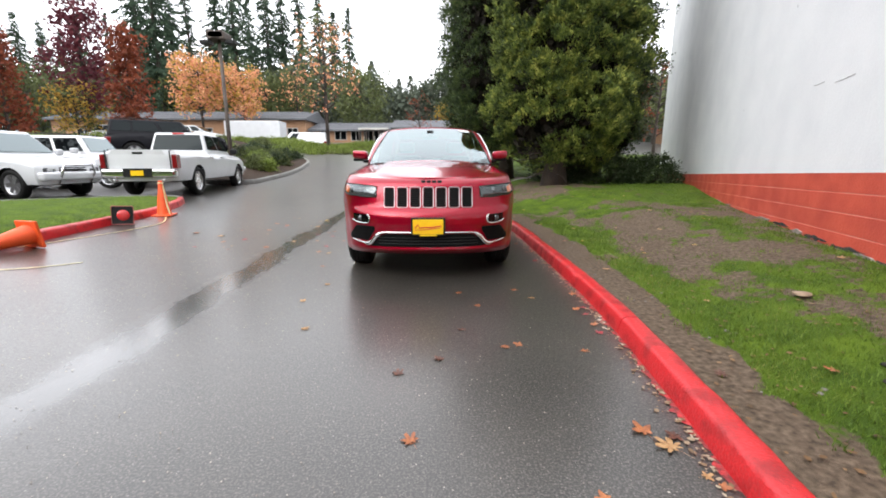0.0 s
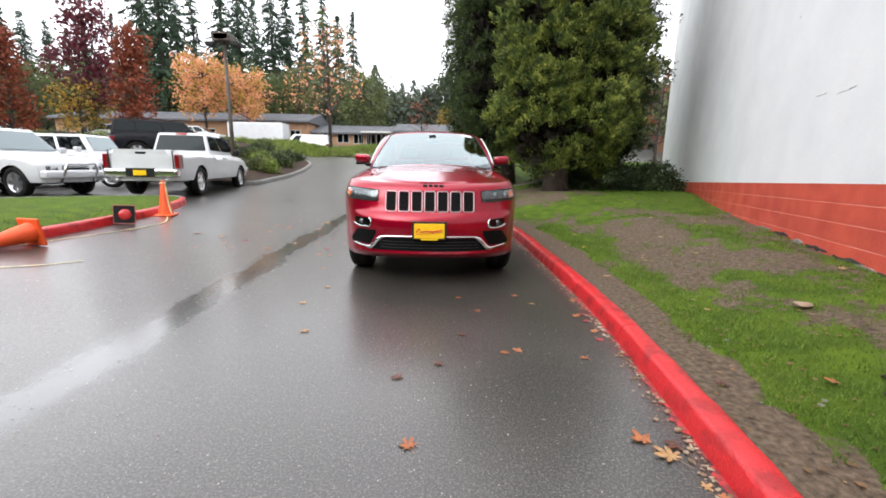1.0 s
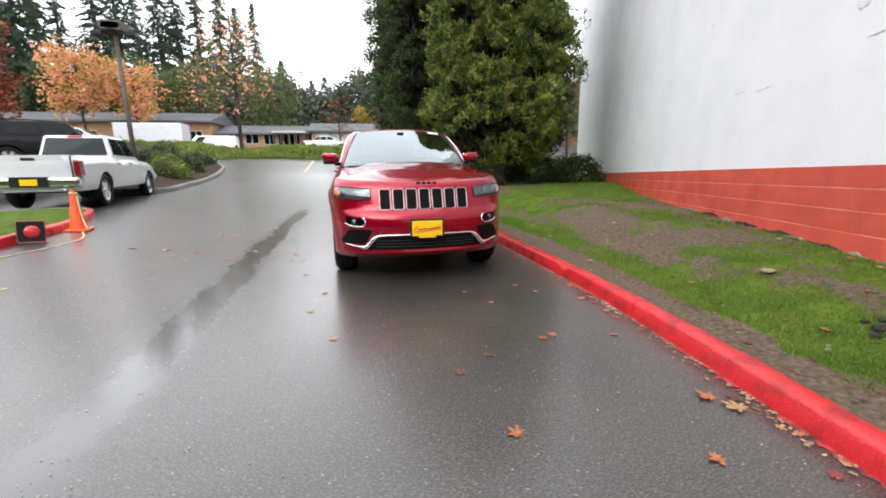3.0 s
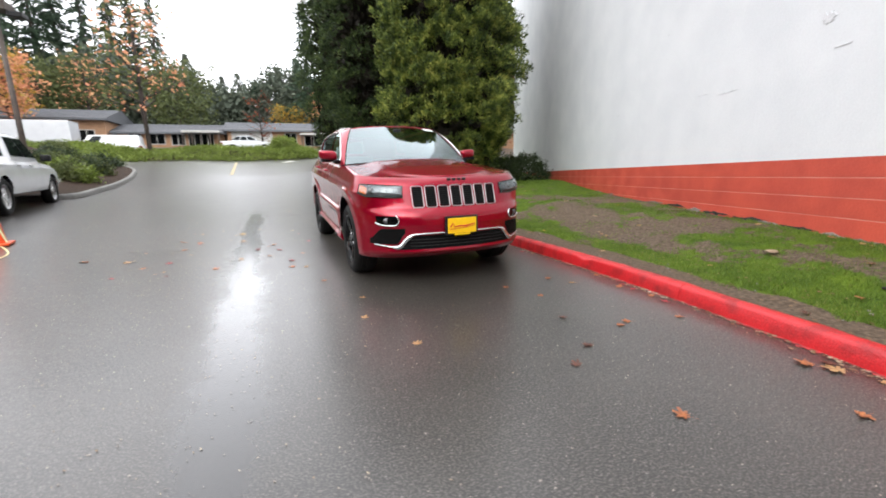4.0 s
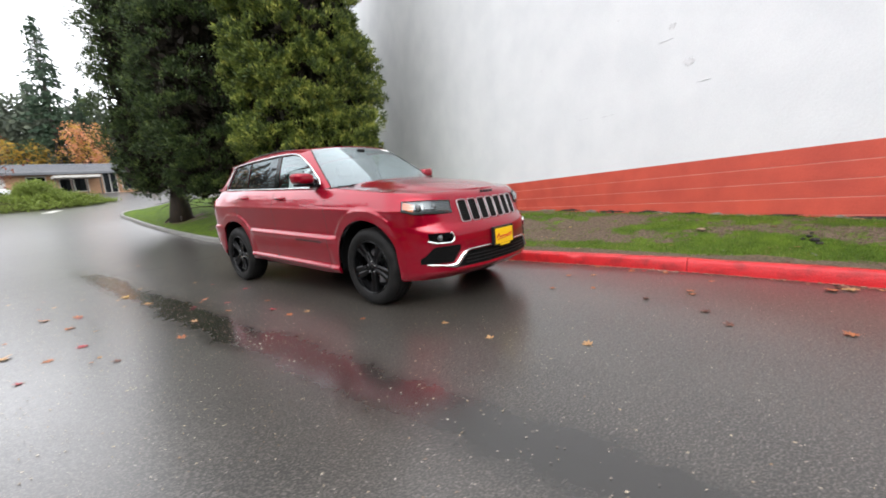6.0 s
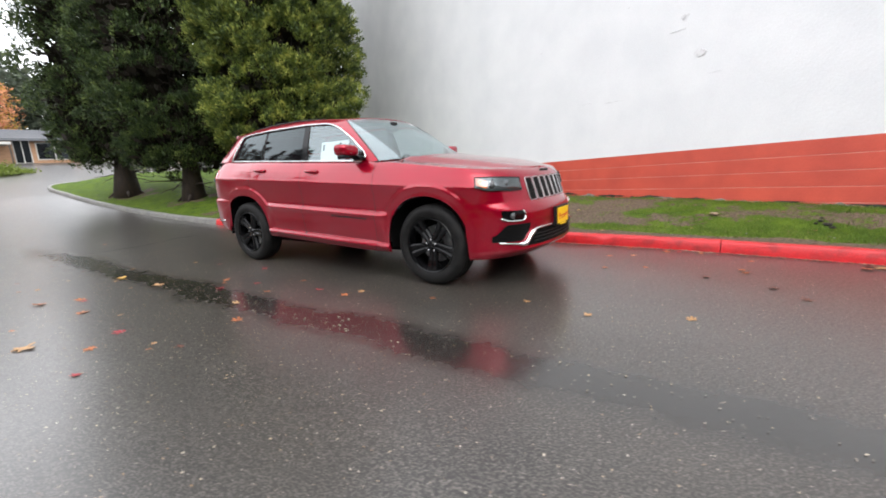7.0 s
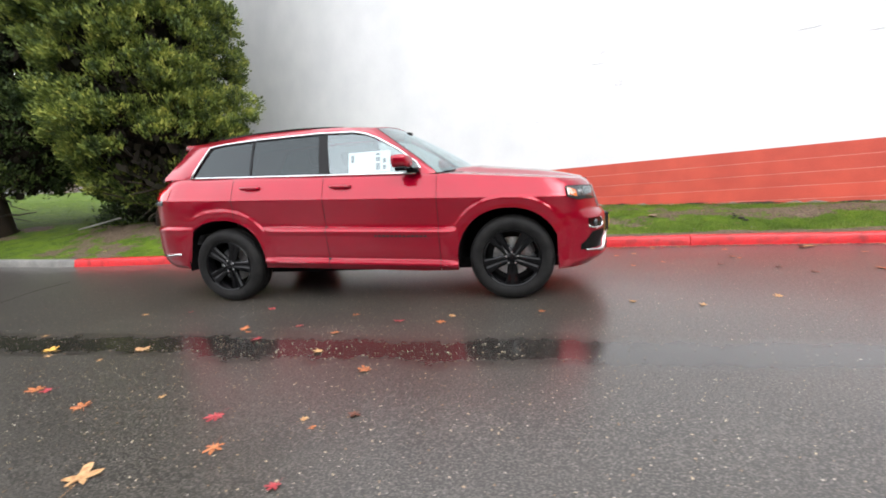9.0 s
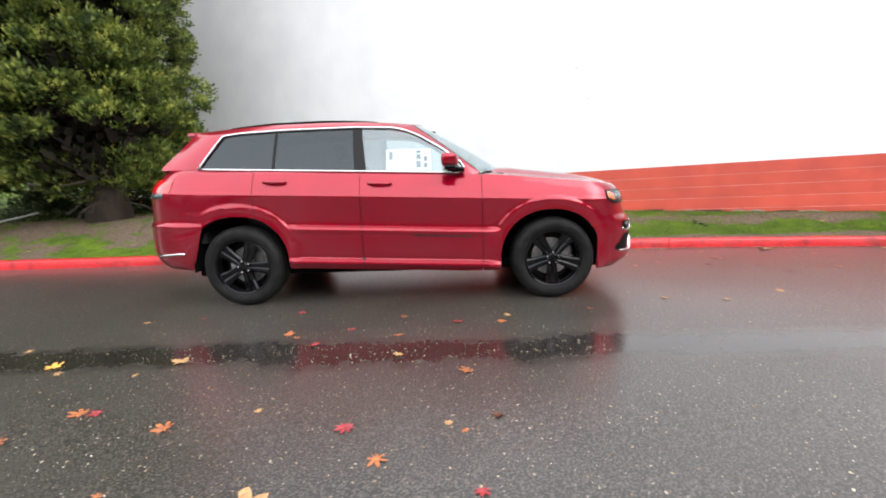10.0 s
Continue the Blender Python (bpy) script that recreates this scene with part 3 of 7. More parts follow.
TAIL = [(0.27, 3.62), (0.33, 3.81), (0.37, 3.89), (0.45, 3.955), (0.54, 3.97), (0.66, 3.965), (0.80, 3.945), (0.86, 3.93), (1.05, 3.915), (1.19, 3.86), (1.25, 3.80), (1.32, 3.715), (1.52, 3.535), (1.66, 3.43)]
ROW_Z = sorted({z for z, _ in SIDE + STEP + SILL if z > 0.259} | {round(0.27 + 0.02 * k, 3) for k in range(46)})
SUV_FRONT, SUV_REAR, ARC_N = -0.25, 3.25, 2.45


def tilt(y):
    return 0.045 * (max(-0.5, min(y, 3.6)) - 1.4)


ARCHES = ((0.025, 0.385, 0.458, 2.15), (2.925, 0.392, 0.468, 2.3))


def arch_z(y):
    for c, z0, r, n in ARCHES:
        if abs(y - c) < r:
            return z0 + r * (1 - (abs(y - c) / r) ** n) ** (1 / n)
    return 0.0


def flare(y, z):
    f = 0.0
    for c, z0, r, n in ARCHES:
        if z > z0 - 0.1:
            q = ((abs(y - c) / r) ** n + (abs(max(z - z0, 0)) / r) ** n) ** (1 / n) * r - r
            f += 0.017 * smooth_step(0.115, 0.088, q) + 0.004 * smooth_step(0.028, 0.008, q)
    return f


def half_width(y, z):
    h = z - tilt(y)
    door = smooth_step(0.46, 0.60, y) * smooth_step(2.46, 2.34, y)
    step = max(door, 0.7 * smooth_step(3.38, 3.46, y))
    return lerp_table(SIDE, h) + flare(y, z) + step * lerp_table(STEP, h) + smooth_step(0.42, 0.56, y) * smooth_step(2.50, 2.38, y) * lerp_table(SILL, h)


def shell(u, z, off=0.0):
    """A point of the lower body: u 0 to 1 the front's arc, 1 to 2 the side, 2 to 3 the rear's arc."""
    def at(u):
        k = 2 / ARC_N
        if u < 1:
            a = u * math.pi / 2
            y = SUV_FRONT - (SUV_FRONT - lerp_table(NOSE, z)) * max(0, math.cos(a)) ** k
            return Vector((half_width(y, z) * max(0, math.sin(a)) ** k, y, z))
        if u <= 2:
            y = SUV_FRONT + (u - 1) * (SUV_REAR - SUV_FRONT)
            return Vector((half_width(y, z) - 0.044 * smooth_step(2.5, 3.3, y) * smooth_step(0.9, 1.25, z), y, z))
        a = (u - 2) * math.pi / 2
        k = 2 / 3.6
        y = SUV_REAR + (lerp_table(TAIL, z) - SUV_REAR) * max(0, math.sin(a)) ** k
        return Vector(((half_width(y, z) - 0.044 * smooth_step(2.5, 3.3, y) * smooth_step(0.9, 1.25, z)) * max(0, math.cos(a)) ** k, y, z))
    p = at(u)
    if off:
        e = 0.004
        q, r = at(min(3, u + e)), at(max(0, u - e))
        t = q - r
        n = Vector((-t.y, t.x, 0)) * -1
        p = p + n.normalized() * off
    return p


def u_of_y(y):
    return 1 + (y - SUV_FRONT) / (SUV_REAR - SUV_FRONT)


def u_of_x(x, z):
    """Front arc's parameter for a half width."""
    lo, hi = 0.0, 1.0
    for _ in range(30):
        mid = (lo + hi) / 2
        if shell(mid, z).x < x:
            lo = mid
        else:
            hi = mid
    return lo


def front_at(x, z, off=0.0):
    p = shell(u_of_x(abs(x), z), z, off)
    return Vector((math.copysign(p.x, x), p.y, p.z))


def top_height(y):
    """Upper edge of the lower body, above the tilt: bonnet edge, then the belt."""
    return lerp_table([(-0.95, 1.105), (-0.7, 1.125), (-0.45, 1.142), (0.0, 1.168), (0.45, 1.195), (0.64, 1.205), (4, 1.205)], y)


def column(u):
    """The points of one column of the lower body, from its foot to its upper edge."""
    out = []
    low = 0.285 if u < 1 else 0.0
    for z0 in ROW_Z:
        z = z0
        for _ in range(3):
            y = shell(u, z).y
            zz = z0 if z0 < 1.0 else 1.0 + (z0 - 1.0) * (top_height(y) - 1.0) / 0.205
            floor_z = max(arch_z(y), 0.285 - 0.02 * u if u < 1 else (0.265 + 0.045 * smooth_step(-0.3, 0.5, y) + tilt(max(0.8, y)) if y < 2.95 else 0.31))
            z = max(zz + tilt(y), floor_z)
        out.append(shell(u, z))
    return out


def spread(v, side):
    return [(p.x * side, p.y, p.z) for p in v]


def panel(name, us, parent, side, label="", material=CAR_PAINT):
    """A pressed panel of the lower body over the given columns."""
    vs = [q for u in us for q in spread(column(abs(u)), side if u >= 0 else -side)]
    me = mesh(name, vs, grid_faces(len(us), len(ROW_Z)), material, True)
    bm = bmesh.new()
    bm.from_mesh(me)
    bmesh.ops.remove_doubles(bm, verts=bm.verts, dist=0.0006)
    bmesh.ops.dissolve_degenerate(bm, edges=bm.edges, dist=0.0003)
    bmesh.ops.recalc_face_normals(bm, faces=bm.faces)
    c = sum((f.normal * f.calc_area() for f in bm.faces), Vector())
    if (c.y > 0 if us[0] < 0 else c.x * side < 0):
        bmesh.ops.reverse_faces(bm, faces=bm.faces)
    bm.to_mesh(me)
    bm.free()
    me.polygons.foreach_set("use_smooth", [True] * len(me.polygons))
    me.set_sharp_from_angle(angle=radians(32))
    return obj(name, me, parent, label)


def side_columns(y0, y1):
    ys = set(np.round(np.arange(y0, y1, 0.045), 4)) | {y1}
    for c, z0, r, n in ARCHES:
        for k in range(0, 61):
            y = c - r * math.cos(math.pi * k / 60)
            if y0 < y < y1:
                ys.add(y)
        for e in (-1, 1):
            if y0 < c + e * (r + 0.002) < y1:
                ys.add(c + e * (r + 0.002))
    ys = sorted(ys)
    return [u_of_y(y) for y in ys]


def front_patch(name, outline_top, outline_bottom, x0, x1, off, material, parent, n=24, m=6, label="", thick=0.0):
    """A patch that lies on the front's surface between two curves z(x)."""
    vs = []
    for i in range(n):
        x = x0 + (x1 - x0) * i / (n - 1)
        za, zb = outline_bottom(x), outline_top(x)
        for j in range(m):
            vs.append(front_at(x, za + (zb - za) * j / (m - 1), off))
    me = mesh(name, vs, grid_faces(n, m), material, True)
    if sum(p.normal.y for p in me.polygons) > 0:
        me.flip_normals()
    ob = obj(name, me, parent, label)
    if thick:
        s = ob.modifiers.new("thickness", "SOLIDIFY")
        s.thickness, s.offset = thick, -1
    return ob


def belt_z(y):
    return 1.205 + tilt(y)


def green_x(y, z):
    """Half width of the glazed upper body."""
    h = z - belt_z(y)
    xb = lerp_table([(0.5, 0.850), (2.0, 0.850), (2.6, 0.840), (3.0, 0.823), (3.4, 0.800), (3.8, 0.745)], y)
    return xb - 0.20 * h - 0.30 * h * h


ROOF_EDGE = [(1.27, 1.652), (1.45, 1.672), (1.7, 1.688), (2.1, 1.698), (2.6, 1.694), (3.0, 1.676), (3.3, 1.655), (3.47, 1.640)]
DLO_TOP = [(0.765, 1.195), (0.829, 1.284), (1.012, 1.425), (1.22, 1.547), (1.34, 1.598), (1.46, 1.624), (1.8, 1.640), (2.5, 1.636), (2.9, 1.620), (3.03, 1.606), (3.08, 1.590), (3.29, 1.308)]


def dlo_bottom(y):
    return belt_z(y) + 0.012


def ws_edge(t):
    """The side edge of the windscreen, from its foot to the roof."""
    y = 0.66 + 0.61 * t
    z = 1.185 + 0.467 * (t ** 0.92)
    x = 0.815 - 0.165 * t - 0.04 * t * t
    return Vector((x, y, z))


def ws_mid(t):
    return Vector((0, 0.43 + 0.79 * t, 1.225 + 0.465 * (t ** 0.88)))


def greenhouse_side(parent, side):
    n = 14
    seg = []
    # pairs of (inner, outer), point by point round the opening
    for i in range(n):
        t = i / n
        y = 0.80 + (1.36 - 0.80) * t
        seg.append(((y, lerp_table(DLO_TOP, y)), ws_edge(t)))
    for i in range(30):
        t = i / 30
        y = 1.36 + (3.06 - 1.36) * t
        yo = 1.27 + (3.47 - 1.27) * t
        zo = lerp_table(ROOF_EDGE, yo)
        seg.append(((y, lerp_table(DLO_TOP, y)), Vector((0.610 + 0.045 * smooth_step(1.27, 1.7, yo) - 0.05 * smooth_step(2.6, 3.47, yo), yo, zo))))
    for i in range(n):
        t = i / n
        y = 3.06 + 0.23 * t
        z = 1.60 + (dlo_bottom(3.29) - 1.60) * t
        zo = 1.64 + (belt_z(3.7) - 1.64) * t
        yo = lerp_table(TAIL, zo) - 0.055 + 0.02 * t
        seg.append(((y, z), Vector((0.605 + 0.145 * t, yo, zo))))
    for i in range(30):
        t = i / 30
        y = 3.29 + (0.765 - 3.29) * t
        yo = 3.66 + (0.66 - 3.66) * t
        seg.append(((y, dlo_bottom(y)), Vector((green_x(yo, belt_z(yo)), yo, belt_z(yo) - 0.002))))
    rows = 6
    vs = []
    for (yi, zi), o in seg:
        gi = Vector((green_x(yi, zi), yi, zi))
        ei = o.x - green_x(o.y, o.z)
        for j in range(rows):
            t = j / (rows - 1)
            y, z = yi + (o.y - yi) * t, zi + (o.z - zi) * t
            vs.append(((green_x(y, z) + ei * t ** 1.6) * side, y, z))
    vs.extend([((green_x(yi, zi) - 0.05) * side, yi, zi) for (yi, zi), _ in seg])
    k = len(seg)
    fs = grid_faces(k, rows, True)
    base = k * rows
    fs += [(i * rows, (i + 1) % k * rows, base + (i + 1) % k, base + i) for i in range(k)]
    me = mesh("pillar_frame", vs, fs, CAR_PAINT, True)
    bm = bmesh.new()
    bm.from_mesh(me)
    bmesh.ops.recalc_face_normals(bm, faces=bm.faces)
    if sum(f.normal.x * f.calc_area() for f in bm.faces) * side < 0:
        bmesh.ops.reverse_faces(bm, faces=bm.faces)
    bm.to_mesh(me)
    bm.free()
    me.polygons.foreach_set("use_smooth", [True] * len(me.polygons))
    me.set_sharp_from_angle(angle=radians(40))
    obj("pillar_frame", me, parent)
    bm = bmesh.new()
    tube(bm, [((green_x(y, z) + 0.004) * side, y, z) for (y, z), _ in seg], 0.0095, 8, True)
    part("window_trim", bm, CHROME, parent, "bright chrome window surround", True)

    def pane(name, ya, yb, sa, sb, material, off=-0.012, label=""):
        n, m, vs = 22, 8, []
        for i in range(n):
            for j in range(m):
                y = ya + (yb - ya) * i / (n - 1)
                za = dlo_bottom(y)
                zb = lerp_table(DLO_TOP, y)
                z = za + max(0.0, zb - za) * j / (m - 1)
                lean = (sa * (1 - i / (n - 1)) + sb * i / (n - 1)) * (z - 1.2)
                y2 = y + lean
                z = min(z, max(za, lerp_table(DLO_TOP, y2)))
                vs.append(((green_x(y2, z) + off) * side, y2, z))
        me = mesh(name, vs, grid_faces(n, m), material, True)
        if sum(p.normal.x for p in me.polygons) * side < 0:
            me.flip_normals()
        return obj(name, me, parent, label)

    for ob in (pane("window_pane", 0.79, 1.715, 0, 0.10, CLEAR_GLASS, label="clear front door glass"),
               pane("window_pane", 1.80, 2.578, 0.03, -0.08, DARK_GLASS, label="dark tinted rear door glass"),
               pane("window_pane", 2.584, 3.28, -0.08, 0, DARK_GLASS, label="dark tinted quarter glass")):
        ob.visible_shadow = False
    pane("window_pillar", 1.70, 1.815, 0.10, 0.03, GLOSS_BLACK, -0.006, "gloss black centre pillar")
    pane("window_pillar", 2.568, 2.592, -0.08, -0.08, GLOSS_BLACK, -0.006, "gloss black rear pillar")


def roof(parent):
    ny, nx, vs = 44, 25, []
    for i in range(ny):
        t = i / (ny - 1)
        for j in range(nx):
            s = -1 + 2 * j / (nx - 1)
            ye = 1.27 + (3.47 - 1.27) * t
            ym = 1.215 + (3.50 - 1.215) * t
            y = ye + (ym - ye) * (1 - abs(s) ** 2.2)
            xe = 0.610 + 0.045 * smooth_step(1.27, 1.7, ye) - 0.05 * smooth_step(2.6, 3.47, ye)
            ze = lerp_table(ROOF_EDGE, ye)
            vs.append((s * xe, y, ze + (0.040 - 0.006 * t) * (1 - abs(s) ** 2.4)))
    me = mesh("roof", vs, grid_faces(ny, nx), CAR_PAINT, True)
    if sum(p.normal.z for p in me.polygons) < 0:
        me.flip_normals()
    ob = obj("roof", me, parent)
    s = ob.modifiers.new("thickness", "SOLIDIFY")
    s.thickness, s.offset = 0.03, -1
    for side in (-1, 1):
        bm = bmesh.new()
        pts = [(side * (0.60 - 0.02 * abs(k - 8) / 8), 1.62 + 1.42 * k / 16, lerp_table(ROOF_EDGE, 1.62 + 1.42 * k / 16) + 0.004 + 0.014 * (1 - abs(k / 8 - 1) ** 3)) for k in range(17)]
        tube(bm, pts, 0.011, 8)
        part("roof_rail", bm, GLOSS_BLACK, parent, "black roof rail", True)


def windscreen(parent):
    nt, ns, vs = 16, 31, []
    for i in range(nt):
        t = 0.0 + i / (nt - 1)
        e, m = ws_edge(t), ws_mid(t)
        for j in range(ns):
            s = -1 + 2 * j / (ns - 1)
            k = abs(s) ** 2.3
            vs.append((s * e.x, m.y + (e.y - m.y) * k - 0.003, m.z + (e.z - m.z) * k - 0.004))
    me = mesh("windscreen", vs, grid_faces(nt, ns), SCREEN_GLASS, True)
    if sum(p.normal.y for p in me.polygons) > 0:
        me.flip_normals()
    ob = obj("windscreen", me, parent, "clear windscreen mirroring the pale sky")
    ob.visible_shadow = False
    # black band round the glass
    for side in (-1, 1):
        bm = bmesh.new()
        tube(bm, [(ws_edge(k / 12).x * side * 0.992, ws_edge(k / 12).y - 0.002, ws_edge(k / 12).z - 0.003) for k in range(13)], 0.008, 6)
        part("windscreen_seal", bm, TRIM_BLACK, parent)
    # mirror foot and sticker behind the glass
    bm = bmesh.new()
    box(bm, -0.11, 0.11, 1.12, 1.15, 1.53, 1.60, 0.02)
    box(bm, -0.05, 0.05, 1.08, 1.16, 1.585, 1.645, 0.015)
    part("rear_view_mirror", bm, TRIM_BLACK, parent)
    e, m = ws_edge(0.93), ws_mid(0.93)
    bm = bmesh.new()
    vs = []
    for s, t in ((0.66, 0.905), (0.90, 0.905), (0.88, 0.965), (0.64, 0.965)):
        e, m = ws_edge(t), ws_mid(t)
        k = s ** 2.3
        vs.append(bm.verts.new((s * e.x, m.y + (e.y - m.y) * k - 0.006, m.z + (e.z - m.z) * k + 0.001)))
    bm.faces.new(vs)
    part("sticker", bm, PAPER, parent, "small white sticker at the glass's upper corner")


def bonnet(parent):
    us = [k / 22 for k in range(23)] + [u for u in side_columns(SUV_FRONT, 0.64)[1:]]
    nx, vs = 33, []
    for u in us:
        p = column(u)[-1]
        crown = lerp_table([(-0.80, 0.0), (-0.66, 0.022), (-0.5, 0.045), (-0.25, 0.066), (0.05, 0.075), (0.35, 0.080), (0.64, 0.052)], p.y)
        for j in range(nx):
            s = -1 + 2 * j / (nx - 1)
            ridge = 0.5 + 0.5 * smooth_step(0.78, 0.62, abs(s))
            y = p.y - (0.20 * smooth_step(0.2, 0.64, p.y)) * (1 - abs(s) ** 2.2)
            z = p.z + crown * (1 - abs(s) ** 2.6) * ridge + 0.010 * smooth_step(0.66, 0.60, abs(s)) * smooth_step(-0.7, -0.3, y)
            vs.append((s * (p.x - 0.003), y, z))
    me = mesh("bonnet", vs, grid_faces(len(us), nx), CAR_PAINT, True)
    bm = bmesh.new()
    bm.from_mesh(me)
    bmesh.ops.remove_doubles(bm, verts=bm.verts, dist=0.0006)
    bmesh.ops.recalc_face_normals(bm, faces=bm.faces)
    if sum(f.normal.z * f.calc_area() for f in bm.faces) < 0:
        bmesh.ops.reverse_faces(bm, faces=bm.faces)
    bm.to_mesh(me)
    bm.free()
    me.polygons.foreach_set("use_smooth", [True] * len(me.polygons))
    hood = obj("bonnet", me, parent, "wet red bonnet with a raised middle")
    s = hood.modifiers.new("thickness", "SOLIDIFY")
    s.thickness, s.offset = 0.012, -1
    # maker's mark as a plain dark bar
    bm = bmesh.new()
    for k in range(4):
        x = -0.07 + 0.055 * k
        q = front_at(x, 1.012, 0.003)
        box(bm, x, x + 0.042, q.y - 0.006, q.y + 0.004, 0.992, 1.03, 0.004, 1)
    part("badge", bm, TRIM_BLACK, hood, "plain dark badge bars")
    # cowl and wipers
    bm = bmesh.new()
    box(bm, -0.72, 0.72, 0.42, 0.62, 1.12, 1.178, 0.02)
    part("cowl", bm, TRIM_BLACK, parent)
    for x0, x1 in ((-0.62, 0.0), (0.02, 0.62)):
        bm = bmesh.new()
        tube(bm, [(x0, 0.51 + 0.10 * abs(x0), 1.206), ((x0 + x1) / 2, 0.495, 1.222), (x1, 0.51 + 0.08 * abs(x1), 1.214)], 0.008, 6)
        part("wiper", bm, TRIM_BLACK, parent)
    return hood


def rounded_rect(x0, x1, z0, z1, r, n=5):
    pts = []
    for cx, cz, a0 in ((x1 - r, z1 - r, 0), (x0 + r, z1 - r, 90), (x0 + r, z0 + r, 180), (x1 - r, z0 + r, 270)):
        for k in range(n):
            a = radians(a0 + 90 * k / (n - 1))
            pts.append((cx + r * math.cos(a), cz + r * math.sin(a)))
    return pts


def front_end(parent):
    us = [k / 30 for k in range(0, 28)] + [0.915, 0.93]
    bump = empty("front_bumper")
    bump.parent = parent
    panel("bumper_skin", [-u for u in us[:0:-1]] + us, bump, 1)
    # seven upright grille slots
    grille = empty("grille")
    grille.parent = parent
    pitch = 0.1315
    for k in range(-3, 4):
        c = k * pitch
        rim = rounded_rect(c - 0.054, c + 0.054, 0.762, 0.962, 0.018)
        fill = rounded_rect(c - 0.046, c + 0.046, 0.770, 0.954, 0.014)
        slot = obj("grille_slot", mesh("grille_slot", [front_at(x, z, 0.004) for x, z in fill], [tuple(range(len(fill)))], MESH_BLACK), grille)
        if slot.data.polygons[0].normal.y > 0:
            slot.data.flip_normals()
        bm = bmesh.new()
        tube(bm, [front_at(x, z, 0.003) for x, z in rim], 0.0042, 8, True)
        part("slot_ring", bm, STEEL, grille, smooth=True)
        bm = bmesh.new()
        for j in range(1, 9):
            z = 0.77 + 0.184 * j / 9
            tube(bm, [front_at(c - 0.046, z, 0.006), front_at(c, z, 0.006), front_at(c + 0.046, z, 0.006)], 0.0022, 4)
        part("slot_mesh", bm, TRIM_BLACK, grille)
    for side in (-1, 1):
        lamp = empty("headlight")
        lamp.parent = parent
        lamp["label"] = "clear headlight with an amber corner"
        # the lamp's outline runs round the corner of the body
        u0, u1 = u_of_x(0.535, 0.92), 0.765
        n, m = 26, 8

        def zt(t):
            return 0.968 + 0.040 * t - 0.018 * t * t

        def zb(t):
            return 0.862 + 0.010 * smooth_step(0.25, 0.5, t) + 0.030 * smooth_step(0.7, 1.0, t)

        def grid(name, off, za, ze, ta, te, material, label=""):
            vs = []
            for i in range(n):
                t = ta + (te - ta) * i / (n - 1)
                for j in range(m):
                    z = za(t) + (ze(t) - za(t)) * j / (m - 1)
                    o = off(t, j / (m - 1)) if callable(off) else off
                    p = shell(u0 + (u1 - u0) * t, z, o)
                    vs.append((p.x * side, p.y, p.z))
            me = mesh(name, vs, grid_faces(n, m), material, True)
            if sum(p.normal.y for p in me.polygons) > 0:
                me.flip_normals()
            return obj(name, me, lamp, label)

        grid("lamp_base", 0.003, zb, zt, 0, 1, LAMP_DARK)
        grid("lamp_brow", 0.007, zb, lambda t: zb(t) + 0.030 - 0.012 * t, 0.0, 0.92, TRIM_BLACK, "black lower edge of the lamp")
        for t, r in ((0.62, 0.038), (0.30, 0.030)):
            p = shell(u0 + (u1 - u0) * t, 0.925, 0.002)
            bm = bmesh.new()
            bmesh.ops.create_uvsphere(bm, u_segments=20, v_segments=12, radius=r, matrix=Matrix.Translation((p.x * side, p.y + 0.012, p.z)))
            part("projector", bm, LAMP_GREY, lamp, "", True)
        grid("corner_reflector", 0.009, lambda t: zb(t) + 0.022, lambda t: zt(t) - 0.022 * smooth_step(0.95, 0.72, t) - 0.010, 0.74, 0.975, AMBER, "amber side reflector")
        edge = [(t / 12, zt) for t in range(13)] + [(t / 12, zb) for t in range(12, -1, -1)]
        bm = bmesh.new()
        loop = [shell(u0 + (u1 - u0) * t, zf(t), 0.009) for t, zf in edge]
        tube(bm, [(p.x * side, p.y, p.z) for p in loop], 0.0055, 6, True)
        part("lamp_rim", bm, TRIM_BLACK, lamp, "black seal round the lamp", True)
        cover = grid("lens", lambda t, v: 0.010 + 0.014 * math.sin(math.pi * min(1, max(0, t))) ** 0.5 * math.sin(math.pi * v) ** 0.5, zb, zt, 0, 1, LAMP_GLASS, "clear moulded lens")
        cover.visible_shadow = False
        fog = empty("fog_lamp")
        fog.parent = parent
        front_patch("fog_recess", lambda x: 0.688 + 0.03 * (x - 0.6), lambda x: 0.604 + 0.10 * max(0, x - 0.72), 0.605, 0.785, 0.004, GLOSS_BLACK, fog, 10, 4).scale = (side, 1, 1)
        low = dense([(0.79, 0.628, 0), (0.74, 0.606, 0), (0.66, 0.600, 0), (0.615, 0.606, 0), (0.598, 0.635, 0), (0.604, 0.672, 0), (0.618, 0.690, 0)], 0.015)
        low = [front_at(q.x, q.y, 0.008) for q in low]
        bm = bmesh.new()
        tube(bm, [(p.x * side, p.y, p.z) for p in low], 0.0075, 6)
        part("fog_bezel", bm, CHROME, fog, "chrome bezel", True)
        bm = bmesh.new()
        p = front_at(0.70, 0.645, 0.004)
        cyl(bm, (p.x * side, p.y - 0.006, p.z), (p.x * side, p.y + 0.03, p.z), 0.030, n=20)
        part("fog_lens", bm, LAMP_GREY, fog, smooth=True)
        # dark side opening below
        front_patch("side_intake", lambda x: 0.572 - 0.10 * smooth_step(0.74, 0.84, x), lambda x: 0.418 + 0.02 * max(0, x - 0.6) + 0.11 * smooth_step(0.62, 0.54, x), 0.545, 0.835, 0.004, MESH_BLACK, bump, 14, 5).scale = (side, 1, 1)
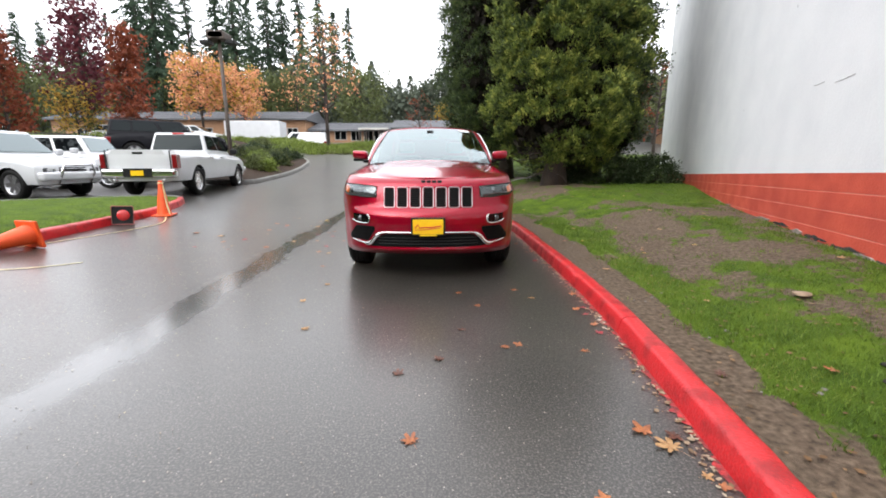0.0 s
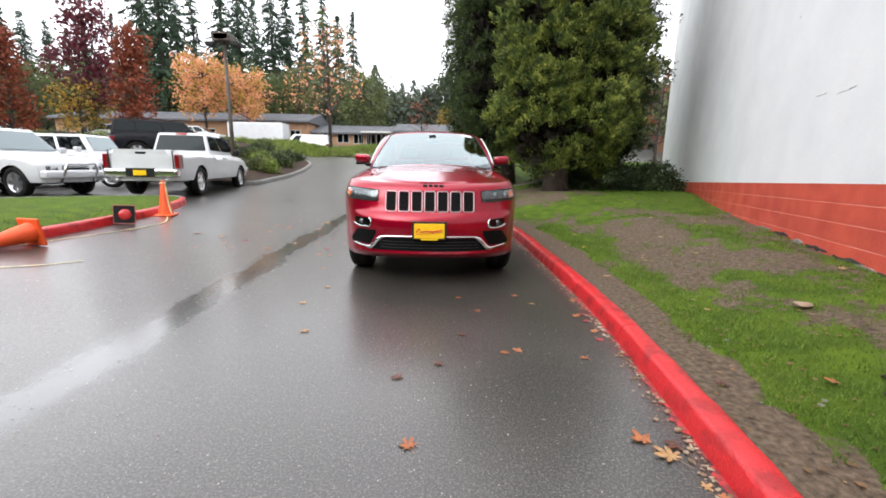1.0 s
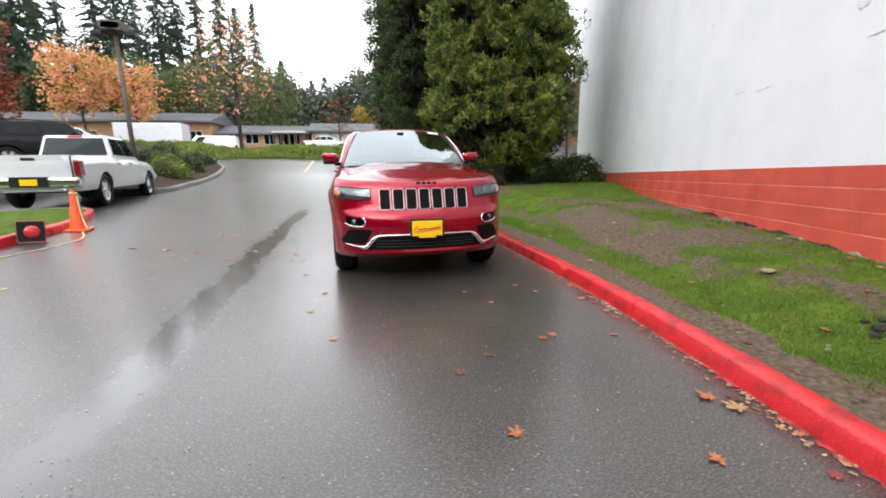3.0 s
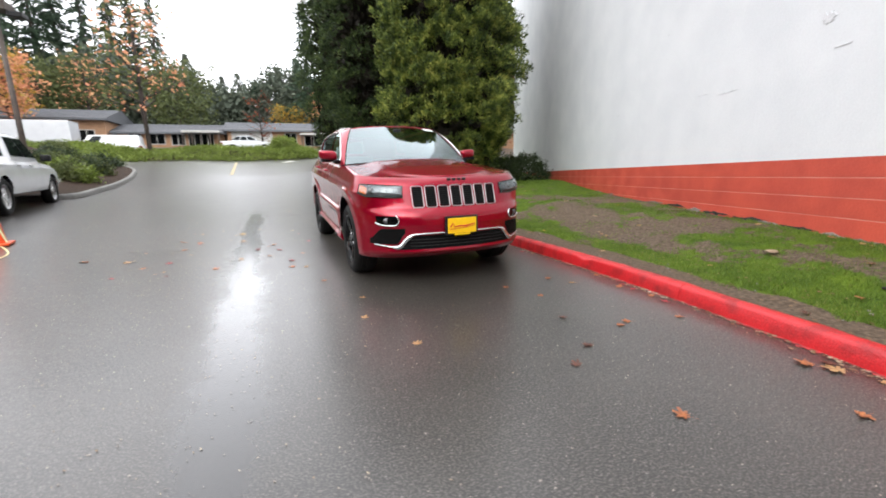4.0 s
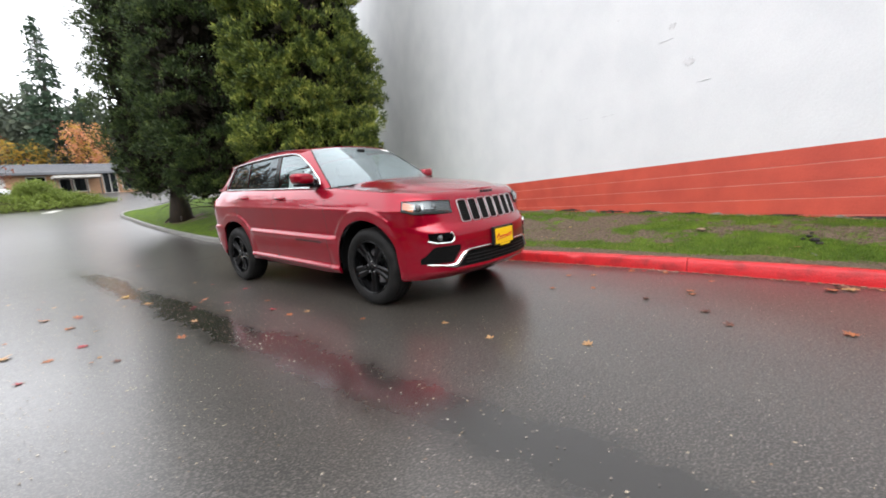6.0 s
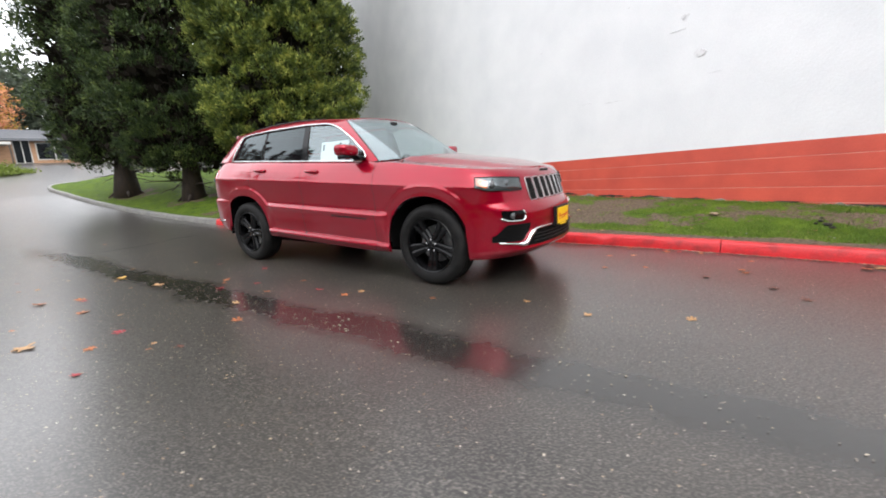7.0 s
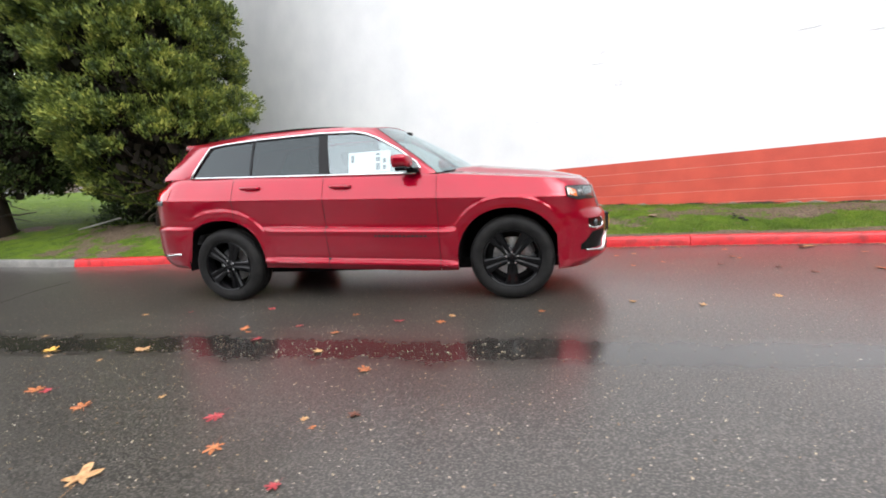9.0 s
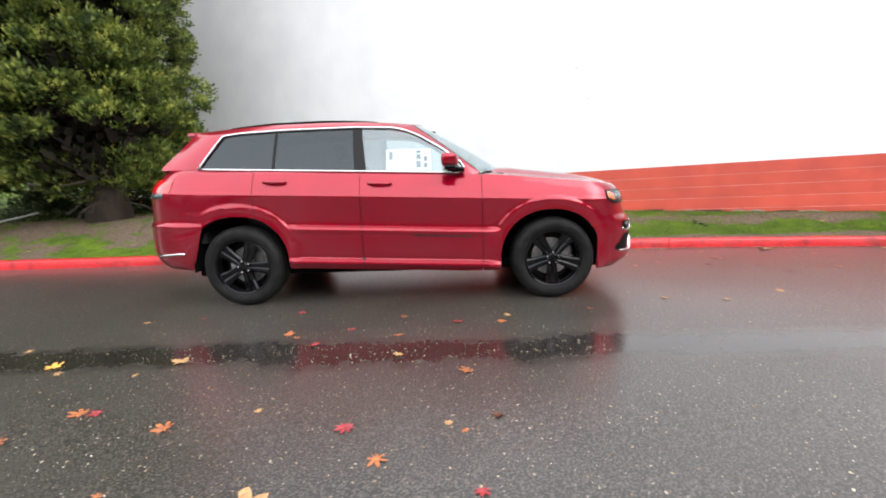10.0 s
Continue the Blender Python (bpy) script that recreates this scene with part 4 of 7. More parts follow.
    front_patch("lower_intake", lambda x: 0.500 - 0.115 * smooth_step(0.44, 0.60, abs(x)), lambda x: 0.368, -0.585, 0.585, 0.004, MESH_BLACK, bump, 40, 5, "black lower air intake")
    bm = bmesh.new()
    for z in (0.40, 0.43, 0.46):
        tube(bm, [front_at(-0.5 + k * 0.1, z, 0.010) for k in range(11)], 0.0045, 6)
    part("intake_bar", bm, TRIM_BLACK, bump)
    pts = [(-0.80, 0.418), (-0.72, 0.404), (-0.64, 0.392), (-0.605, 0.392), (-0.575, 0.412), (-0.53, 0.465), (-0.49, 0.500), (-0.45, 0.512), (-0.30, 0.516), (0, 0.517)]
    pts = pts + [(-x, z) for x, z in pts[-2::-1]]
    line = dense([(x, z, 0) for x, z in pts], 0.02)
    bm = bmesh.new()
    tube(bm, [front_at(p.x, p.y, 0.008) for p in line], [0.008 + 0.016 * smooth_step(0.46, 0.52, abs(p.x)) * smooth_step(0.68, 0.60, abs(p.x)) for p in line], 8)
    part("chrome_lip", bm, CHROME, bump, "chrome strip round the lower intake", True)
    # plate
    plate = empty("number_plate")
    plate.parent = parent
    plate["label"] = "yellow dealer plate in a black frame"
    bm = bmesh.new()
    box(bm, -0.172, 0.172, -0.948, -0.915, 0.490, 0.672, 0.006)
    part("plate_frame", bm, TRIM_BLACK, plate)
    bm = bmesh.new()
    box(bm, -0.152, 0.152, -0.953, -0.946, 0.506, 0.655, 0.004, 1)
    part("plate_face", bm, PLATE_YELLOW, plate)
    bm = bmesh.new()
    box(bm, -0.085, 0.085, -0.956, -0.952, 0.487, 0.505, 0.002, 1)
    part("plate_strip", bm, PLATE_YELLOW, plate)
    bm = bmesh.new()
    tube(bm, [(-0.13, -0.956, 0.568), (-0.10, -0.956, 0.605), (-0.085, -0.956, 0.57), (-0.02, -0.956, 0.578), (0.03, -0.956, 0.574), (0.13, -0.956, 0.592)], 0.007, 6, flat=0.4)
    tube(bm, [(-0.13, -0.956, 0.548), (0.0, -0.956, 0.556), (0.13, -0.956, 0.574)], 0.003, 6)
    part("plate_mark", bm, PLATE_RED, plate, "plain red bar")


def wheel(parent, y, side, turn):
    """A wheel whose outer face points along side; the tyre stands on the ground."""
    w = empty("wheel", pose(side * 0.815, y, 0.381, 0, 0, 0) @ Matrix.Diagonal((side, 0.99, 0.99, 1)))
    w.parent = parent

    def lathe(name, prof, material, n=48, label=""):
        vs = [(px, pr * math.cos(2 * math.pi * i / n), pr * math.sin(2 * math.pi * i / n)) for i in range(n) for px, pr in prof]
        me = mesh(name, vs, grid_faces(n, len(prof), True), material, True)
        bm = bmesh.new()
        bm.from_mesh(me)
        bmesh.ops.recalc_face_normals(bm, faces=bm.faces)
        bm.to_mesh(me)
        bm.free()
        me.polygons.foreach_set("use_smooth", [True] * len(me.polygons))
        me.set_sharp_from_angle(angle=radians(38))
        return obj(name, me, w, label)

    lathe("tyre", [(0.095, 0.262), (0.112, 0.268), (0.122, 0.285), (0.127, 0.315), (0.126, 0.334), (0.118, 0.352), (0.103, 0.370), (0.085, 0.3815), (0.07, 0.385), (0.068, 0.377), (0.058, 0.377), (0.056, 0.386),
                   (0.02, 0.3872), (0.018, 0.379), (0.006, 0.379), (0.004, 0.3872), (-0.04, 0.387), (-0.042, 0.379), (-0.052, 0.379), (-0.054, 0.387), (-0.09, 0.3855), (-0.115, 0.37), (-0.128, 0.34), (-0.125, 0.29), (-0.10, 0.262)], RUBBER, 64, "wet black road tyre")
    lathe("rim", [(0.100, 0.258), (0.112, 0.266), (0.116, 0.262), (0.110, 0.250), (0.09, 0.243), (0.03, 0.236), (-0.05, 0.232), (-0.11, 0.24)], GLOSS_BLACK, 48, "gloss black alloy rim")
    lathe("brake_disc", [(-0.012, 0.06), (-0.010, 0.178), (-0.030, 0.178), (-0.032, 0.06)], DISC, 40)
    lathe("hub", [(0.098, 0.0005), (0.097, 0.028), (0.088, 0.034), (0.083, 0.040), (0.078, 0.078), (0.04, 0.085), (0.0, 0.085)], GLOSS_BLACK, 32)
    lathe("wheel_back", [(-0.055, 0.001), (-0.055, 0.235)], TRIM_BLACK, 32)
    for k in range(5):
        a = radians(turn + 72 * k)
        bm = bmesh.new()
        # a spoke that forks slightly towards the rim
        secs = [(0.045, 0.042, 0.088, 0.05), (0.09, 0.044, 0.086, 0.045), (0.15, 0.052, 0.090, 0.035), (0.205, 0.062, 0.098, 0.03), (0.252, 0.074, 0.104, 0.03)]
        ring = []
        for r, hw, xo, dp in secs:
            row = []
            for s, x in ((-1.0, xo - dp), (-1.0, xo - 0.010), (-0.75, xo), (-0.28, xo), (0.0, xo - 0.009), (0.28, xo), (0.75, xo), (1.0, xo - 0.010), (1.0, xo - dp)):
                t = s * hw
                row.append(bm.verts.new((x, r * math.cos(a) - t * math.sin(a), r * math.sin(a) + t * math.cos(a))))
            ring.append(row)
        for i in range(len(ring) - 1):
            for j in range(8):
                bm.faces.new((ring[i][j], ring[i][j + 1], ring[i + 1][j + 1], ring[i + 1][j]))
        bmesh.ops.recalc_face_normals(bm, faces=bm.faces)
        sp = part("spoke", bm, GLOSS_BLACK, w)
        b = radians(turn + 36 + 72 * k)
        bm = bmesh.new()
        cyl(bm, (0.078, 0.055 * math.cos(b), 0.055 * math.sin(b)), (0.099, 0.055 * math.cos(b), 0.055 * math.sin(b)), 0.0105, 0.009, 8)
        part("lug_nut", bm, CHROME, w)
    bm = bmesh.new()
    pts = [(-0.02, 0.19 * math.cos(radians(q)), 0.19 * math.sin(radians(q))) for q in range(120, 215, 12)]
    tube(bm, pts, 0.030, 6)
    part("brake_caliper", bm, DISC, w)
    return w


def arch_liner(parent, c, z0, r, n, side):
    pts = [(c - r, z0 - 0.06)] + [(c - r * math.cos(math.pi * k / 30), z0 + r * (1 - abs(math.cos(math.pi * k / 30)) ** n) ** (1 / n)) for k in range(31)] + [(c + r, z0 - 0.06)]
    vs = [(x * side, y, z) for y, z in pts for x in (0.905, 0.88, 0.45)]
    bm = bmesh.new()
    me = mesh("arch_liner", vs, grid_faces(len(pts), 3) + [tuple(i * 3 + 2 for i in range(len(pts)))], LINER, True)
    return obj("arch_liner", me, parent)


def mirror(parent, side):
    bm = bmesh.new()
    r = bmesh.ops.create_uvsphere(bm, u_segments=24, v_segments=14, radius=1)
    for v in r["verts"]:
        x, y, z = v.co
        f = lambda q: math.copysign(abs(q) ** 0.55, q)
        v.co = ((-0.972 + 0.112 * f(x)), 0.950 + (0.095 if y < 0 else 0.05) * f(y) - 0.02 * x, 1.302 + 0.060 * f(z) + 0.012 * -x)
    for v in bm.verts:
        v.co.x *= -side
    if side > 0:
        bmesh.ops.reverse_faces(bm, faces=bm.faces)
    m = empty("wing_mirror")
    m.parent = parent
    part("mirror_cap", bm, CAR_PAINT, m, "red mirror cap", True)
    bm = bmesh.new()
    box(bm, 0.87, 1.065, 0.875, 0.980, 1.218, 1.260, 0.014)
    box(bm, 0.79, 0.92, 0.80, 0.92, 1.195, 1.245, 0.016)
    part("mirror_foot", bm, GLOSS_BLACK, m, "black mirror foot").scale = (side, 1, 1)
    bm = bmesh.new()
    box(bm, 0.885, 1.055, 0.985, 1.002, 1.258, 1.352, 0.007)
    part("mirror_glass", bm, CHROME, m).scale = (side, 1, 1)


def seat(parent, x, y):
    s = empty("seat", pose(x, y, 0.62))
    s.parent = parent
    bm = bmesh.new()
    box(bm, -0.25, 0.25, -0.27, 0.25, 0.0, 0.16, 0.05, 3)
    part("cushion", bm, LEATHER, s, smooth=True)
    bm = bmesh.new()
    box(bm, -0.24, 0.24, -0.07, 0.07, 0.0, 0.62, 0.05, 3)
    part("backrest", bm, LEATHER, s, smooth=True, at=pose(0, 0.26, 0.08, -14))
    bm = bmesh.new()
    box(bm, -0.13, 0.13, -0.05, 0.05, 0.66, 0.84, 0.04, 3)
    part("headrest", bm, LEATHER, s, smooth=True, at=pose(0, 0.26, 0.08, -12))


def cabin(parent):
    c = empty("cabin")
    c.parent = parent
    bm = bmesh.new()
    box(bm, -0.80, 0.80, 0.55, 2.40, 0.36, 0.62)
    box(bm, -0.70, 0.70, 2.40, 3.45, 0.86, 0.92)
    box(bm, -0.845, -0.80, 0.6, 2.40, 0.40, 1.16)
    box(bm, 0.80, 0.845, 0.6, 2.40, 0.40, 1.16)
    box(bm, -0.845, -0.80, 2.40, 3.4, 0.93, 1.16)
    box(bm, 0.80, 0.845, 2.40, 3.4, 0.93, 1.16)
    box(bm, -0.80, 0.80, 3.30, 3.38, 0.6, 1.2)
    part("cabin_lining", bm, CABIN, c)
    bm = bmesh.new()
    box(bm, -0.78, 0.78, 0.62, 1.02, 0.90, 1.17, 0.06, 3)
    part("dashboard", bm, CABIN, c, "black dashboard", True)
    bm = bmesh.new()
    ring = [(0.40 + 0.185 * math.cos(2 * math.pi * k / 24), 1.20 + 0.06 * math.sin(2 * math.pi * k / 24), 1.09 + 0.175 * math.sin(2 * math.pi * k / 24)) for k in range(24)]
    tube(bm, ring, 0.016, 8, True)
    tube(bm, [(0.22, 1.20, 1.09), (0.58, 1.20, 1.09)], 0.02, 6)
    tube(bm, [(0.40, 1.20, 1.09), (0.40, 0.98, 1.02)], 0.035, 8)
    part("steering_wheel", bm, LEATHER, c, "dark steering wheel", True)
    for x in (-0.40, 0.40):
        seat(parent, x, 1.62)
    bm = bmesh.new()
    box(bm, -0.68, 0.68, 2.35, 2.85, 0.62, 0.78, 0.05, 3)
    box(bm, -0.68, 0.68, 2.78, 2.95, 0.72, 1.28, 0.05, 3)
    part("rear_bench", bm, LEATHER, c, smooth=True)
    # price sheet hung inside the passenger's window
    bm = bmesh.new()
    box(bm, -0.772, -0.769, 1.10, 1.52, 1.225, 1.425)
    sheet = part("window_sheet", bm, PAPER, parent, "white price sheet inside the front door glass")
    for vv in sheet.data.vertices:
        vv.co.x = -(green_x(vv.co.y, vv.co.z) - 0.03) + (0.003 if vv.co.x > -0.7705 else 0)
    bm = bmesh.new()
    for y0, y1, z0, z1 in ((1.46, 1.49, 1.33, 1.40), (1.20, 1.24, 1.25, 1.31), (1.20, 1.24, 1.33, 1.37), (1.20, 1.24, 1.385, 1.405), (1.14, 1.17, 1.25, 1.29), (1.14, 1.17, 1.31, 1.35)):
        box(bm, -0.776, -0.774, y0, y1, z0, z1)
    marks = part("sheet_print", bm, INK, sheet, "plain dark print bars")
    for vv in marks.data.vertices:
        vv.co.x = -(green_x(vv.co.y, vv.co.z) - 0.03) - (0.003 if vv.co.x < -0.775 else 0.001)


def suv():
    car = empty("suv", pose(0.015, 0, 0))
    tagged(car, "wet cherry-red sport utility vehicle with black wheels parked by the kerb", "car")
    front_end(car)
    for side in (-1, 1):
        us = [0.93 + 0.07 * k / 10 for k in range(10)] + side_columns(SUV_FRONT, 0.645)
        panel("front_fender", us, car, side)
        door = panel("front_door", side_columns(0.650, 1.755), car, side)
        door2 = panel("rear_door", side_columns(1.760, 2.742), car, side)
        quarter = side_columns(2.747, SUV_REAR) + [2 + k / 16 for k in range(1, 9)]
        panel("rear_quarter", quarter, car, side)
        panel("rear_end", [2.5 + k / 20 for k in range(0, 11)], car, side)
        for d, ya, yb in ((door, 1.455, 1.69), (door2, 2.415, 2.65)):
            h = empty("door_handle")
            h.parent = d
            zc = 1.118 + 0.045 * (ya - 1.455)
            ym = (ya + yb) / 2
            xm = half_width(ym, zc)
            bm = bmesh.new()
            tube(bm, [(side * (xm + o), y, zc + 0.045 * (y - ym)) for y, o in ((ya + 0.01, 0.005), (ya + 0.05, 0.032), (ym, 0.038), (yb - 0.05, 0.032), (yb - 0.01, 0.005))], 0.013, 8)
            part("handle_grip", bm, CAR_PAINT, h, "red handle grip", True)
            bm = bmesh.new()
            r = bmesh.ops.create_uvsphere(bm, u_segments=16, v_segments=8, radius=1, matrix=Matrix.Translation((side * (xm - 0.004), ym - 0.012, zc - 0.008)) @ Matrix.Diagonal((0.010, 0.105, 0.022, 1)))
            part("handle_recess", bm, TRIM_BLACK, h, smooth=True)
        # black strips added behind the panel gaps so that the gaps show dark
        for y in (0.6475, 1.7575, 2.7445):
            bm = bmesh.new()
            zs = [max(arch_z(y), 0.32) + 0.01 + k * 0.04 for k in range(26)]
            zs = [z for z in zs if z < belt_z(y) - 0.01]
            tuck = [0.008 + 0.044 * smooth_step(2.5, 3.3, y + 0.015) * smooth_step(0.9, 1.25, z) for z in zs]
            row = [(bm.verts.new((side * (half_width(y, z) - k), y - 0.015, z)), bm.verts.new((side * (half_width(y, z) - k), y + 0.015, z))) for z, k in zip(zs, tuck)]
            for a, b in zip(row, row[1:]):
                bm.faces.new((a[0], a[1], b[1], b[0]))
            part("door_seal", bm, TRIM_BLACK, car)
        bm = bmesh.new()
        for k in range(13):
            y = 0.76 + 0.04 * k
            z = 0.617 + 0.045 * (y - 0.75)
            x = half_width(y, z)
            box(bm, side * x - 0.004, side * x + 0.004, y, y + 0.026, z - 0.008, z + 0.008)
        part("door_badge", bm, TRIM_BLACK, car, "plain dark badge bars")
        for c, z0, r, n in ARCHES:
            arch_liner(car, c, z0, r - 0.002, n, side)
        greenhouse_side(car, side)
        mirror(car, side)
        wheel(car, 0.0, side, -90 if side < 0 else 20)
        wheel(car, 2.915, side, 40 if side < 0 else 50)
        # rear lamp round the corner
        lamp = empty("tail_light")
        lamp.parent = car
        for nm, za, zb, ua, ub, mt, lb in (("lamp_red", 1.095, 1.215, 2.14, 2.72, TAIL_RED, "red tail lamp"), ("lamp_clear", 1.045, 1.093, 2.20, 2.72, LAMP_GREY, "clear lower lamp")):
            vs = []
            for i in range(16):
                for j in range(6):
                    t = i / 15
                    z = za + (zb - za) * j / 5
                    p = shell(ua + (ub - ua) * t, z, 0.004 + 0.014 * math.sin(math.pi * t) ** 0.5 * math.sin(math.pi * j / 5) ** 0.5)
                    vs.append((p.x * side, p.y, p.z))
            me = mesh(nm, vs, grid_faces(16, 6), mt, True)
            if sum(p.normal.x for p in me.polygons) * side < 0:
                me.flip_normals()
            obj(nm, me, lamp, lb)
        bm = bmesh.new()
        pts = [shell(2.06 + 0.045 * k, 0.525 - 0.004 * k, 0.006) for k in range(15)]
        tube(bm, [(p.x * side, p.y, p.z) for p in pts], 0.010, 6)
        part("bumper_strip", bm, CHROME, car, "chrome rear bumper strip", True)
    bonnet(car)
    windscreen(car)
    roof(car)
    cabin(car)
    # tailgate
    vs, n, m = [], 14, 17
    for i in range(n):
        t = i / (n - 1)
        z = belt_z(3.7) - 0.01 + (1.645 - belt_z(3.7)) * t
        for j in range(m):
            s = -1 + 2 * j / (m - 1)
            vs.append((s * (0.735 - 0.13 * t), lerp_table(TAIL, z) - 0.055 * abs(s) ** 2.2, z))
    me = mesh("tailgate", vs, grid_faces(n, m), CAR_PAINT, True)
    if sum(p.normal.y for p in me.polygons) < 0:
        me.flip_normals()
    obj("tailgate", me, car)
    vs = []
    for i in range(8):
        t = 0.12 + 0.74 * i / 7
        z = belt_z(3.7) - 0.01 + (1.645 - belt_z(3.7)) * t
        for j in range(m):
            s = -0.88 + 1.76 * j / (m - 1)
            vs.append((s * (0.735 - 0.13 * t), lerp_table(TAIL, z) - 0.055 * abs(s) ** 2.2 + 0.005, z))
    me = mesh("rear_glass", vs, grid_faces(8, m), DARK_GLASS, True)
    if sum(p.normal.y for p in me.polygons) < 0:
        me.flip_normals()
    obj("rear_glass", me, car)
    bm = bmesh.new()
    box(bm, -0.57, 0.57, 3.33, 3.50, 1.632, 1.662, 0.012)
    part("roof_spoiler", bm, CAR_PAINT, car)
    bm = bmesh.new()
    box(bm, -0.72, 0.72, -0.5, 3.45, 0.26, 0.36)
    part("underbody", bm, LINER, car, "black underside")
    bm = bmesh.new()
    box(bm, -0.44, 0.44, -0.62, 0.40, 0.36, 0.95)
    part("engine_block", bm, LINER, car)
    return car


suv()

# ---- trees and shrubs ----
BARK = mat("wet_bark", (0.045, 0.030, 0.021), (0.020, 0.014, 0.011), 12, 0.85, 0.7, 1.0, 50, stretch=(1, 1, 0.25), fine=0.3, fscale=120)
CYPRESS = leafy("cypress_sprays", [(0.009, 0.017, 0.006), (0.045, 0.072, 0.016), (0.17, 0.21, 0.040), (0.46, 0.46, 0.105)], 0.6, 0.18, 3.4, 0.26)
# dead brown taken down to near-black, so crown gaps carry painted shade
INNER_SHADE = leafy("shaded_inner_sprays", [(0.008, 0.006, 0.004), (0.016, 0.012, 0.007), (0.011, 0.014, 0.006)], 0.9, 0.05)
CYPRESS_DARK = leafy("dark_cypress_sprays", [(0.006, 0.012, 0.005), (0.020, 0.036, 0.011), (0.056, 0.085, 0.023), (0.150, 0.19, 0.050)], 0.6, 0.15, 3.0, 0.30)
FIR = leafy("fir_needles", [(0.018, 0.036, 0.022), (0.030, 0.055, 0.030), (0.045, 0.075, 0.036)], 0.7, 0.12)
# paler, greyer copy of the fir needles: distance haze put into the colour
FIR_HAZED = leafy("hazed_fir_needles", [(0.060, 0.075, 0.058), (0.085, 0.105, 0.074), (0.12, 0.135, 0.09)], 0.7, 0.12)
CRIMSON = leafy("crimson_leaves", [(0.055, 0.012, 0.020), (0.10, 0.018, 0.028), (0.16, 0.035, 0.040)], 0.6, 0.25)
RUST = leafy("rust_leaves", [(0.12, 0.025, 0.014), (0.19, 0.045, 0.020), (0.27, 0.075, 0.028)], 0.6, 0.25)
ORANGE = leafy("orange_leaves", [(0.52, 0.16, 0.10), (0.64, 0.30, 0.16), (0.66, 0.42, 0.20)], 0.6, 0.35)
YELLOW = leafy("yellow_leaves", [(0.30, 0.18, 0.03), (0.42, 0.26, 0.04), (0.36, 0.28, 0.08)], 0.6, 0.35)
OLIVE = leafy("olive_leaves", [(0.050, 0.070, 0.022), (0.085, 0.105, 0.034), (0.13, 0.14, 0.05)], 0.6, 0.25)
SHRUB = leafy("shrub_leaves", [(0.016, 0.028, 0.012), (0.030, 0.048, 0.018), (0.05, 0.07, 0.025)], 0.45, 0.15)
IVY = leafy("ivy_leaves", [(0.085, 0.115, 0.022), (0.15, 0.20, 0.036), (0.23, 0.29, 0.065)], 0.5, 0.25)


def sprays(centres, outward, per, spread, length, width, seed, droop=0.3, scatter=0.8):
    """Leaf-shaped blades round the given centres, as arrays of vertices and faces."""
    rng = np.random.default_rng(seed)
    c = np.repeat(np.asarray(centres, float), per, 0)
    o = np.repeat(np.asarray(outward, float), per, 0)
    n = len(c)
    spread = np.asarray(spread, float)
    p = c + rng.normal(0, 1, (n, 3)) * spread
    d = o + rng.normal(0, scatter, (n, 3)) + np.array([0, 0, droop])
    d /= np.linalg.norm(d, axis=1)[:, None] + 1e-9
    s = np.cross(d, rng.normal(0, 1, (n, 3)))
    s /= np.linalg.norm(s, axis=1)[:, None] + 1e-9
    ln = (length * rng.uniform(0.55, 1.3, n))[:, None]
    wd = (width * rng.uniform(0.6, 1.3, n))[:, None]
    v = np.stack([p - d * ln * 0.5, p + s * wd * 0.5, p + d * ln * 0.5, p - s * wd * 0.5], 1)
    return v.reshape(-1, 3)


def leaf_mesh(name, v, material):
    n = len(v) // 4
    me = bpy.data.meshes.new(name)
    me.vertices.add(4 * n)
    me.vertices.foreach_set("co", np.ascontiguousarray(v, np.float32).ravel())
    me.loops.add(4 * n)
    me.loops.foreach_set("vertex_index", np.arange(4 * n, dtype=np.int32))
    me.polygons.add(n)
    me.polygons.foreach_set("loop_start", np.arange(0, 4 * n, 4, dtype=np.int32))
    me.polygons.foreach_set("loop_total", np.full(n, 4, np.int32))
    me.materials.append(material)
    me.update(calc_edges=True)
    return me


def limb(bm, p, q, r0, r1, n=7, kink=0.12, rnd=random, steps=5):
    p, q = Vector(p), Vector(q)
    pts = [p.lerp(q, k / steps) + Vector((rnd.uniform(-1, 1), rnd.uniform(-1, 1), rnd.uniform(-0.5, 0.5))) * kink * (0 if k in (0, steps) else 1) * (q - p).length * 0.2 for k in range(steps + 1)]
    tube(bm, pts, [r0 + (r1 - r0) * k / steps for k in range(steps + 1)], n)
    return pts


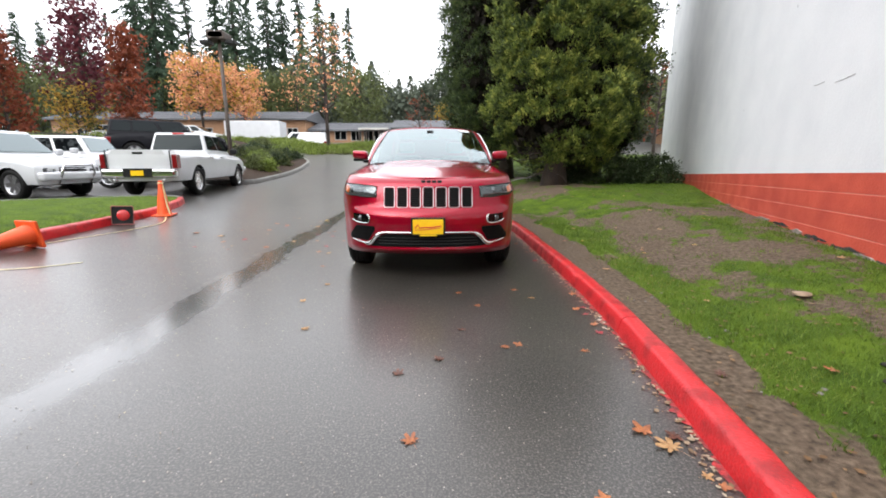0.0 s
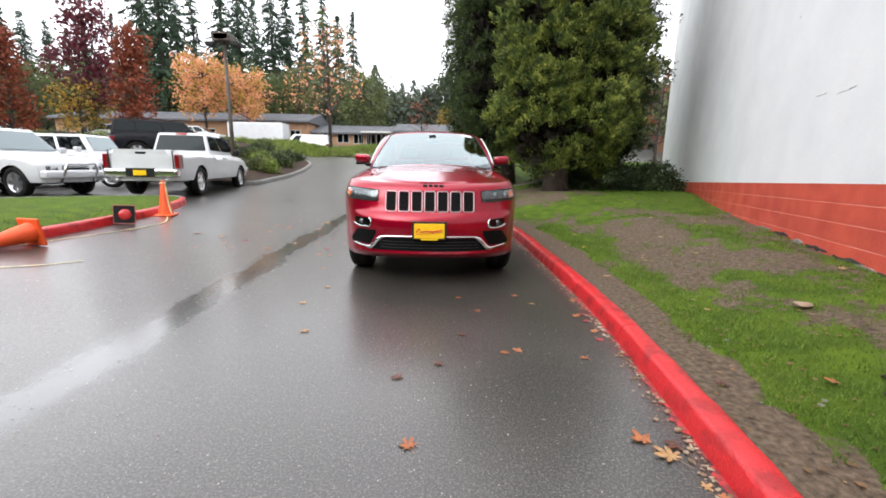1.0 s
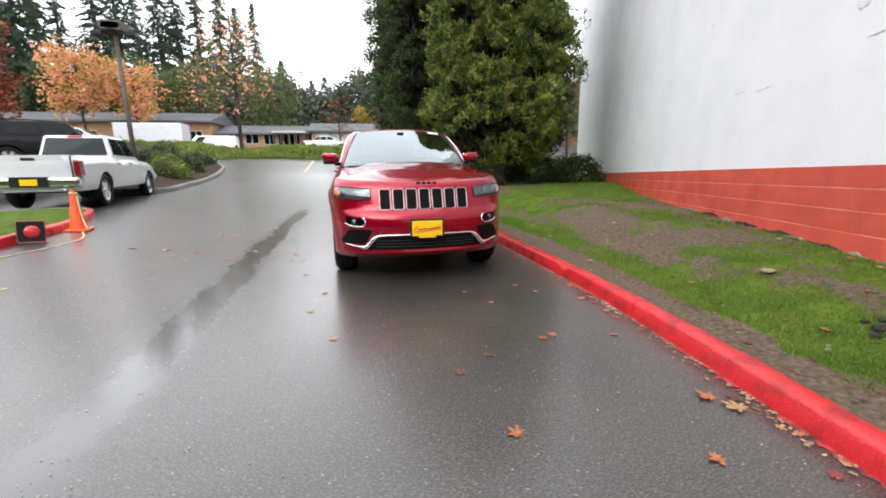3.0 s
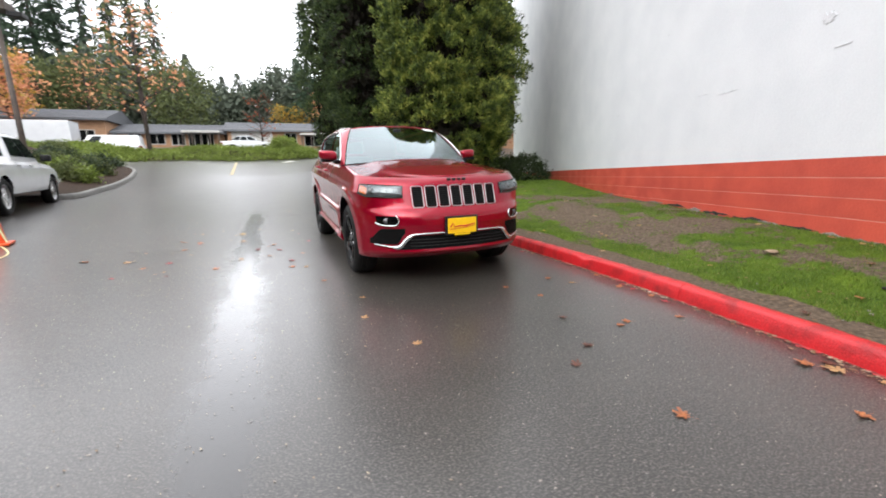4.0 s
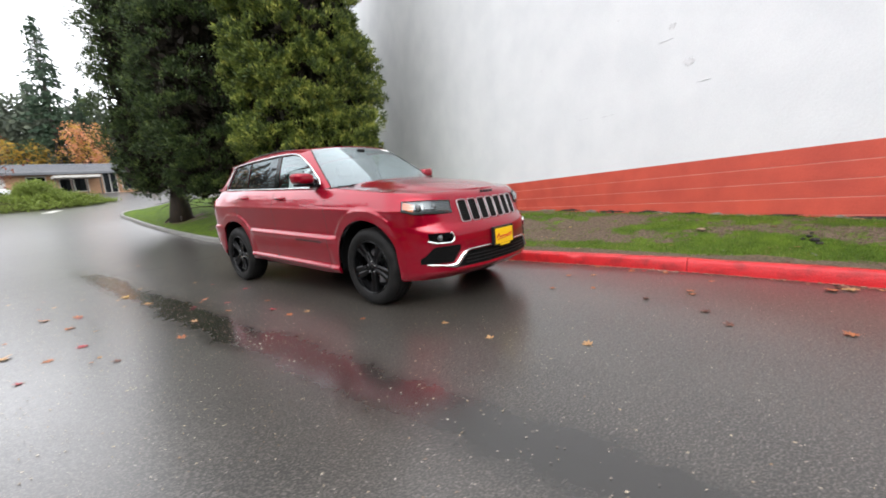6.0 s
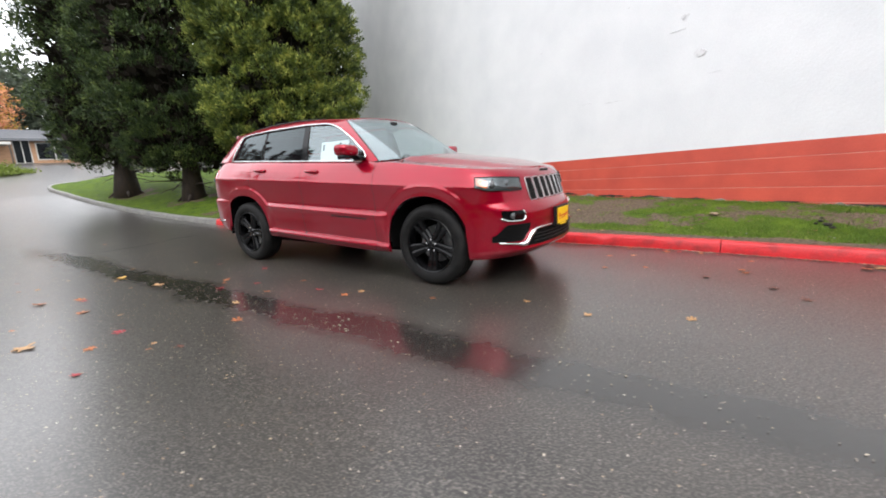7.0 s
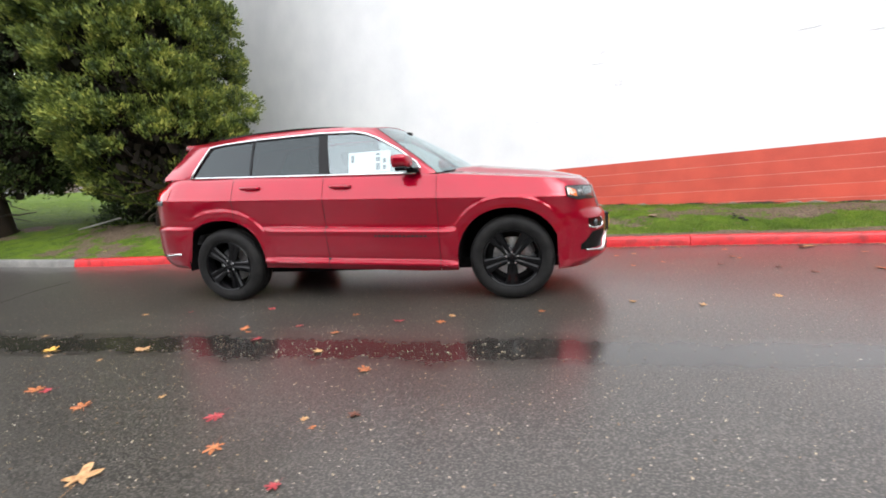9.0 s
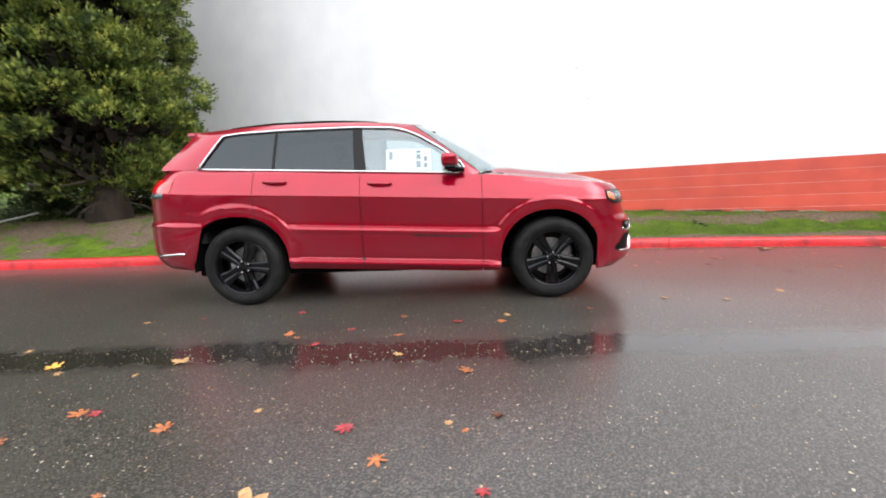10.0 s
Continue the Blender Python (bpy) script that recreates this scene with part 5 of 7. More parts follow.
def cypress(x, y, z0, radius, height, low, seed, clumps, tufts, per, material, label, lumps=0.35, trunk=0.17, squash=(1, 1), shift=(0, 0)):
    """A broad columnar cypress: clumps of scaly sprays on limbs round a trunk."""
    rnd = random.Random(seed)
    rng = np.random.default_rng(seed)
    tree = tagged(empty("cypress_tree", pose(x, y, z0)), label, "tree", group="cypress trees by the wall")
    bm = bmesh.new()
    tube(bm, [(0.04 * math.sin(k), 0.03 * math.cos(2 * k), -0.15 + k * height / 10) for k in range(10)], [trunk * (1.55 if k == 0 else 1) * (1 - 0.085 * k) for k in range(10)], 12)
    for k in range(5):
        a = 2 * math.pi * k / 5 + rnd.random()
        tube(bm, [(0.5 * trunk * math.cos(a), 0.5 * trunk * math.sin(a), 0.35), (1.1 * trunk * math.cos(a), 1.1 * trunk * math.sin(a), 0.08), (2.0 * trunk * math.cos(a), 2.0 * trunk * math.sin(a), -0.12)], [0.07, 0.07, 0.03], 6)
    part("trunk", bm, BARK, tree, "reddish brown trunk", True)
    bm = bmesh.new()
    for k in range(46):
        a = rnd.uniform(0, 2 * math.pi)
        z = low * 0.5 + (height - low) * 0.9 * (k / 46) ** 1.1
        r = radius * rnd.uniform(0.55, 0.85)
        limb(bm, (0, 0, z), (r * math.cos(a), r * math.sin(a), z + rnd.uniform(-0.2, 0.7)), 0.035, 0.010, 5, 0.2, rnd)
    for k in range(7):
        a = rnd.uniform(0, 2 * math.pi)
        r = rnd.uniform(0.6, 1.3)
        limb(bm, (0, 0, rnd.uniform(0.5, 1.0)), (r * math.cos(a), r * math.sin(a), rnd.uniform(0.15, 0.9)), 0.02, 0.006, 5, 0.35, rnd)
    part("branch", bm, BARK, tree)
    # boughs on an uneven column, each a rounded cluster of flat sprays that points up and out
    h = rng.uniform(0, 1, clumps)
    z = low + (height - low) * h
    a = rng.uniform(0, 2 * np.pi, clumps)
    lump = np.array([noise.noise(Vector((math.cos(q) * 1.6, math.sin(q) * 1.6, w * 0.8 + seed))) + 0.6 * noise.noise(Vector((math.cos(q) * 4, math.sin(q) * 4, w * 2.1 + seed))) for q, w in zip(a, z)])
    taper = np.interp(h, [0, 0.05, 0.15, 0.6, 0.85, 1.0], [0.46, 0.74, 1.0, 0.95, 0.7, 0.12])
    depth = np.where(rng.uniform(0, 1, clumps) < 0.66, rng.uniform(0.90, 1.08, clumps), rng.uniform(0.45, 0.88, clumps))
    r = radius * taper * (1 + lumps * lump) * depth
    c = np.stack([r * np.cos(a), r * np.sin(a), z + 0.25 * lump], 1)
    out = np.stack([np.cos(a), np.sin(a), np.full(clumps, 0.55)], 1)
    out /= np.linalg.norm(out, axis=1)[:, None]
    # small tufts over the outer side of each bough
    k = tufts
    c2, o2 = np.repeat(c, k, 0), np.repeat(out, k, 0)
    u = rng.normal(0, 1, c2.shape)
    u /= np.linalg.norm(u, axis=1)[:, None]
    u = np.where((u * o2).sum(1)[:, None] < -0.15, -u, u)
    size = np.repeat(rng.uniform(0.24, 0.52, clumps), k)[:, None]
    wide = np.array([1.0, 1.0, 0.62])
    c2 = c2 + u * wide * size * rng.uniform(0.75, 1.15, (len(c2), 1)) + o2 * 0.05
    v = scales(c2, u, o2, per, 0.048, 0.098, 0.040, seed)
    # brown sprays inside, coloured near-black as the shade between the boughs
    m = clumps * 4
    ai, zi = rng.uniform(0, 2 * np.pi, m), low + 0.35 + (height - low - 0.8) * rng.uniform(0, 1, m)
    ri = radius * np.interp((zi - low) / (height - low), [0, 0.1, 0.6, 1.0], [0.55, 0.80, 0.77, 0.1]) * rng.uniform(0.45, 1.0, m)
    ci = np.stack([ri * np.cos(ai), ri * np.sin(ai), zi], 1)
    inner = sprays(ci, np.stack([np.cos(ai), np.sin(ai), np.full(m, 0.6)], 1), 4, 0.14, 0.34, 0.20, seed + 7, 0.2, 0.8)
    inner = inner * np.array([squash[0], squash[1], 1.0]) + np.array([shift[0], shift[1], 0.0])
    obj("inner_crown", leaf_mesh("inner_crown", inner, INNER_SHADE), tree, "brown inner sprays, coloured near-black to stand for shade")
    v = v * np.array([squash[0], squash[1], 1.0]) + np.array([shift[0], shift[1], 0.0])
    obj("crown", leaf_mesh("crown", v, material), tree, "dense scaly green foliage")
    return tree


def scales(c, u, o, per, spread, length, width, seed):
    """Flat blades that lie over the surface of each bough like scales, tips up and out."""
    rng = np.random.default_rng(seed + 100)
    c, u, o = np.repeat(c, per, 0), np.repeat(u, per, 0), np.repeat(o, per, 0)
    n = len(c)
    p = c + rng.normal(0, spread, (n, 3))
    d = 0.55 * u + 0.45 * o + np.array([0, 0, 0.35]) + rng.normal(0, 0.38, (n, 3))
    d /= np.linalg.norm(d, axis=1)[:, None] + 1e-9
    s = np.cross(d, u + rng.normal(0, 0.45, (n, 3)))
    s /= np.linalg.norm(s, axis=1)[:, None] + 1e-9
    ln = (length * rng.uniform(0.6, 1.35, n))[:, None]
    wd = (width * rng.uniform(0.6, 1.4, n))[:, None]
    return np.stack([p - d * ln * 0.5, p + s * wd * 0.5 + d * ln * 0.12, p + d * ln * 0.5, p - s * wd * 0.5 + d * ln * 0.12], 1).reshape(-1, 3)


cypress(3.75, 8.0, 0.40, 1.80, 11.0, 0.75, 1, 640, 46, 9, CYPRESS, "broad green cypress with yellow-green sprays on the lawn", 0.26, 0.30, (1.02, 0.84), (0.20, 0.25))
# added tree, hidden behind the first cypress; it casts shade on the wall
cypress(6.25, 11.6, 0.45, 1.65, 11.0, 0.8, 4, 700, 20, 5, CYPRESS_DARK, "unseen dark green cypress added to shade the white wall", 0.26, 0.28)
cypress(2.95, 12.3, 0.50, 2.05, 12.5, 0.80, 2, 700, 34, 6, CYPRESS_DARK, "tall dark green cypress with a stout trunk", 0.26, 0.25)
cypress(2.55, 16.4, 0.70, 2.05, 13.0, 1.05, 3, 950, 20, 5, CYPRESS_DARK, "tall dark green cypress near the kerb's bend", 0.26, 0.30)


def bush(name, x, y, z0, rx, ry, h, count, seed, material, label, size=0.09, group="", category="shrub"):
    rng = np.random.default_rng(seed)
    b = tagged(empty(name, pose(x, y, z0)), label, category, group)
    bm = bmesh.new()
    rnd = random.Random(seed)
    for k in range(9):
        a = rnd.uniform(0, 2 * math.pi)
        limb(bm, (0.1 * math.cos(a), 0.1 * math.sin(a), -0.05), (0.7 * rx * math.cos(a), 0.7 * ry * math.sin(a), h * rnd.uniform(0.5, 0.85)), 0.02, 0.006, 5, 0.3, rnd)
    part("stems", bm, BARK, b)
    u = rng.normal(0, 1, (count, 3))
    u /= np.linalg.norm(u, axis=1)[:, None]
    u[:, 2] = np.abs(u[:, 2])
    lump = np.array([noise.noise(Vector(q) * 2.5 + Vector((seed, 0, 0))) for q in u])
    rad = (rng.uniform(0.55, 1.0, count)) ** 0.5 * (1 + 0.35 * lump)
    c = u * rad[:, None] * np.array([rx, ry, h])
    v = sprays(c, u, 8, (size * 0.9, size * 0.9, size * 0.8), size, size * 0.45, seed, 0.2, 0.8)
    obj("foliage", leaf_mesh("foliage", v, material), b)
    return b


bush("bush", 5.6, 8.7, 0.45, 1.4, 0.9, 1.05, 900, 21, SHRUB, "dark evergreen bush against the wall")
bush("bush", 7.0, 8.6, 0.50, 1.0, 0.7, 0.95, 700, 22, SHRUB, "dark evergreen bush against the wall")
bush("bush", 4.3, 9.6, 0.42, 0.9, 0.8, 1.0, 500, 23, SHRUB, "dark evergreen bush behind a cypress")


def fir(seed, height, radius, density, material, bare=0.15, label="tall dark green fir"):
    """A conifer with drooping layers of boughs; gaps show the sky."""
    rnd = random.Random(seed)
    tree = tagged(empty("fir_tree"), label, "tree", "wood behind the houses")
    bm = bmesh.new()
    tube(bm, [(0, 0, -1), (0, 0, height * 0.5), (0, 0, height)], [height * 0.014, height * 0.009, 0.02], 7)
    part("trunk", bm, BARK, tree)
    c, o = [], []
    levels = int(height * density)
    for k in range(levels):
        t = bare + (1 - bare) * (k / levels)
        z = height * t
        r0 = radius * (1 - t) ** 0.75 * rnd.uniform(0.7, 1.15) + 0.15
        for j in range(rnd.randint(4, 7)):
            if rnd.random() < 0.16:
                continue
            a = rnd.uniform(0, 2 * math.pi)
            r = r0 * rnd.uniform(0.55, 1.1)
            m = max(2, int(r / 0.32))
            for q in range(m):
                f = (q + 0.8) / m
                c.append((r * f * math.cos(a), r * f * math.sin(a), z + 0.12 * r * f - 0.42 * r * f * f))
                o.append((math.cos(a) * 0.9, math.sin(a) * 0.9, -0.5))
    v = sprays(c, o, 4, (0.17, 0.17, 0.10), 0.66, 0.23, seed, -0.15, 0.55)
    obj("crown", leaf_mesh("crown", v, material), tree)
    return tree


def broadleaf(seed, height, radius, base, count, material, label, shape="round", size=0.34, material2=None):
    """A deciduous tree: forking limbs and loose leaf clusters with gaps."""
    rnd = random.Random(seed)
    rng = np.random.default_rng(seed)
    tree = tagged(empty("deciduous_tree"), label, "tree", "autumn trees")
    bm = bmesh.new()
    tube(bm, [(0, 0, -0.6), (0.05, 0, base), (0, 0.08, base + (height - base) * 0.5), (0, 0, height * 0.95)], [height * 0.020, height * 0.016, height * 0.009, 0.02], 8)
    tips = []
    for k in range(26):
        z = base * 0.9 + (height - base) * 0.85 * (k / 26)
        a = k * 2.4 + rnd.uniform(-0.4, 0.4)
        t = (z - base) / (height - base)
        r = radius * {"round": math.sin(math.pi * min(1, 0.22 + 0.72 * max(t, 0))) ** 0.7, "cone": (1 - max(t, 0)) ** 0.7 * 0.95 + 0.1}[shape] * rnd.uniform(0.75, 1.1)
        q = (r * math.cos(a), r * math.sin(a), z + r * 0.45)
        limb(bm, (0, 0, z), q, height * 0.006, 0.012, 5, 0.25, rnd)
        tips.append(((0, 0, z), q))
    part("trunk", bm, BARK, tree)
    c, o = [], []
    for k in range(count):
        p, q = tips[rnd.randrange(len(tips))]
        f = rnd.uniform(0.35, 1.08)
        d = Vector(p).lerp(Vector(q), f)
        c.append((d.x + rnd.gauss(0, radius * 0.13), d.y + rnd.gauss(0, radius * 0.13), d.z + rnd.gauss(0, radius * 0.13)))
        o.append((d.x / radius, d.y / radius, 0.2))
    k = count if not material2 else count * 2 // 3
    obj("crown", leaf_mesh("crown", sprays(c[:k], o[:k], 6, size * 0.8, size, size * 0.6, seed, 0.0, 1.0), material), tree)
    if material2:
        obj("crown", leaf_mesh("crown", sprays(c[k:], o[k:], 6, size * 0.8, size, size * 0.6, seed + 1, 0.0, 1.0), material2), tree)
    return tree


firs = [fir(31, 27, 5.4, 2.3, FIR, 0.05), fir(32, 25, 4.6, 2.1, FIR, 0.12), fir(33, 29, 4.0, 1.5, FIR, 0.3, "tall thin fir with gaps between its boughs"), fir(34, 15, 4.4, 2.8, FIR_HAZED, 0.02, "fir with haze painted into its grey-green needles"), fir(35, 14, 3.8, 2.8, FIR, 0.02, "dark green fir in the wood"),
        fir(36, 21.5, 4.4, 1.9, FIR, 0.3, "tall broad fir with gaps between its boughs")]


def plant(kinds, k, x, y, s=1.0, turn=0.0, sink=0.0):
    m = pose(x, y, ground_z(x, y) - sink, 0, 0, turn) @ Matrix.Diagonal((s, s, s, 1))
    src = kinds[k]
    if not src.get("used"):
        src["used"] = 1
        src.matrix_basis = m
        return src
    t = copy_thing(src, pose(0, 0, 0))
    t.matrix_basis = m
    return t


wood_rnd = random.Random(77)
# tall firs behind the lot, set by pixel column and chosen distance to fit the camera's view
for px, d, k, s in ((-60, 70, 0, 0.9), (20, 72, 0, 0.80), (55, 82, 0, 0.85), (95, 84, 0, 0.82), (130, 96, 1, 0.95), (160, 78, 1, 0.85), (210, 88, 2, 0.85), (262, 66, 0, 1.0), (290, 64, 0, 1.02), (318, 72, 1, 1.0), (347, 80, 2, 0.98),
                    (395, 74, 0, 1.0), (425, 70, 0, 1.05), (452, 84, 1, 1.05), (482, 78, 0, 1.0), (508, 82, 1, 1.12), (538, 80, 2, 1.0), (570, 84, 2, 0.98), (596, 88, 1, 1.0), (622, 82, 2, 0.82)):
    plant(firs, k, 0.1 + 0.94 * d * (px - 772) / 737, -5 + d, s, wood_rnd.uniform(0, 360))
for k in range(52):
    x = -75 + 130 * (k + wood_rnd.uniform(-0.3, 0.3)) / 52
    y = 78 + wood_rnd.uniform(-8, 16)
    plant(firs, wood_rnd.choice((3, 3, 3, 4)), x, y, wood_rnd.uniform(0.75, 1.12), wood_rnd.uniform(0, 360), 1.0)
plant(firs, 5, 5.7, 66, 0.97, 40)
plant(firs, 1, 8.6, 66, 0.52, 10)
plant(firs, 0, 20.5, 78, 0.72, 70)
for x, y, k, s in ((38, 60, 0, 0.9), (30, 72, 1, 0.9), (48, 66, 1, 0.9), (24, 62, 4, 1.0), (17, 66, 3, 1.0), (34, 52, 4, 1.1), (-60, 45, 0, 0.9), (-72, 38, 1, 1.0), (-66, 30, 0, 0.8)):
    plant(firs, k, x, y, s, wood_rnd.uniform(0, 360))

leafed = [broadleaf(51, 13.0, 2.7, 2.2, 620, CRIMSON, "dark crimson maple in the car park", "cone"),
          broadleaf(52, 11.0, 1.75, 1.2, 560, RUST, "rust-red columnar tree in the car park", "cone"),
          broadleaf(53, 10.2, 2.9, 3.6, 480, ORANGE, "bright orange maple behind the houses", "round", 0.36, YELLOW),
          broadleaf(54, 11.0, 3.2, 3.2, 210, OLIVE, "half-bare yellow and scarlet sweetgum", "cone", 0.30, ORANGE),
          broadleaf(55, 9.0, 4.2, 1.5, 620, OLIVE, "olive-green tree losing its leaves", "round", 0.38),
          broadleaf(56, 4.5, 2.0, 0.9, 300, YELLOW, "small yellow-green tree losing leaves", "round", 0.26, OLIVE),
          broadleaf(57, 5.5, 1.7, 1.4, 40, RUST, "small almost bare young tree", "round", 0.2)]


def plant_px(k, px, d, s=1.0, turn=0.0):
    return plant(leafed, k, 0.1 + 0.95 * d * (px - 772) / 737, -5 + d, s, turn)


for k, px, d, s in ((1, 18, 30, 0.80), (1, -45, 32, 0.85), (0, 165, 36, 0.98), (1, 240, 34, 0.88), (2, 360, 50, 1.0), (2, 434, 51, 0.86), (3, 579, 37.5, 1.05), (3, 528, 64, 1.0), (5, 140, 34, 1.0),
                    (4, 474, 66, 1.1), (4, 510, 68, 1.0), (4, 640, 66, 1.1), (4, 60, 62, 1.1), (4, 330, 66, 1.0)):
    plant_px(k, px, d, s, wood_rnd.uniform(0, 360))
for k, x, y, s in ((6, -1.6, 40, 1.0), (2, 8.0, 63, 0.8), (5, 2.6, 66, 1.35), (4, 20, 58, 0.9), (4, 28, 50, 1.0), (4, 26, 36, 1.0), (6, 15, 24, 1.3), (4, -32, 62, 1.2), (4, -48, 56, 1.1)):
    plant(leafed, k, x, y, s, wood_rnd.uniform(0, 360))

# unseen firs added behind and beside the way, to darken what the car mirrors
for k in range(26):
    a = radians(146 + 160 * (k + wood_rnd.uniform(-0.3, 0.3)) / 26)
    r = wood_rnd.uniform(34, 50)
    plant(firs, wood_rnd.choice((3, 4)), -4 + r * math.cos(a), -2 + r * math.sin(a), wood_rnd.uniform(0.9, 1.2), wood_rnd.uniform(0, 360))


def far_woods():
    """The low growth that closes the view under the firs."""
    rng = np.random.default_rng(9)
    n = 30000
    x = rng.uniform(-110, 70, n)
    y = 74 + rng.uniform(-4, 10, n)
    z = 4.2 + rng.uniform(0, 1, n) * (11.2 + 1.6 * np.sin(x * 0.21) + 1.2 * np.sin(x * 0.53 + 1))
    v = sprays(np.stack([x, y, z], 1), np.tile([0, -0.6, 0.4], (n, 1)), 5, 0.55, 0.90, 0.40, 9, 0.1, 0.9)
    tagged(obj("far_woods", leaf_mesh("far_woods", v, FIR_HAZED)), "growth at the wood's edge, haze painted into its grey-green", "woods", kind="stuff")
    # more growth added out of view, to block the low sky from the car's reflections
    n = 15000
    a = np.radians(rng.uniform(150, 305, n))
    r = rng.uniform(30, 34, n)
    z = 0.1 + rng.uniform(0, 1, n) * (13.5 + 1.2 * np.sin(a * 23) + 0.9 * np.sin(a * 51))
    c = np.stack([-4 + r * np.cos(a), -2 + r * np.sin(a), z], 1)
    v = sprays(c, np.stack([-np.cos(a), -np.sin(a), np.full(n, 0.4)], 1), 6, 0.50, 0.80, 0.36, 19, 0.1, 0.9)
    tagged(obj("far_woods", leaf_mesh("far_woods", v, FIR)), "unseen dark green growth added to block low sky from reflections", "woods", kind="stuff")


far_woods()
for o in list(scene.objects):
    if o.get("used"):
        del o["used"]

# ---- mound, planter, buildings behind the road ----
def mound():
    """An ivy-covered bank along the far side of the road."""
    edge = dense([(-30, 27.5, 0), (-18, 28.2, 0), (-10, 29.4, 0), (-4, 30.8, 0), (0, 32, 0), (2.2, 33.2, 0), (3.6, 35.0, 0), (3.4, 37, 0), (1.5, 38.2, 0), (-4, 38.4, 0), (-12, 37, 0), (-22, 36, 0), (-30, 35.5, 0)], 0.6)
    c = Vector((-10, 33.6, 0))
    vs, n = [], 9
    for p in edge:
        inner = Vector((max(-26, min(0.5, p.x * 0.92)), 33.6 + 0.03 * p.x, 0))
        for j in range(n):
            t = j / (n - 1)
            q = p.lerp(inner, t)
            vs.append((q.x, q.y, ground_z(q.x, q.y) + 0.02 + (0.26 + 0.36 * smooth_step(-10, -4, q.x)) * smooth_step(0, 0.75, t) + 0.2 * noise.noise(Vector((q.x * 0.5, q.y * 0.5, 0)))))
    me = mesh("ivy_bank", vs, grid_faces(len(edge), n, True), SOIL, True)
    bank = obj("ivy_bank", me)
    tagged(bank, "low earth bank covered in bright green ivy", "bank", kind="structure")
    rng = np.random.default_rng(6)
    v = np.array(vs)
    pick = rng.integers(0, len(v) - 12, 15000)
    c = v[pick] + rng.normal(0, 0.35, (15000, 3)) * np.array([1, 1, 0.15]) + np.array([0, 0, 0.10])
    lv = sprays(c, np.tile([0, -0.5, 0.8], (15000, 1)), 5, (0.16, 0.16, 0.09), 0.14, 0.10, 6, 0.2, 0.7)
    tagged(obj("ivy", leaf_mesh("ivy", lv, IVY)), "bright green ivy leaves over the bank", "ivy", kind="stuff")


mound()
bush("bush", 0.0, 34.3, 2.75, 1.15, 0.9, 0.85, 500, 61, IVY, "round green bush on the bank", 0.14)

PLANTER = [(-15, 21.8), (-12.0, 19.4), (-10.8, 15.8), (-9.6, 12.6), (-8.4, 11.9), (-7.3, 12.3), (-7.2, 14), (-7.1, 16), (-7.3, 19), (-7.9, 22), (-9.2, 24.4), (-12, 25.8), (-18, 26.2)]
kerb_run("kerb", PLANTER, -1, 0.17, 0.16, 3.2, lambda p: CONCRETE, "grey concrete kerb round the planting bed")


def planter():
    line = dense([(x, y, 0) for x, y in PLANTER], 0.5)
    far = Vector((-13.5, 23.2, 0))
    vs, n = [], 10
    for p in line:
        for j in range(n):
            q = p.lerp(far, 0.01 + 0.99 * j / (n - 1))
            vs.append((q.x, q.y, ground_z(p.x, p.y) + 0.14 + 0.45 * smooth_step(0, 5, (q - p).length) + (ground_z(q.x, q.y) - ground_z(p.x, p.y)) * 0.9))
    me = mesh("planting_bed", vs, grid_faces(len(line), n), SOIL, True)
    if me.polygons[3].normal.z < 0:
        me.flip_normals()
    tagged(obj("planting_bed", me), "raised bed of dark bark mulch", "planting bed", kind="structure")
    rnd = random.Random(8)
    for k in range(44):
        i = rnd.randrange(4, len(line) - 8)
        t = rnd.uniform(0.10, 0.6)
        q = line[i].lerp(far, t)
        z = ground_z(line[i].x, line[i].y) + 0.1 + 0.45 * smooth_step(0, 5, (q - line[i]).length) + (ground_z(q.x, q.y) - ground_z(line[i].x, line[i].y)) * 0.9
        bush("bush", q.x, q.y, z, rnd.uniform(0.40, 0.7), rnd.uniform(0.40, 0.7), rnd.uniform(0.4, 0.65), 170, 100 + k, rnd.choice((IVY, OLIVE, SHRUB)), "rounded shrub in the planting bed", 0.13, "shrubs in the planting bed")


planter()
# a clipped hedge between the rows of the car park
hedge_rnd = random.Random(31)
for k in range(8):
    x, y = -24.5 + 1.05 * k, 18.6 + hedge_rnd.uniform(-0.2, 0.2)
    bush("hedge_shrub", x, y, ground_z(x, y), 0.75, 0.6, hedge_rnd.uniform(1.0, 1.2), 260, 200 + k, OLIVE if k % 3 else IVY, "clipped green shrub in the car park's hedge", 0.13, "hedge shrubs")

ROOFING = mat("grey_shingle_roof", (0.115, 0.12, 0.13), (0.08, 0.083, 0.09), 3, 0.8, 0.7, 0.5, 25, stretch=(1, 5, 5), fine=0.2, fscale=30)
BRICK_TAN = mat("tan_siding", (0.36, 0.21, 0.12), (0.28, 0.16, 0.09), 2, 0.85, fine=0.15, fscale=20, stretch=(1, 1, 4))
CREAM = mat("cream_board", (0.44, 0.43, 0.40), (0.37, 0.36, 0.33), 2, 0.7)
RUST_STEEL = mat("weathered_brown_steel", (0.075, 0.055, 0.042), (0.05, 0.037, 0.03), 5, 0.6, 0.7, fine=0.2)
DARK_PANE = glass("far_window_glass", (0.06, 0.07, 0.08), solid=0.7, dark=(0.006, 0.007, 0.008), gloss=0.016)
PALE_PANE = glass("parked_windscreen_glass", (0.30, 0.34, 0.34), solid=0.35, dark=(0.02, 0.022, 0.024), gloss=0.13)
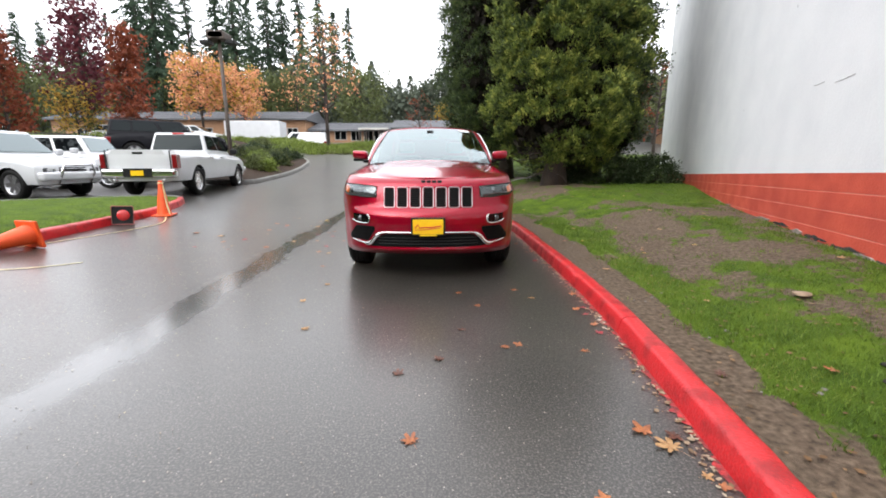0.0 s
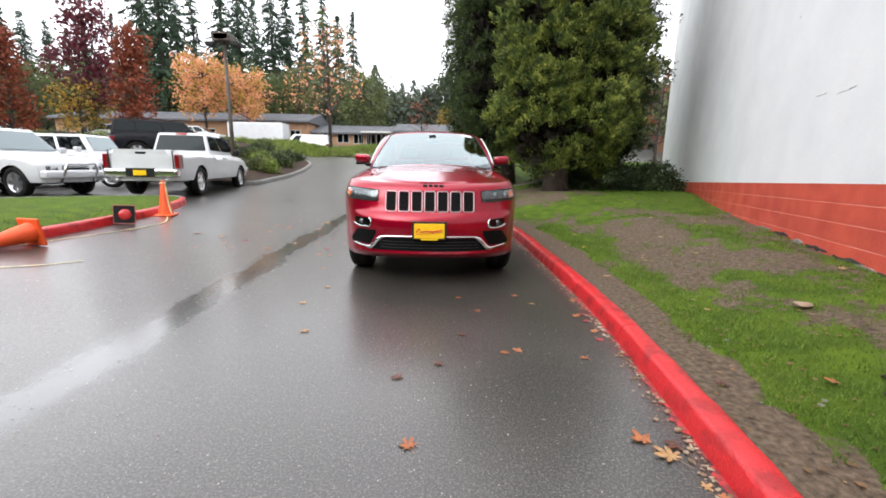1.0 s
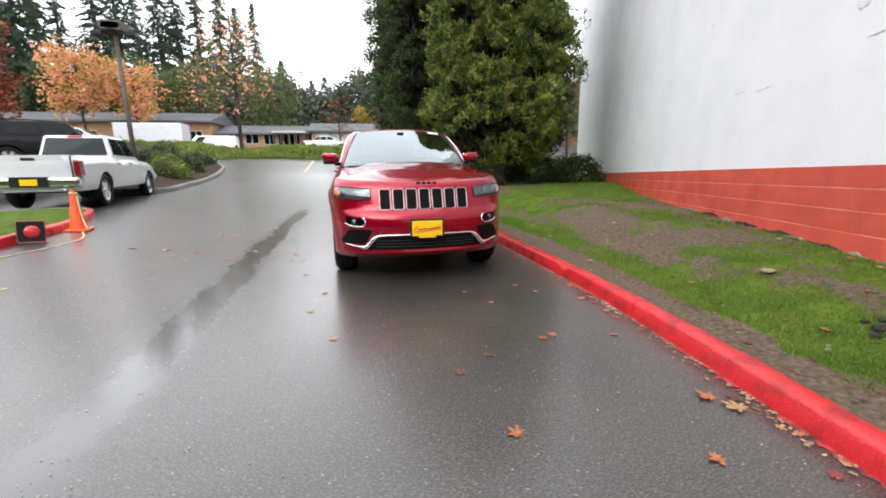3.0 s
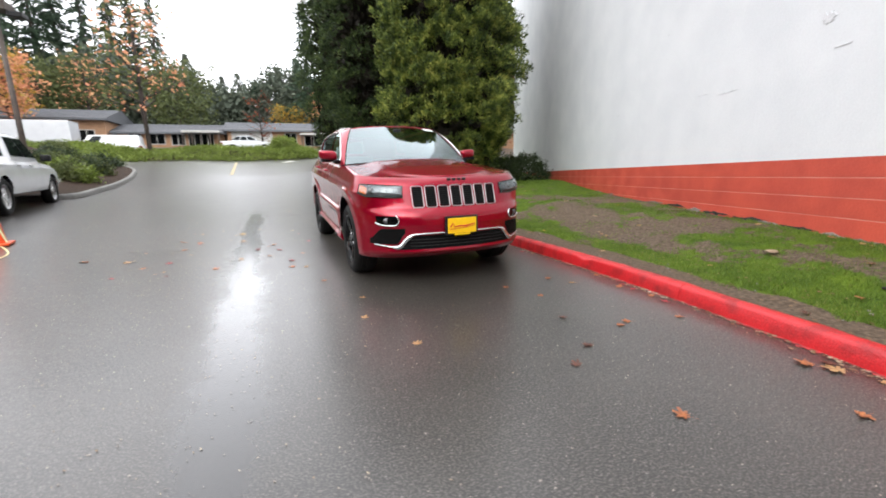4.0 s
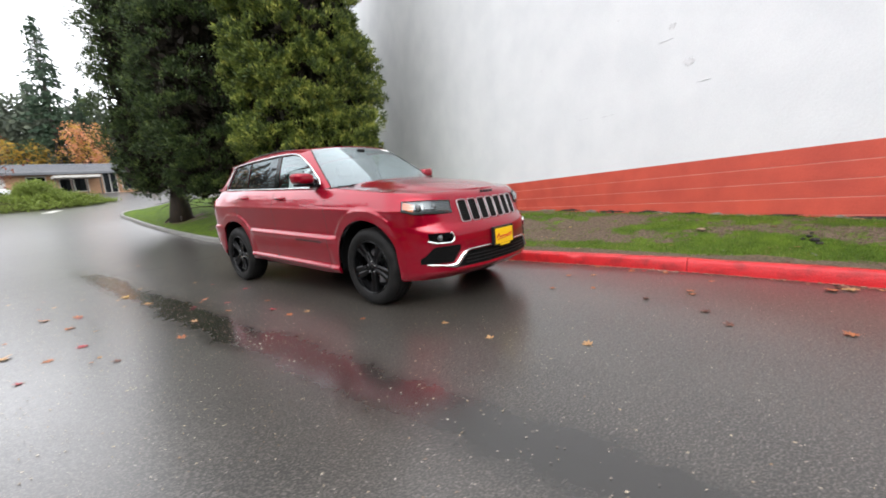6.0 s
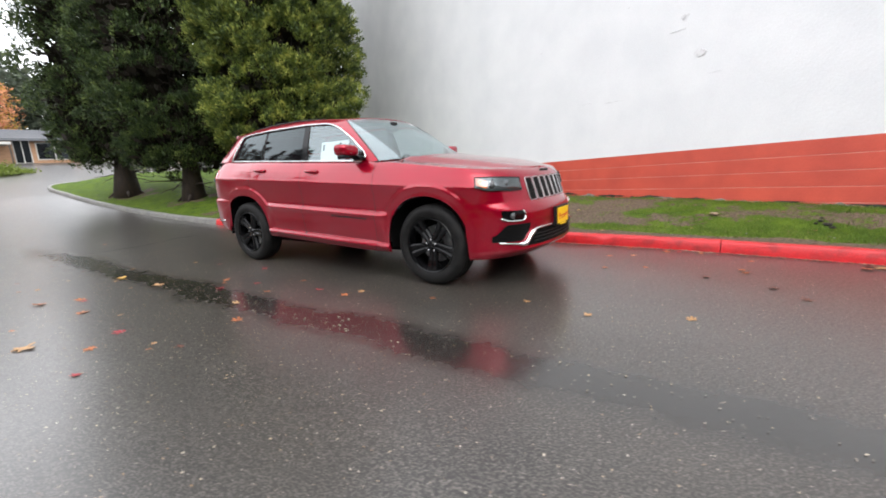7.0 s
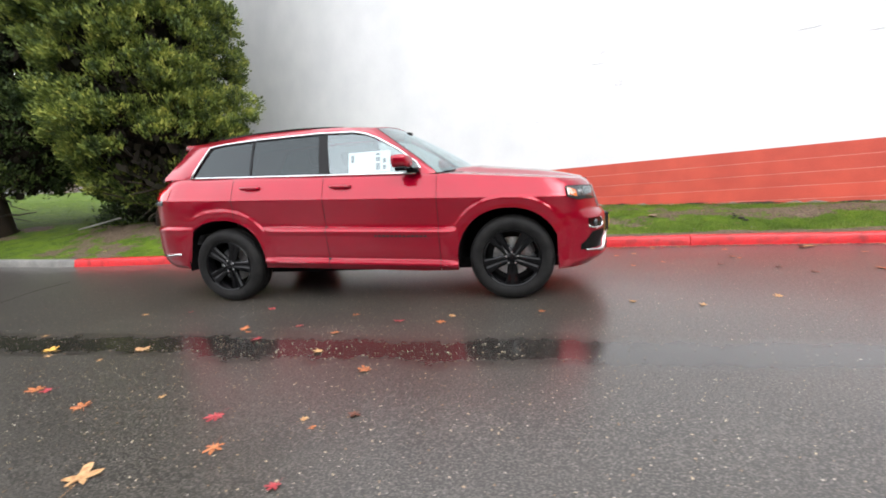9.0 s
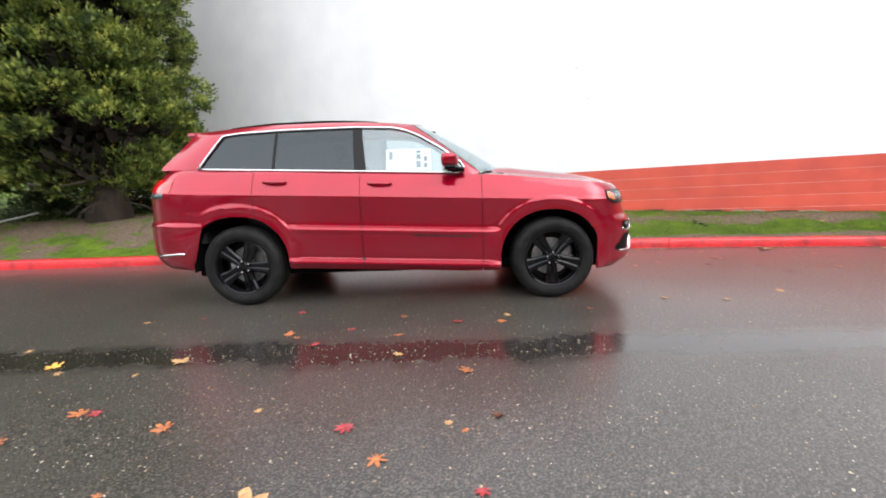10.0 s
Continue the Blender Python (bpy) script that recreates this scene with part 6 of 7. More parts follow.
WHITE_COAT = mat("white_car_paint", (0.58, 0.59, 0.60), (0.54, 0.55, 0.565), 2, 0.25, coat=0.6)
BLACK_COAT = mat("dark_car_paint", (0.010, 0.010, 0.013), (0.008, 0.008, 0.010), 2, 0.25, spec=0.12)
SILVER_COAT = mat("silver_car_paint", (0.42, 0.43, 0.45), (0.38, 0.39, 0.41), 2, 0.25, metal=0.5, coat=0.8)


def low_house(x0, x1, y0, y1, base, eave, ridge, doors, label, hip=False, wall_mat=None):
    """A long single-storey building with a shingle roof, a front of windows and doors."""
    h = tagged(empty("low_building", pose(0, 0, 0)), label, "building")
    bm = bmesh.new()
    box(bm, x0, x1, y0, y1, base - 1.5, eave)
    part("wall", bm, wall_mat or BRICK_TAN, h, "tan boarded walls")
    bm = bmesh.new()
    o, ym = 0.7, (y0 + y1) / 2
    a, b = (x0 - 0.4, x1 + 0.4) if not hip else (x0 - 0.6, x1 + 0.6)
    ra, rb = (a, b) if not hip else (a + 3.5, b - 3.5)
    p = [bm.verts.new(q) for q in ((a, y0 - o, eave - 0.1), (b, y0 - o, eave - 0.1), (b, y1 + o, eave - 0.1), (a, y1 + o, eave - 0.1), (ra, ym, ridge), (rb, ym, ridge),
                                   (a, y0 - o, eave - 0.32), (b, y0 - o, eave - 0.32), (b, y1 + o, eave - 0.32), (a, y1 + o, eave - 0.32))]
    for f in ((0, 1, 5, 4), (2, 3, 4, 5), (1, 2, 5), (3, 0, 4), (6, 7, 1, 0), (7, 8, 2, 1), (8, 9, 3, 2), (9, 6, 0, 3), (9, 8, 7, 6)):
        bm.faces.new([p[i] for i in f])
    roof_ob = part("roof", bm, ROOFING, h, "grey shingle roof")
    rows = max(3, int((ridge - eave) / 0.12))
    bm = bmesh.new()
    for k in range(1, rows):
        t = k / rows
        box(bm, a + (ra - a) * t, b + (rb - b) * t, y0 - o + (ym - y0 + o) * t - 0.04, y0 - o + (ym - y0 + o) * t + 0.03, eave - 0.1 + (ridge - eave + 0.1) * t - 0.03, eave - 0.1 + (ridge - eave + 0.1) * t + 0.025)
    sh = part("shingle_course", bm, ROOFING, roof_ob)
    tagged(sh, kind="stuff")
    for x, w, z0, z1, kind in doors:
        g = empty("window" if kind == "window" else "door" if kind == "door" else "garage_door")
        g.parent = h
        bm = bmesh.new()
        box(bm, x - w / 2 - 0.08, x + w / 2 + 0.08, y0 - 0.07, y0 - 0.004, z0 - 0.08, z1 + 0.08)
        part("frame", bm, CREAM, g)
        bm = bmesh.new()
        box(bm, x - w / 2, x + w / 2, y0 - 0.085, y0 - 0.074, z0, z1)
        part("pane", bm, DARK_PANE if kind != "garage" else CREAM, g)
        if kind != "garage":
            bm = bmesh.new()
            box(bm, x - 0.04, x + 0.04, y0 - 0.10, y0 - 0.087, z0, z1)
            part("mullion", bm, CREAM, g)
    return h


low_house(-48, -16.4, 50, 60, 3.4, 6.5, 7.75, [(-44, 1.6, 4.0, 5.2, "window"), (-40, 1.6, 4.0, 5.2, "window"), (-36, 1.0, 3.4, 5.4, "door"), (-33, 1.8, 4.0, 5.2, "window"), (-29, 1.8, 4.0, 5.2, "window"), (-25, 1.0, 3.4, 5.4, "door"), (-18, 1.2, 4.0, 5.2, "window")],
          "long tan single-storey building with a grey shingle roof")
low_house(-15.8, -5.6, 51, 60, 3.3, 5.25, 6.35, [(-14.2, 1.0, 3.3, 5.0, "door"), (-12.2, 1.4, 3.9, 4.9, "window"), (-10.2, 1.2, 3.8, 4.9, "window"), (-8.6, 1.1, 3.3, 5.0, "door"), (-7.3, 1.1, 3.3, 5.0, "door")], "low tan building with a white-roofed porch")
low_house(-5.2, 22, 50, 60, 3.3, 5.5, 6.65, [(-2.6, 4.2, 3.3, 5.1, "garage"), (1.6, 1.2, 3.9, 5.0, "window"), (4.2, 2.0, 3.6, 5.0, "window"), (7.0, 1.0, 3.3, 5.2, "door"), (9.2, 2.4, 3.6, 5.0, "window"), (13, 4.0, 3.3, 5.1, "garage"), (18, 1.6, 3.9, 5.0, "window")],
          "long tan building with garage doors and a grey roof")


def porch(x0, x1, y, z0, z1, posts, label):
    p = tagged(empty("porch"), label, "porch")
    bm = bmesh.new()
    box(bm, x0, x1, y, y + 1.9, z1, z1 + 0.22, 0.02, 1)
    part("canopy", bm, CREAM, p, "white canopy")
    for k in range(posts):
        x = x0 + 0.1 + (x1 - x0 - 0.2) * k / (posts - 1)
        bm = bmesh.new()
        box(bm, x - 0.05, x + 0.05, y + 0.08, y + 0.18, z0 - 0.3, z1)
        part("post", bm, RUST_STEEL, p, "dark slim post")


porch(-9.6, -5.9, 49.0, 3.2, 5.0, 5, "white canopy on slim dark posts before a building")
porch(2.6, 6.0, 48.0, 3.1, 4.75, 4, "white canopy on slim dark posts before a building")

# brick building beyond the bend, seen under the cypress boughs
low_house(30, 44, 44, 54, 3.0, 5.6, 7.2, [(32, 1.6, 3.8, 5.0, "window"), (35.5, 2.0, 3.4, 5.2, "window"), (39, 1.2, 3.2, 5.2, "door")], "brick building with a hipped grey roof", True)

# ---- street lamp ----


def street_lamp(x, y, top):
    z0 = ground_z(x, y) + 0.5
    lamp = tagged(empty("street_lamp", pose(x, y, z0)), "brown steel car park lamp with two box heads", "street lamp")
    bm = bmesh.new()
    tube(bm, [(0, 0, -0.8), (0, 0, 2), (0, 0, top - z0)], [0.10, 0.085, 0.065], 10)
    part("pole", bm, RUST_STEEL, lamp, smooth=True)
    for s in (-1, 1):
        bm = bmesh.new()
        tube(bm, [(0, 0, top - z0 - 0.12), (s * 0.35, 0, top - z0 - 0.05)], 0.035, 6)
        part("arm", bm, RUST_STEEL, lamp)
        head = empty("lamp_head")
        head.parent = lamp
        bm = bmesh.new()
        box(bm, s * 0.55 - 0.36, s * 0.55 + 0.36, -0.34, 0.34, top - z0 - 0.16, top - z0 + 0.14, 0.03, 1)
        part("housing", bm, RUST_STEEL, head, at=pose(0, 0, 0, 0, -6 * s, 0))
        bm = bmesh.new()
        box(bm, s * 0.55 - 0.20, s * 0.55 + 0.20, -0.24, 0.24, top - z0 - 0.32, top - z0 - 0.165, 0.02, 1)
        part("lens", bm, TRIM_BLACK, head)


street_lamp(-9.25, 14.6, 6.45)

# ---- parked vehicles ----
TAIL_DARK = mat("dark_red_lamp_plastic", (0.22, 0.008, 0.010), (0.13, 0.006, 0.007), 40, 0.15, coat=0.6)
TYRE_ME, RIM_ME, SPOKE_ME = {}, {}, {}


def simple_wheel(parent, x, y, z, r, w, side, rim_mat):
    key = (round(r, 3), round(w, 3))
    wl_ob = empty("wheel", pose(x, y, z) @ Matrix.Diagonal((side, 1, 1, 1)))
    wl_ob.parent = parent
    if key not in TYRE_ME:
        def lathe_me(name, prof, n=28):
            vs = [(px, pr * math.cos(2 * math.pi * i / n), pr * math.sin(2 * math.pi * i / n)) for i in range(n) for px, pr in prof]
            return mesh(name, vs, grid_faces(n, len(prof), True), None, True)
        h = w / 2
        TYRE_ME[key] = lathe_me("tyre", [(h * 0.8, r * 0.66), (h, r * 0.74), (h, r * 0.9), (h * 0.7, r), (-h * 0.7, r), (-h, r * 0.9), (-h, r * 0.6)])
        RIM_ME[key] = lathe_me("rim", [(h * 0.8, r * 0.67), (h * 0.72, r * 0.62), (-h * 0.1, r * 0.58), (-h * 0.1, 0.01)])
        bm = bmesh.new()
        for k in range(6):
            a = 2 * math.pi * k / 6
            ca, sa = math.cos(a), math.sin(a)
            vv = [bm.verts.new((h * 0.62, q * ca - t * sa, q * sa + t * ca)) for q, t in ((r * 0.08, -0.04), (r * 0.63, -0.055), (r * 0.63, 0.055), (r * 0.08, 0.04))]
            vb = [bm.verts.new((h * 0.3, v.co.y, v.co.z)) for v in vv]
            bm.faces.new(vv)
            for i in range(4):
                bm.faces.new((vv[i], vv[(i + 1) % 4], vb[(i + 1) % 4], vb[i]))
        cyl(bm, (h * 0.3, 0, 0), (h * 0.68, 0, 0), r * 0.16, n=12)
        me = bpy.data.meshes.new("spokes")
        bm.to_mesh(me)
        bm.free()
        SPOKE_ME[key] = me
    for nm, src, mt in (("tyre", TYRE_ME[key], RUBBER), ("rim", RIM_ME[key], STEEL if rim_mat in (CHROME, STEEL) else TRIM_BLACK), ("spokes", SPOKE_ME[key], rim_mat)):
        if not src.materials:
            src.materials.append(mt)
        o = obj(nm, src, wl_ob)
        o.material_slots[0].link = "OBJECT"
        o.material_slots[0].material = mt


def vehicle(name, label, m, paint, L, W, tops, cab, wb, front_axle, r, low=0.32, rails=False, pickup=False, tail=True, clad=False, rim_mat=None, category="car", splits=()):
    """A parked vehicle; its front points along +y of its own frame. tops: (y, z) of the lower body's upper edge from rear to front; cab: y and z of the greenhouse's four corners."""
    car = tagged(empty(name, m), label, category)
    hw = W / 2
    axles = (front_axle, front_axle - wb)
    ra = r + 0.055

    def bottom(y):
        z = low
        for a in axles:
            if abs(y - a) < ra:
                z = max(z, r + math.sqrt(ra * ra - (y - a) ** 2))
        return z

    ys = sorted(set([round(-L / 2 + L * k / 40, 4) for k in range(41)] + [a + ra * math.cos(math.pi * k / 14) for a in axles for k in range(15)] + [a + s * (ra + 0.003) for a in axles for s in (-1, 1)]))
    ys = [y for y in ys if -L / 2 <= y <= L / 2]
    vs, rows = [], 11
    for y in ys:
        t = abs(y) / (L / 2)
        plan = (1 - t ** 9) ** (1 / 3.2) if t < 1 else 0.0
        plan = 0.72 + 0.28 * plan
        top = lerp_table(tops, y)
        zb = bottom(y)
        for j in range(rows):
            v = j / (rows - 1)
            z = zb + (top - zb) * v
            f = (z - low) / max(0.2, top - low)
            w = hw * plan * (0.955 + 0.055 * math.sin(math.pi * min(1, max(0, f)) ** 0.8)) * (1 - 0.10 * smooth_step(0.80, 1.0, f))
            vs.append((w, y, z))
    n = len(ys)
    full = vs + [(-x, y, z) for x, y, z in vs]
    fs = grid_faces(n, rows) + [tuple(n * rows + i for i in reversed(f)) for f in grid_faces(n, rows)]
    for i in range(n - 1):
        a, b = i * rows + rows - 1, (i + 1) * rows + rows - 1
        fs.append((a, b, n * rows + b, n * rows + a))
    for i in (0, n - 1):
        for j in range(rows - 1):
            q = (i * rows + j, i * rows + j + 1, n * rows + i * rows + j + 1, n * rows + i * rows + j)
            fs.append(q)
    me = mesh("body", full, fs, paint, True)
    bm = bmesh.new()
    bm.from_mesh(me)
    bmesh.ops.remove_doubles(bm, verts=bm.verts, dist=0.001)
    bmesh.ops.recalc_face_normals(bm, faces=bm.faces)
    bm.to_mesh(me)
    bm.free()
    me.polygons.foreach_set("use_smooth", [True] * len(me.polygons))
    me.set_sharp_from_angle(angle=radians(38))
    obj("body", me, car)
    bm = bmesh.new()
    box(bm, -hw * 0.82, hw * 0.82, -L / 2 + 0.2, L / 2 - 0.2, low - 0.04, low + 0.25)
    part("underbody", bm, TRIM_BLACK, car)
    for a in axles:
        for s in (-1, 1):
            arc = [(a + ra * 0.99 * math.cos(math.pi * k / 16), r + ra * 0.99 * math.sin(math.pi * k / 16)) for k in range(17)]
            vs = [(x, y, z) for y, z in arc for x in (s * hw * 0.5, s * hw * 0.93)]
            obj("wheel_well", mesh("wheel_well", vs, grid_faces(17, 2) + [tuple(range(0, 34, 2))], TRIM_BLACK, True), car)
            simple_wheel(car, s * (hw - 0.135), a, r, r, 0.24, s, rim_mat or STEEL)
    # greenhouse: rear base, rear top, front top, front base
    (y0, z0), (y1, z1), (y2, z2), (y3, z3) = cab
    wb0, wt = hw * 0.88, hw * 0.72
    bm = bmesh.new()
    c = [bm.verts.new(p) for s in (-1, 1) for p in ((s * wb0, y0, z0 - 0.05), (s * wt, y1, z1), (s * wt, y2, z2), (s * wb0, y3, z3 - 0.05))]
    for f in ((0, 1, 2, 3), (7, 6, 5, 4), (0, 4, 5, 1), (1, 5, 6, 2), (2, 6, 7, 3), (0, 3, 7, 4)):
        bm.faces.new([c[i] for i in f])
    bmesh.ops.recalc_face_normals(bm, faces=bm.faces)
    bmesh.ops.bevel(bm, geom=[e for e in bm.edges if max(v.co.z for v in e.verts) > z0 + 0.1], offset=0.07, segments=3, profile=0.6, affect="EDGES")
    part("cabin", bm, paint, car, smooth=True).data.set_sharp_from_angle(angle=radians(50))

    def quad(nm, corners, mt, lb=""):
        ctr = sum((Vector(q) for q in corners), Vector()) / 4
        nrm = (Vector(corners[1]) - Vector(corners[0])).cross(Vector(corners[3]) - Vector(corners[0])).normalized()
        outw = Vector((ctr.x, ctr.y - (y0 + y3) / 2, ctr.z - (z0 + z1) / 2 * 0.97))
        if nrm.dot(outw) < 0:
            nrm = -nrm
        bm = bmesh.new()
        a = [bm.verts.new(Vector(q) + nrm * 0.010) for q in corners]
        b = [bm.verts.new(Vector(q) - nrm * 0.010) for q in corners]
        bm.faces.new(a)
        for i in range(4):
            bm.faces.new((a[i], a[(i + 1) % 4], b[(i + 1) % 4], b[i]))
        bmesh.ops.recalc_face_normals(bm, faces=bm.faces)
        part(nm, bm, mt, car, lb)

    def side_pt(s, u, v):
        ya, yb = y0 + (y1 - y0) * v, y3 + (y2 - y3) * v
        za, zb = z0 + (z1 - z0) * v, z3 + (z2 - z3) * v
        return (s * (wb0 + (wt - wb0) * v), ya + (yb - ya) * u, za + (zb - za) * u)

    splits = splits or (((0.06, 0.48), (0.53, 0.93)) if pickup or L < 4.4 else ((0.05, 0.27), (0.30, 0.60), (0.64, 0.94)))
    for s in (-1, 1):
        for ua, ub in splits:
            quad("side_window", (side_pt(s, ua, 0.16), side_pt(s, ub, 0.16), side_pt(s, ub, 0.86), side_pt(s, ua, 0.86)), DARK_PANE)
    for ya, yb, za, zb, nm in ((y3, y2, z3, z2, "windscreen"), (y0, y1, z0, z1, "rear_window")):
        if nm == "rear_window" and not tail:
            continue
        q = []
        for v in (0.14, 0.88):
            w = (wb0 + (wt - wb0) * v) * 0.88
            q.append(((-w, ya + (yb - ya) * v, za + (zb - za) * v), (w, ya + (yb - ya) * v, za + (zb - za) * v)))
        quad(nm, (q[0][0], q[0][1], q[1][1], q[1][0]), PALE_PANE if nm == "windscreen" else DARK_PANE)
    f_top, r_top = lerp_table(tops, L / 2 - 0.05), lerp_table(tops, -L / 2 + 0.05)
    for s in (-1, 1):
        bm = bmesh.new()
        box(bm, s * hw * 0.62 - 0.16, s * hw * 0.62 + 0.16, L / 2 - 0.16, L / 2 - 0.0, f_top - 0.30, f_top - 0.10, 0.03)
        part("headlight", bm, LAMP_GREY, car, "clear headlight")
        bm = bmesh.new()
        box(bm, s * hw * 0.895 - 0.06, s * hw * 0.895 + 0.06, -L / 2 - 0.006, -L / 2 + 0.25, r_top - 0.50, r_top - 0.12, 0.02)
        part("tail_light", bm, TAIL_DARK, car, "red tail light")
        bm = bmesh.new()
        box(bm, s * (hw + 0.11) - 0.11, s * (hw + 0.11) + 0.11, y3 - 0.45, y3 - 0.28, z3 + 0.02, z3 + 0.20, 0.04)
        part("wing_mirror", bm, TRIM_BLACK if pickup else paint, car)
        for yy in ([y3 - 1.1, y3 - 2.0] if not pickup else [y3 - 1.2, y3 - 2.1]):
            bm = bmesh.new()
            box(bm, s * hw * 0.985 - 0.02, s * hw * 0.985 + 0.02, yy - 0.1, yy + 0.1, z0 - 0.16, z0 - 0.12, 0.01, 1)
            part("door_handle", bm, paint, car)
    bm = bmesh.new()
    box(bm, -hw * 0.40, hw * 0.40, L / 2 - 0.10, L / 2 + 0.012, f_top - 0.34, f_top - 0.08, 0.02, 1)
    part("grille", bm, MESH_BLACK, car)
    for k in range(3):
        bm = bmesh.new()
        box(bm, -hw * 0.40, hw * 0.40, L / 2, L / 2 + 0.022, f_top - 0.31 + 0.08 * k, f_top - 0.285 + 0.08 * k, 0.005, 1)
        part("grille_bar", bm, CHROME, car)
    for yy, s, nm in ((L / 2, 1, "front_bumper"), (-L / 2, -1, "rear_bumper")):
        bm = bmesh.new()
        box(bm, -hw * 0.93, hw * 0.93, yy - 0.12 if s > 0 else yy - 0.13, yy + 0.13 if s > 0 else yy + 0.12, low + 0.10, low + 0.33, 0.075, 4)
        part(nm, bm, CHROME if pickup else paint, car, "chrome bumper" if pickup else "")
    bm = bmesh.new()
    box(bm, -0.16, 0.16, -L / 2 - 0.150, -L / 2 - 0.131, low + 0.15, low + 0.29)
    part("number_plate", bm, PLATE_YELLOW, car, "plain yellow plate")
    if pickup:
        yt = y0 - 0.12
        bm = bmesh.new()
        box(bm, -hw * 0.80, hw * 0.80, -L / 2 + 0.12, yt, r_top - 0.02, r_top + 0.006)
        part("load_bed", bm, TRIM_BLACK, car, "dark load bed")
        bm = bmesh.new()
        box(bm, -0.13, 0.13, -L / 2 - 0.018, -L / 2 + 0.02, r_top - 0.12, r_top - 0.06, 0.01, 1)
        part("tailgate_handle", bm, TRIM_BLACK, car)
        bm = bmesh.new()
        box(bm, -0.36, 0.36, -L / 2 - 0.138, -L / 2 - 0.05, low + 0.12, low + 0.345, 0.01, 1)
        part("bumper_step", bm, TRIM_BLACK, car, "black step in the bumper's middle")
        bm = bmesh.new()
        box(bm, -0.17, 0.17, y1 - 0.035, y1 + 0.03, z1 - 0.055, z1 - 0.012, 0.008, 1)
        part("stop_lamp", bm, TAIL_RED, car, "red stop lamp over the rear glass")
        for s in (-1, 1):
            bm = bmesh.new()
            cyl(bm, (s * 0.62, -L / 2 - 0.10, low + 0.02), (s * 0.62, -L / 2 + 0.5, low + 0.02), 0.045, n=14)
            part("exhaust_tip", bm, STEEL, car, "bright exhaust tip", True)
            bm = bmesh.new()
            box(bm, s * hw * 0.80 - 0.012, s * hw * 0.80 + 0.012, -L / 2 - 0.010, -L / 2 + 0.02, r_top - 0.56, r_top - 0.02)
            part("tailgate_seam", bm, TRIM_BLACK, car)
    if rails:
        for s in (-1, 1):
            bm = bmesh.new()
            tube(bm, [(s * wt * 0.92, y1 + 0.15, z1 + 0.03), (s * wt * 0.92, (y1 + y2) / 2, z1 + 0.07), (s * wt * 0.92, y2 - 0.25, z2 + 0.03)], 0.02, 6)
            part("roof_rail", bm, TRIM_BLACK, car)
    return car


def parked(x, y, yaw, dz=0.0):
    return pose(x, y, ground_z(x, y) + dz, 0, 0, yaw)


vehicle("pickup_truck", "white crew cab pickup with a chrome rear bumper", parked(-8.3, 9.5, 7.0, 0.0), WHITE_COAT, 5.85, 2.00, [(-2.93, 1.30), (-0.6, 1.30), (-0.4, 1.24), (1.15, 1.24), (1.5, 1.20), (2.6, 1.13), (2.85, 1.02), (2.93, 0.95)],
        [(-0.62, 1.26), (-0.42, 1.90), (0.75, 1.90), (1.55, 1.22)], 3.57, 1.92, 0.42, 0.46, pickup=True, category="truck", rim_mat=CHROME)
bullbar = vehicle("suv", "white sport utility vehicle with a tubular bull bar", parked(-12.6, 7.6, -100), WHITE_COAT, 4.85, 1.96, [(-2.42, 1.10), (-1.8, 1.22), (0.9, 1.20), (1.1, 1.18), (2.1, 1.10), (2.35, 0.98), (2.42, 0.88)], [(-2.25, 1.2), (-1.75, 1.88), (0.2, 1.88), (1.05, 1.18)], 2.88, 1.55, 0.40, 0.40)
bm = bmesh.new()
tube(bm, [(-0.45, 2.42, 0.42), (-0.45, 2.60, 0.70), (-0.40, 2.62, 0.92), (0.40, 2.62, 0.92), (0.45, 2.60, 0.70), (0.45, 2.42, 0.42)], 0.04, 8)
part("bull_bar", bm, CHROME, bullbar, "chrome bull bar", True)
for side in (-1, 1):
    bm = bmesh.new()
    box(bm, side * 0.965 - 0.02, side * 0.965 + 0.02, 0.62, 0.78, 0.80, 1.06, 0.01, 1)
    part("side_vent", bm, TRIM_BLACK, bullbar, "black side vent")
vehicle("suv", "white boxy off-road vehicle", parked(-12.9, 10.9, -86), WHITE_COAT, 4.5, 1.88, [(-2.25, 1.12), (-1.6, 1.2), (1.0, 1.2), (2.0, 1.15), (2.25, 1.0)], [(-2.15, 1.2), (-2.0, 1.84), (0.45, 1.84), (0.85, 1.2)], 2.7, 1.35, 0.40, 0.40, rails=True)
vehicle("suv", "black boxy off-road vehicle", parked(-12.3, 15.2, -60), BLACK_COAT, 4.6, 1.9, [(-2.3, 1.15), (-1.6, 1.22), (1.0, 1.22), (2.0, 1.16), (2.3, 1.0)], [(-2.2, 1.2), (-2.05, 1.78), (0.5, 1.78), (1.0, 1.22)], 2.7, 1.4, 0.42, 0.44, rails=True)
for x, y, yaw, pt, lb in ((-16, 22, -80, SILVER_COAT, "silver estate car"), (-24, 18, -80, SILVER_COAT, "grey estate car"), (-25, 30, -85, WHITE_COAT, "white estate car"), (-19.5, 31, -85, WHITE_COAT, "white estate car"), (-30, 25, -85, WHITE_COAT, "white estate car"), (-18.5, 12.5, -86, BLACK_COAT, "dark estate car")):
    vehicle("car", lb + " parked in the lot", parked(x, y, yaw, 0.0), pt, 4.5, 1.82, [(-2.25, 0.95), (-1.5, 1.0), (0.8, 0.98), (1.9, 0.86), (2.25, 0.70)], [(-1.9, 1.0), (-1.3, 1.52), (0.0, 1.52), (0.95, 0.98)], 2.65, 1.35, 0.33, 0.26)
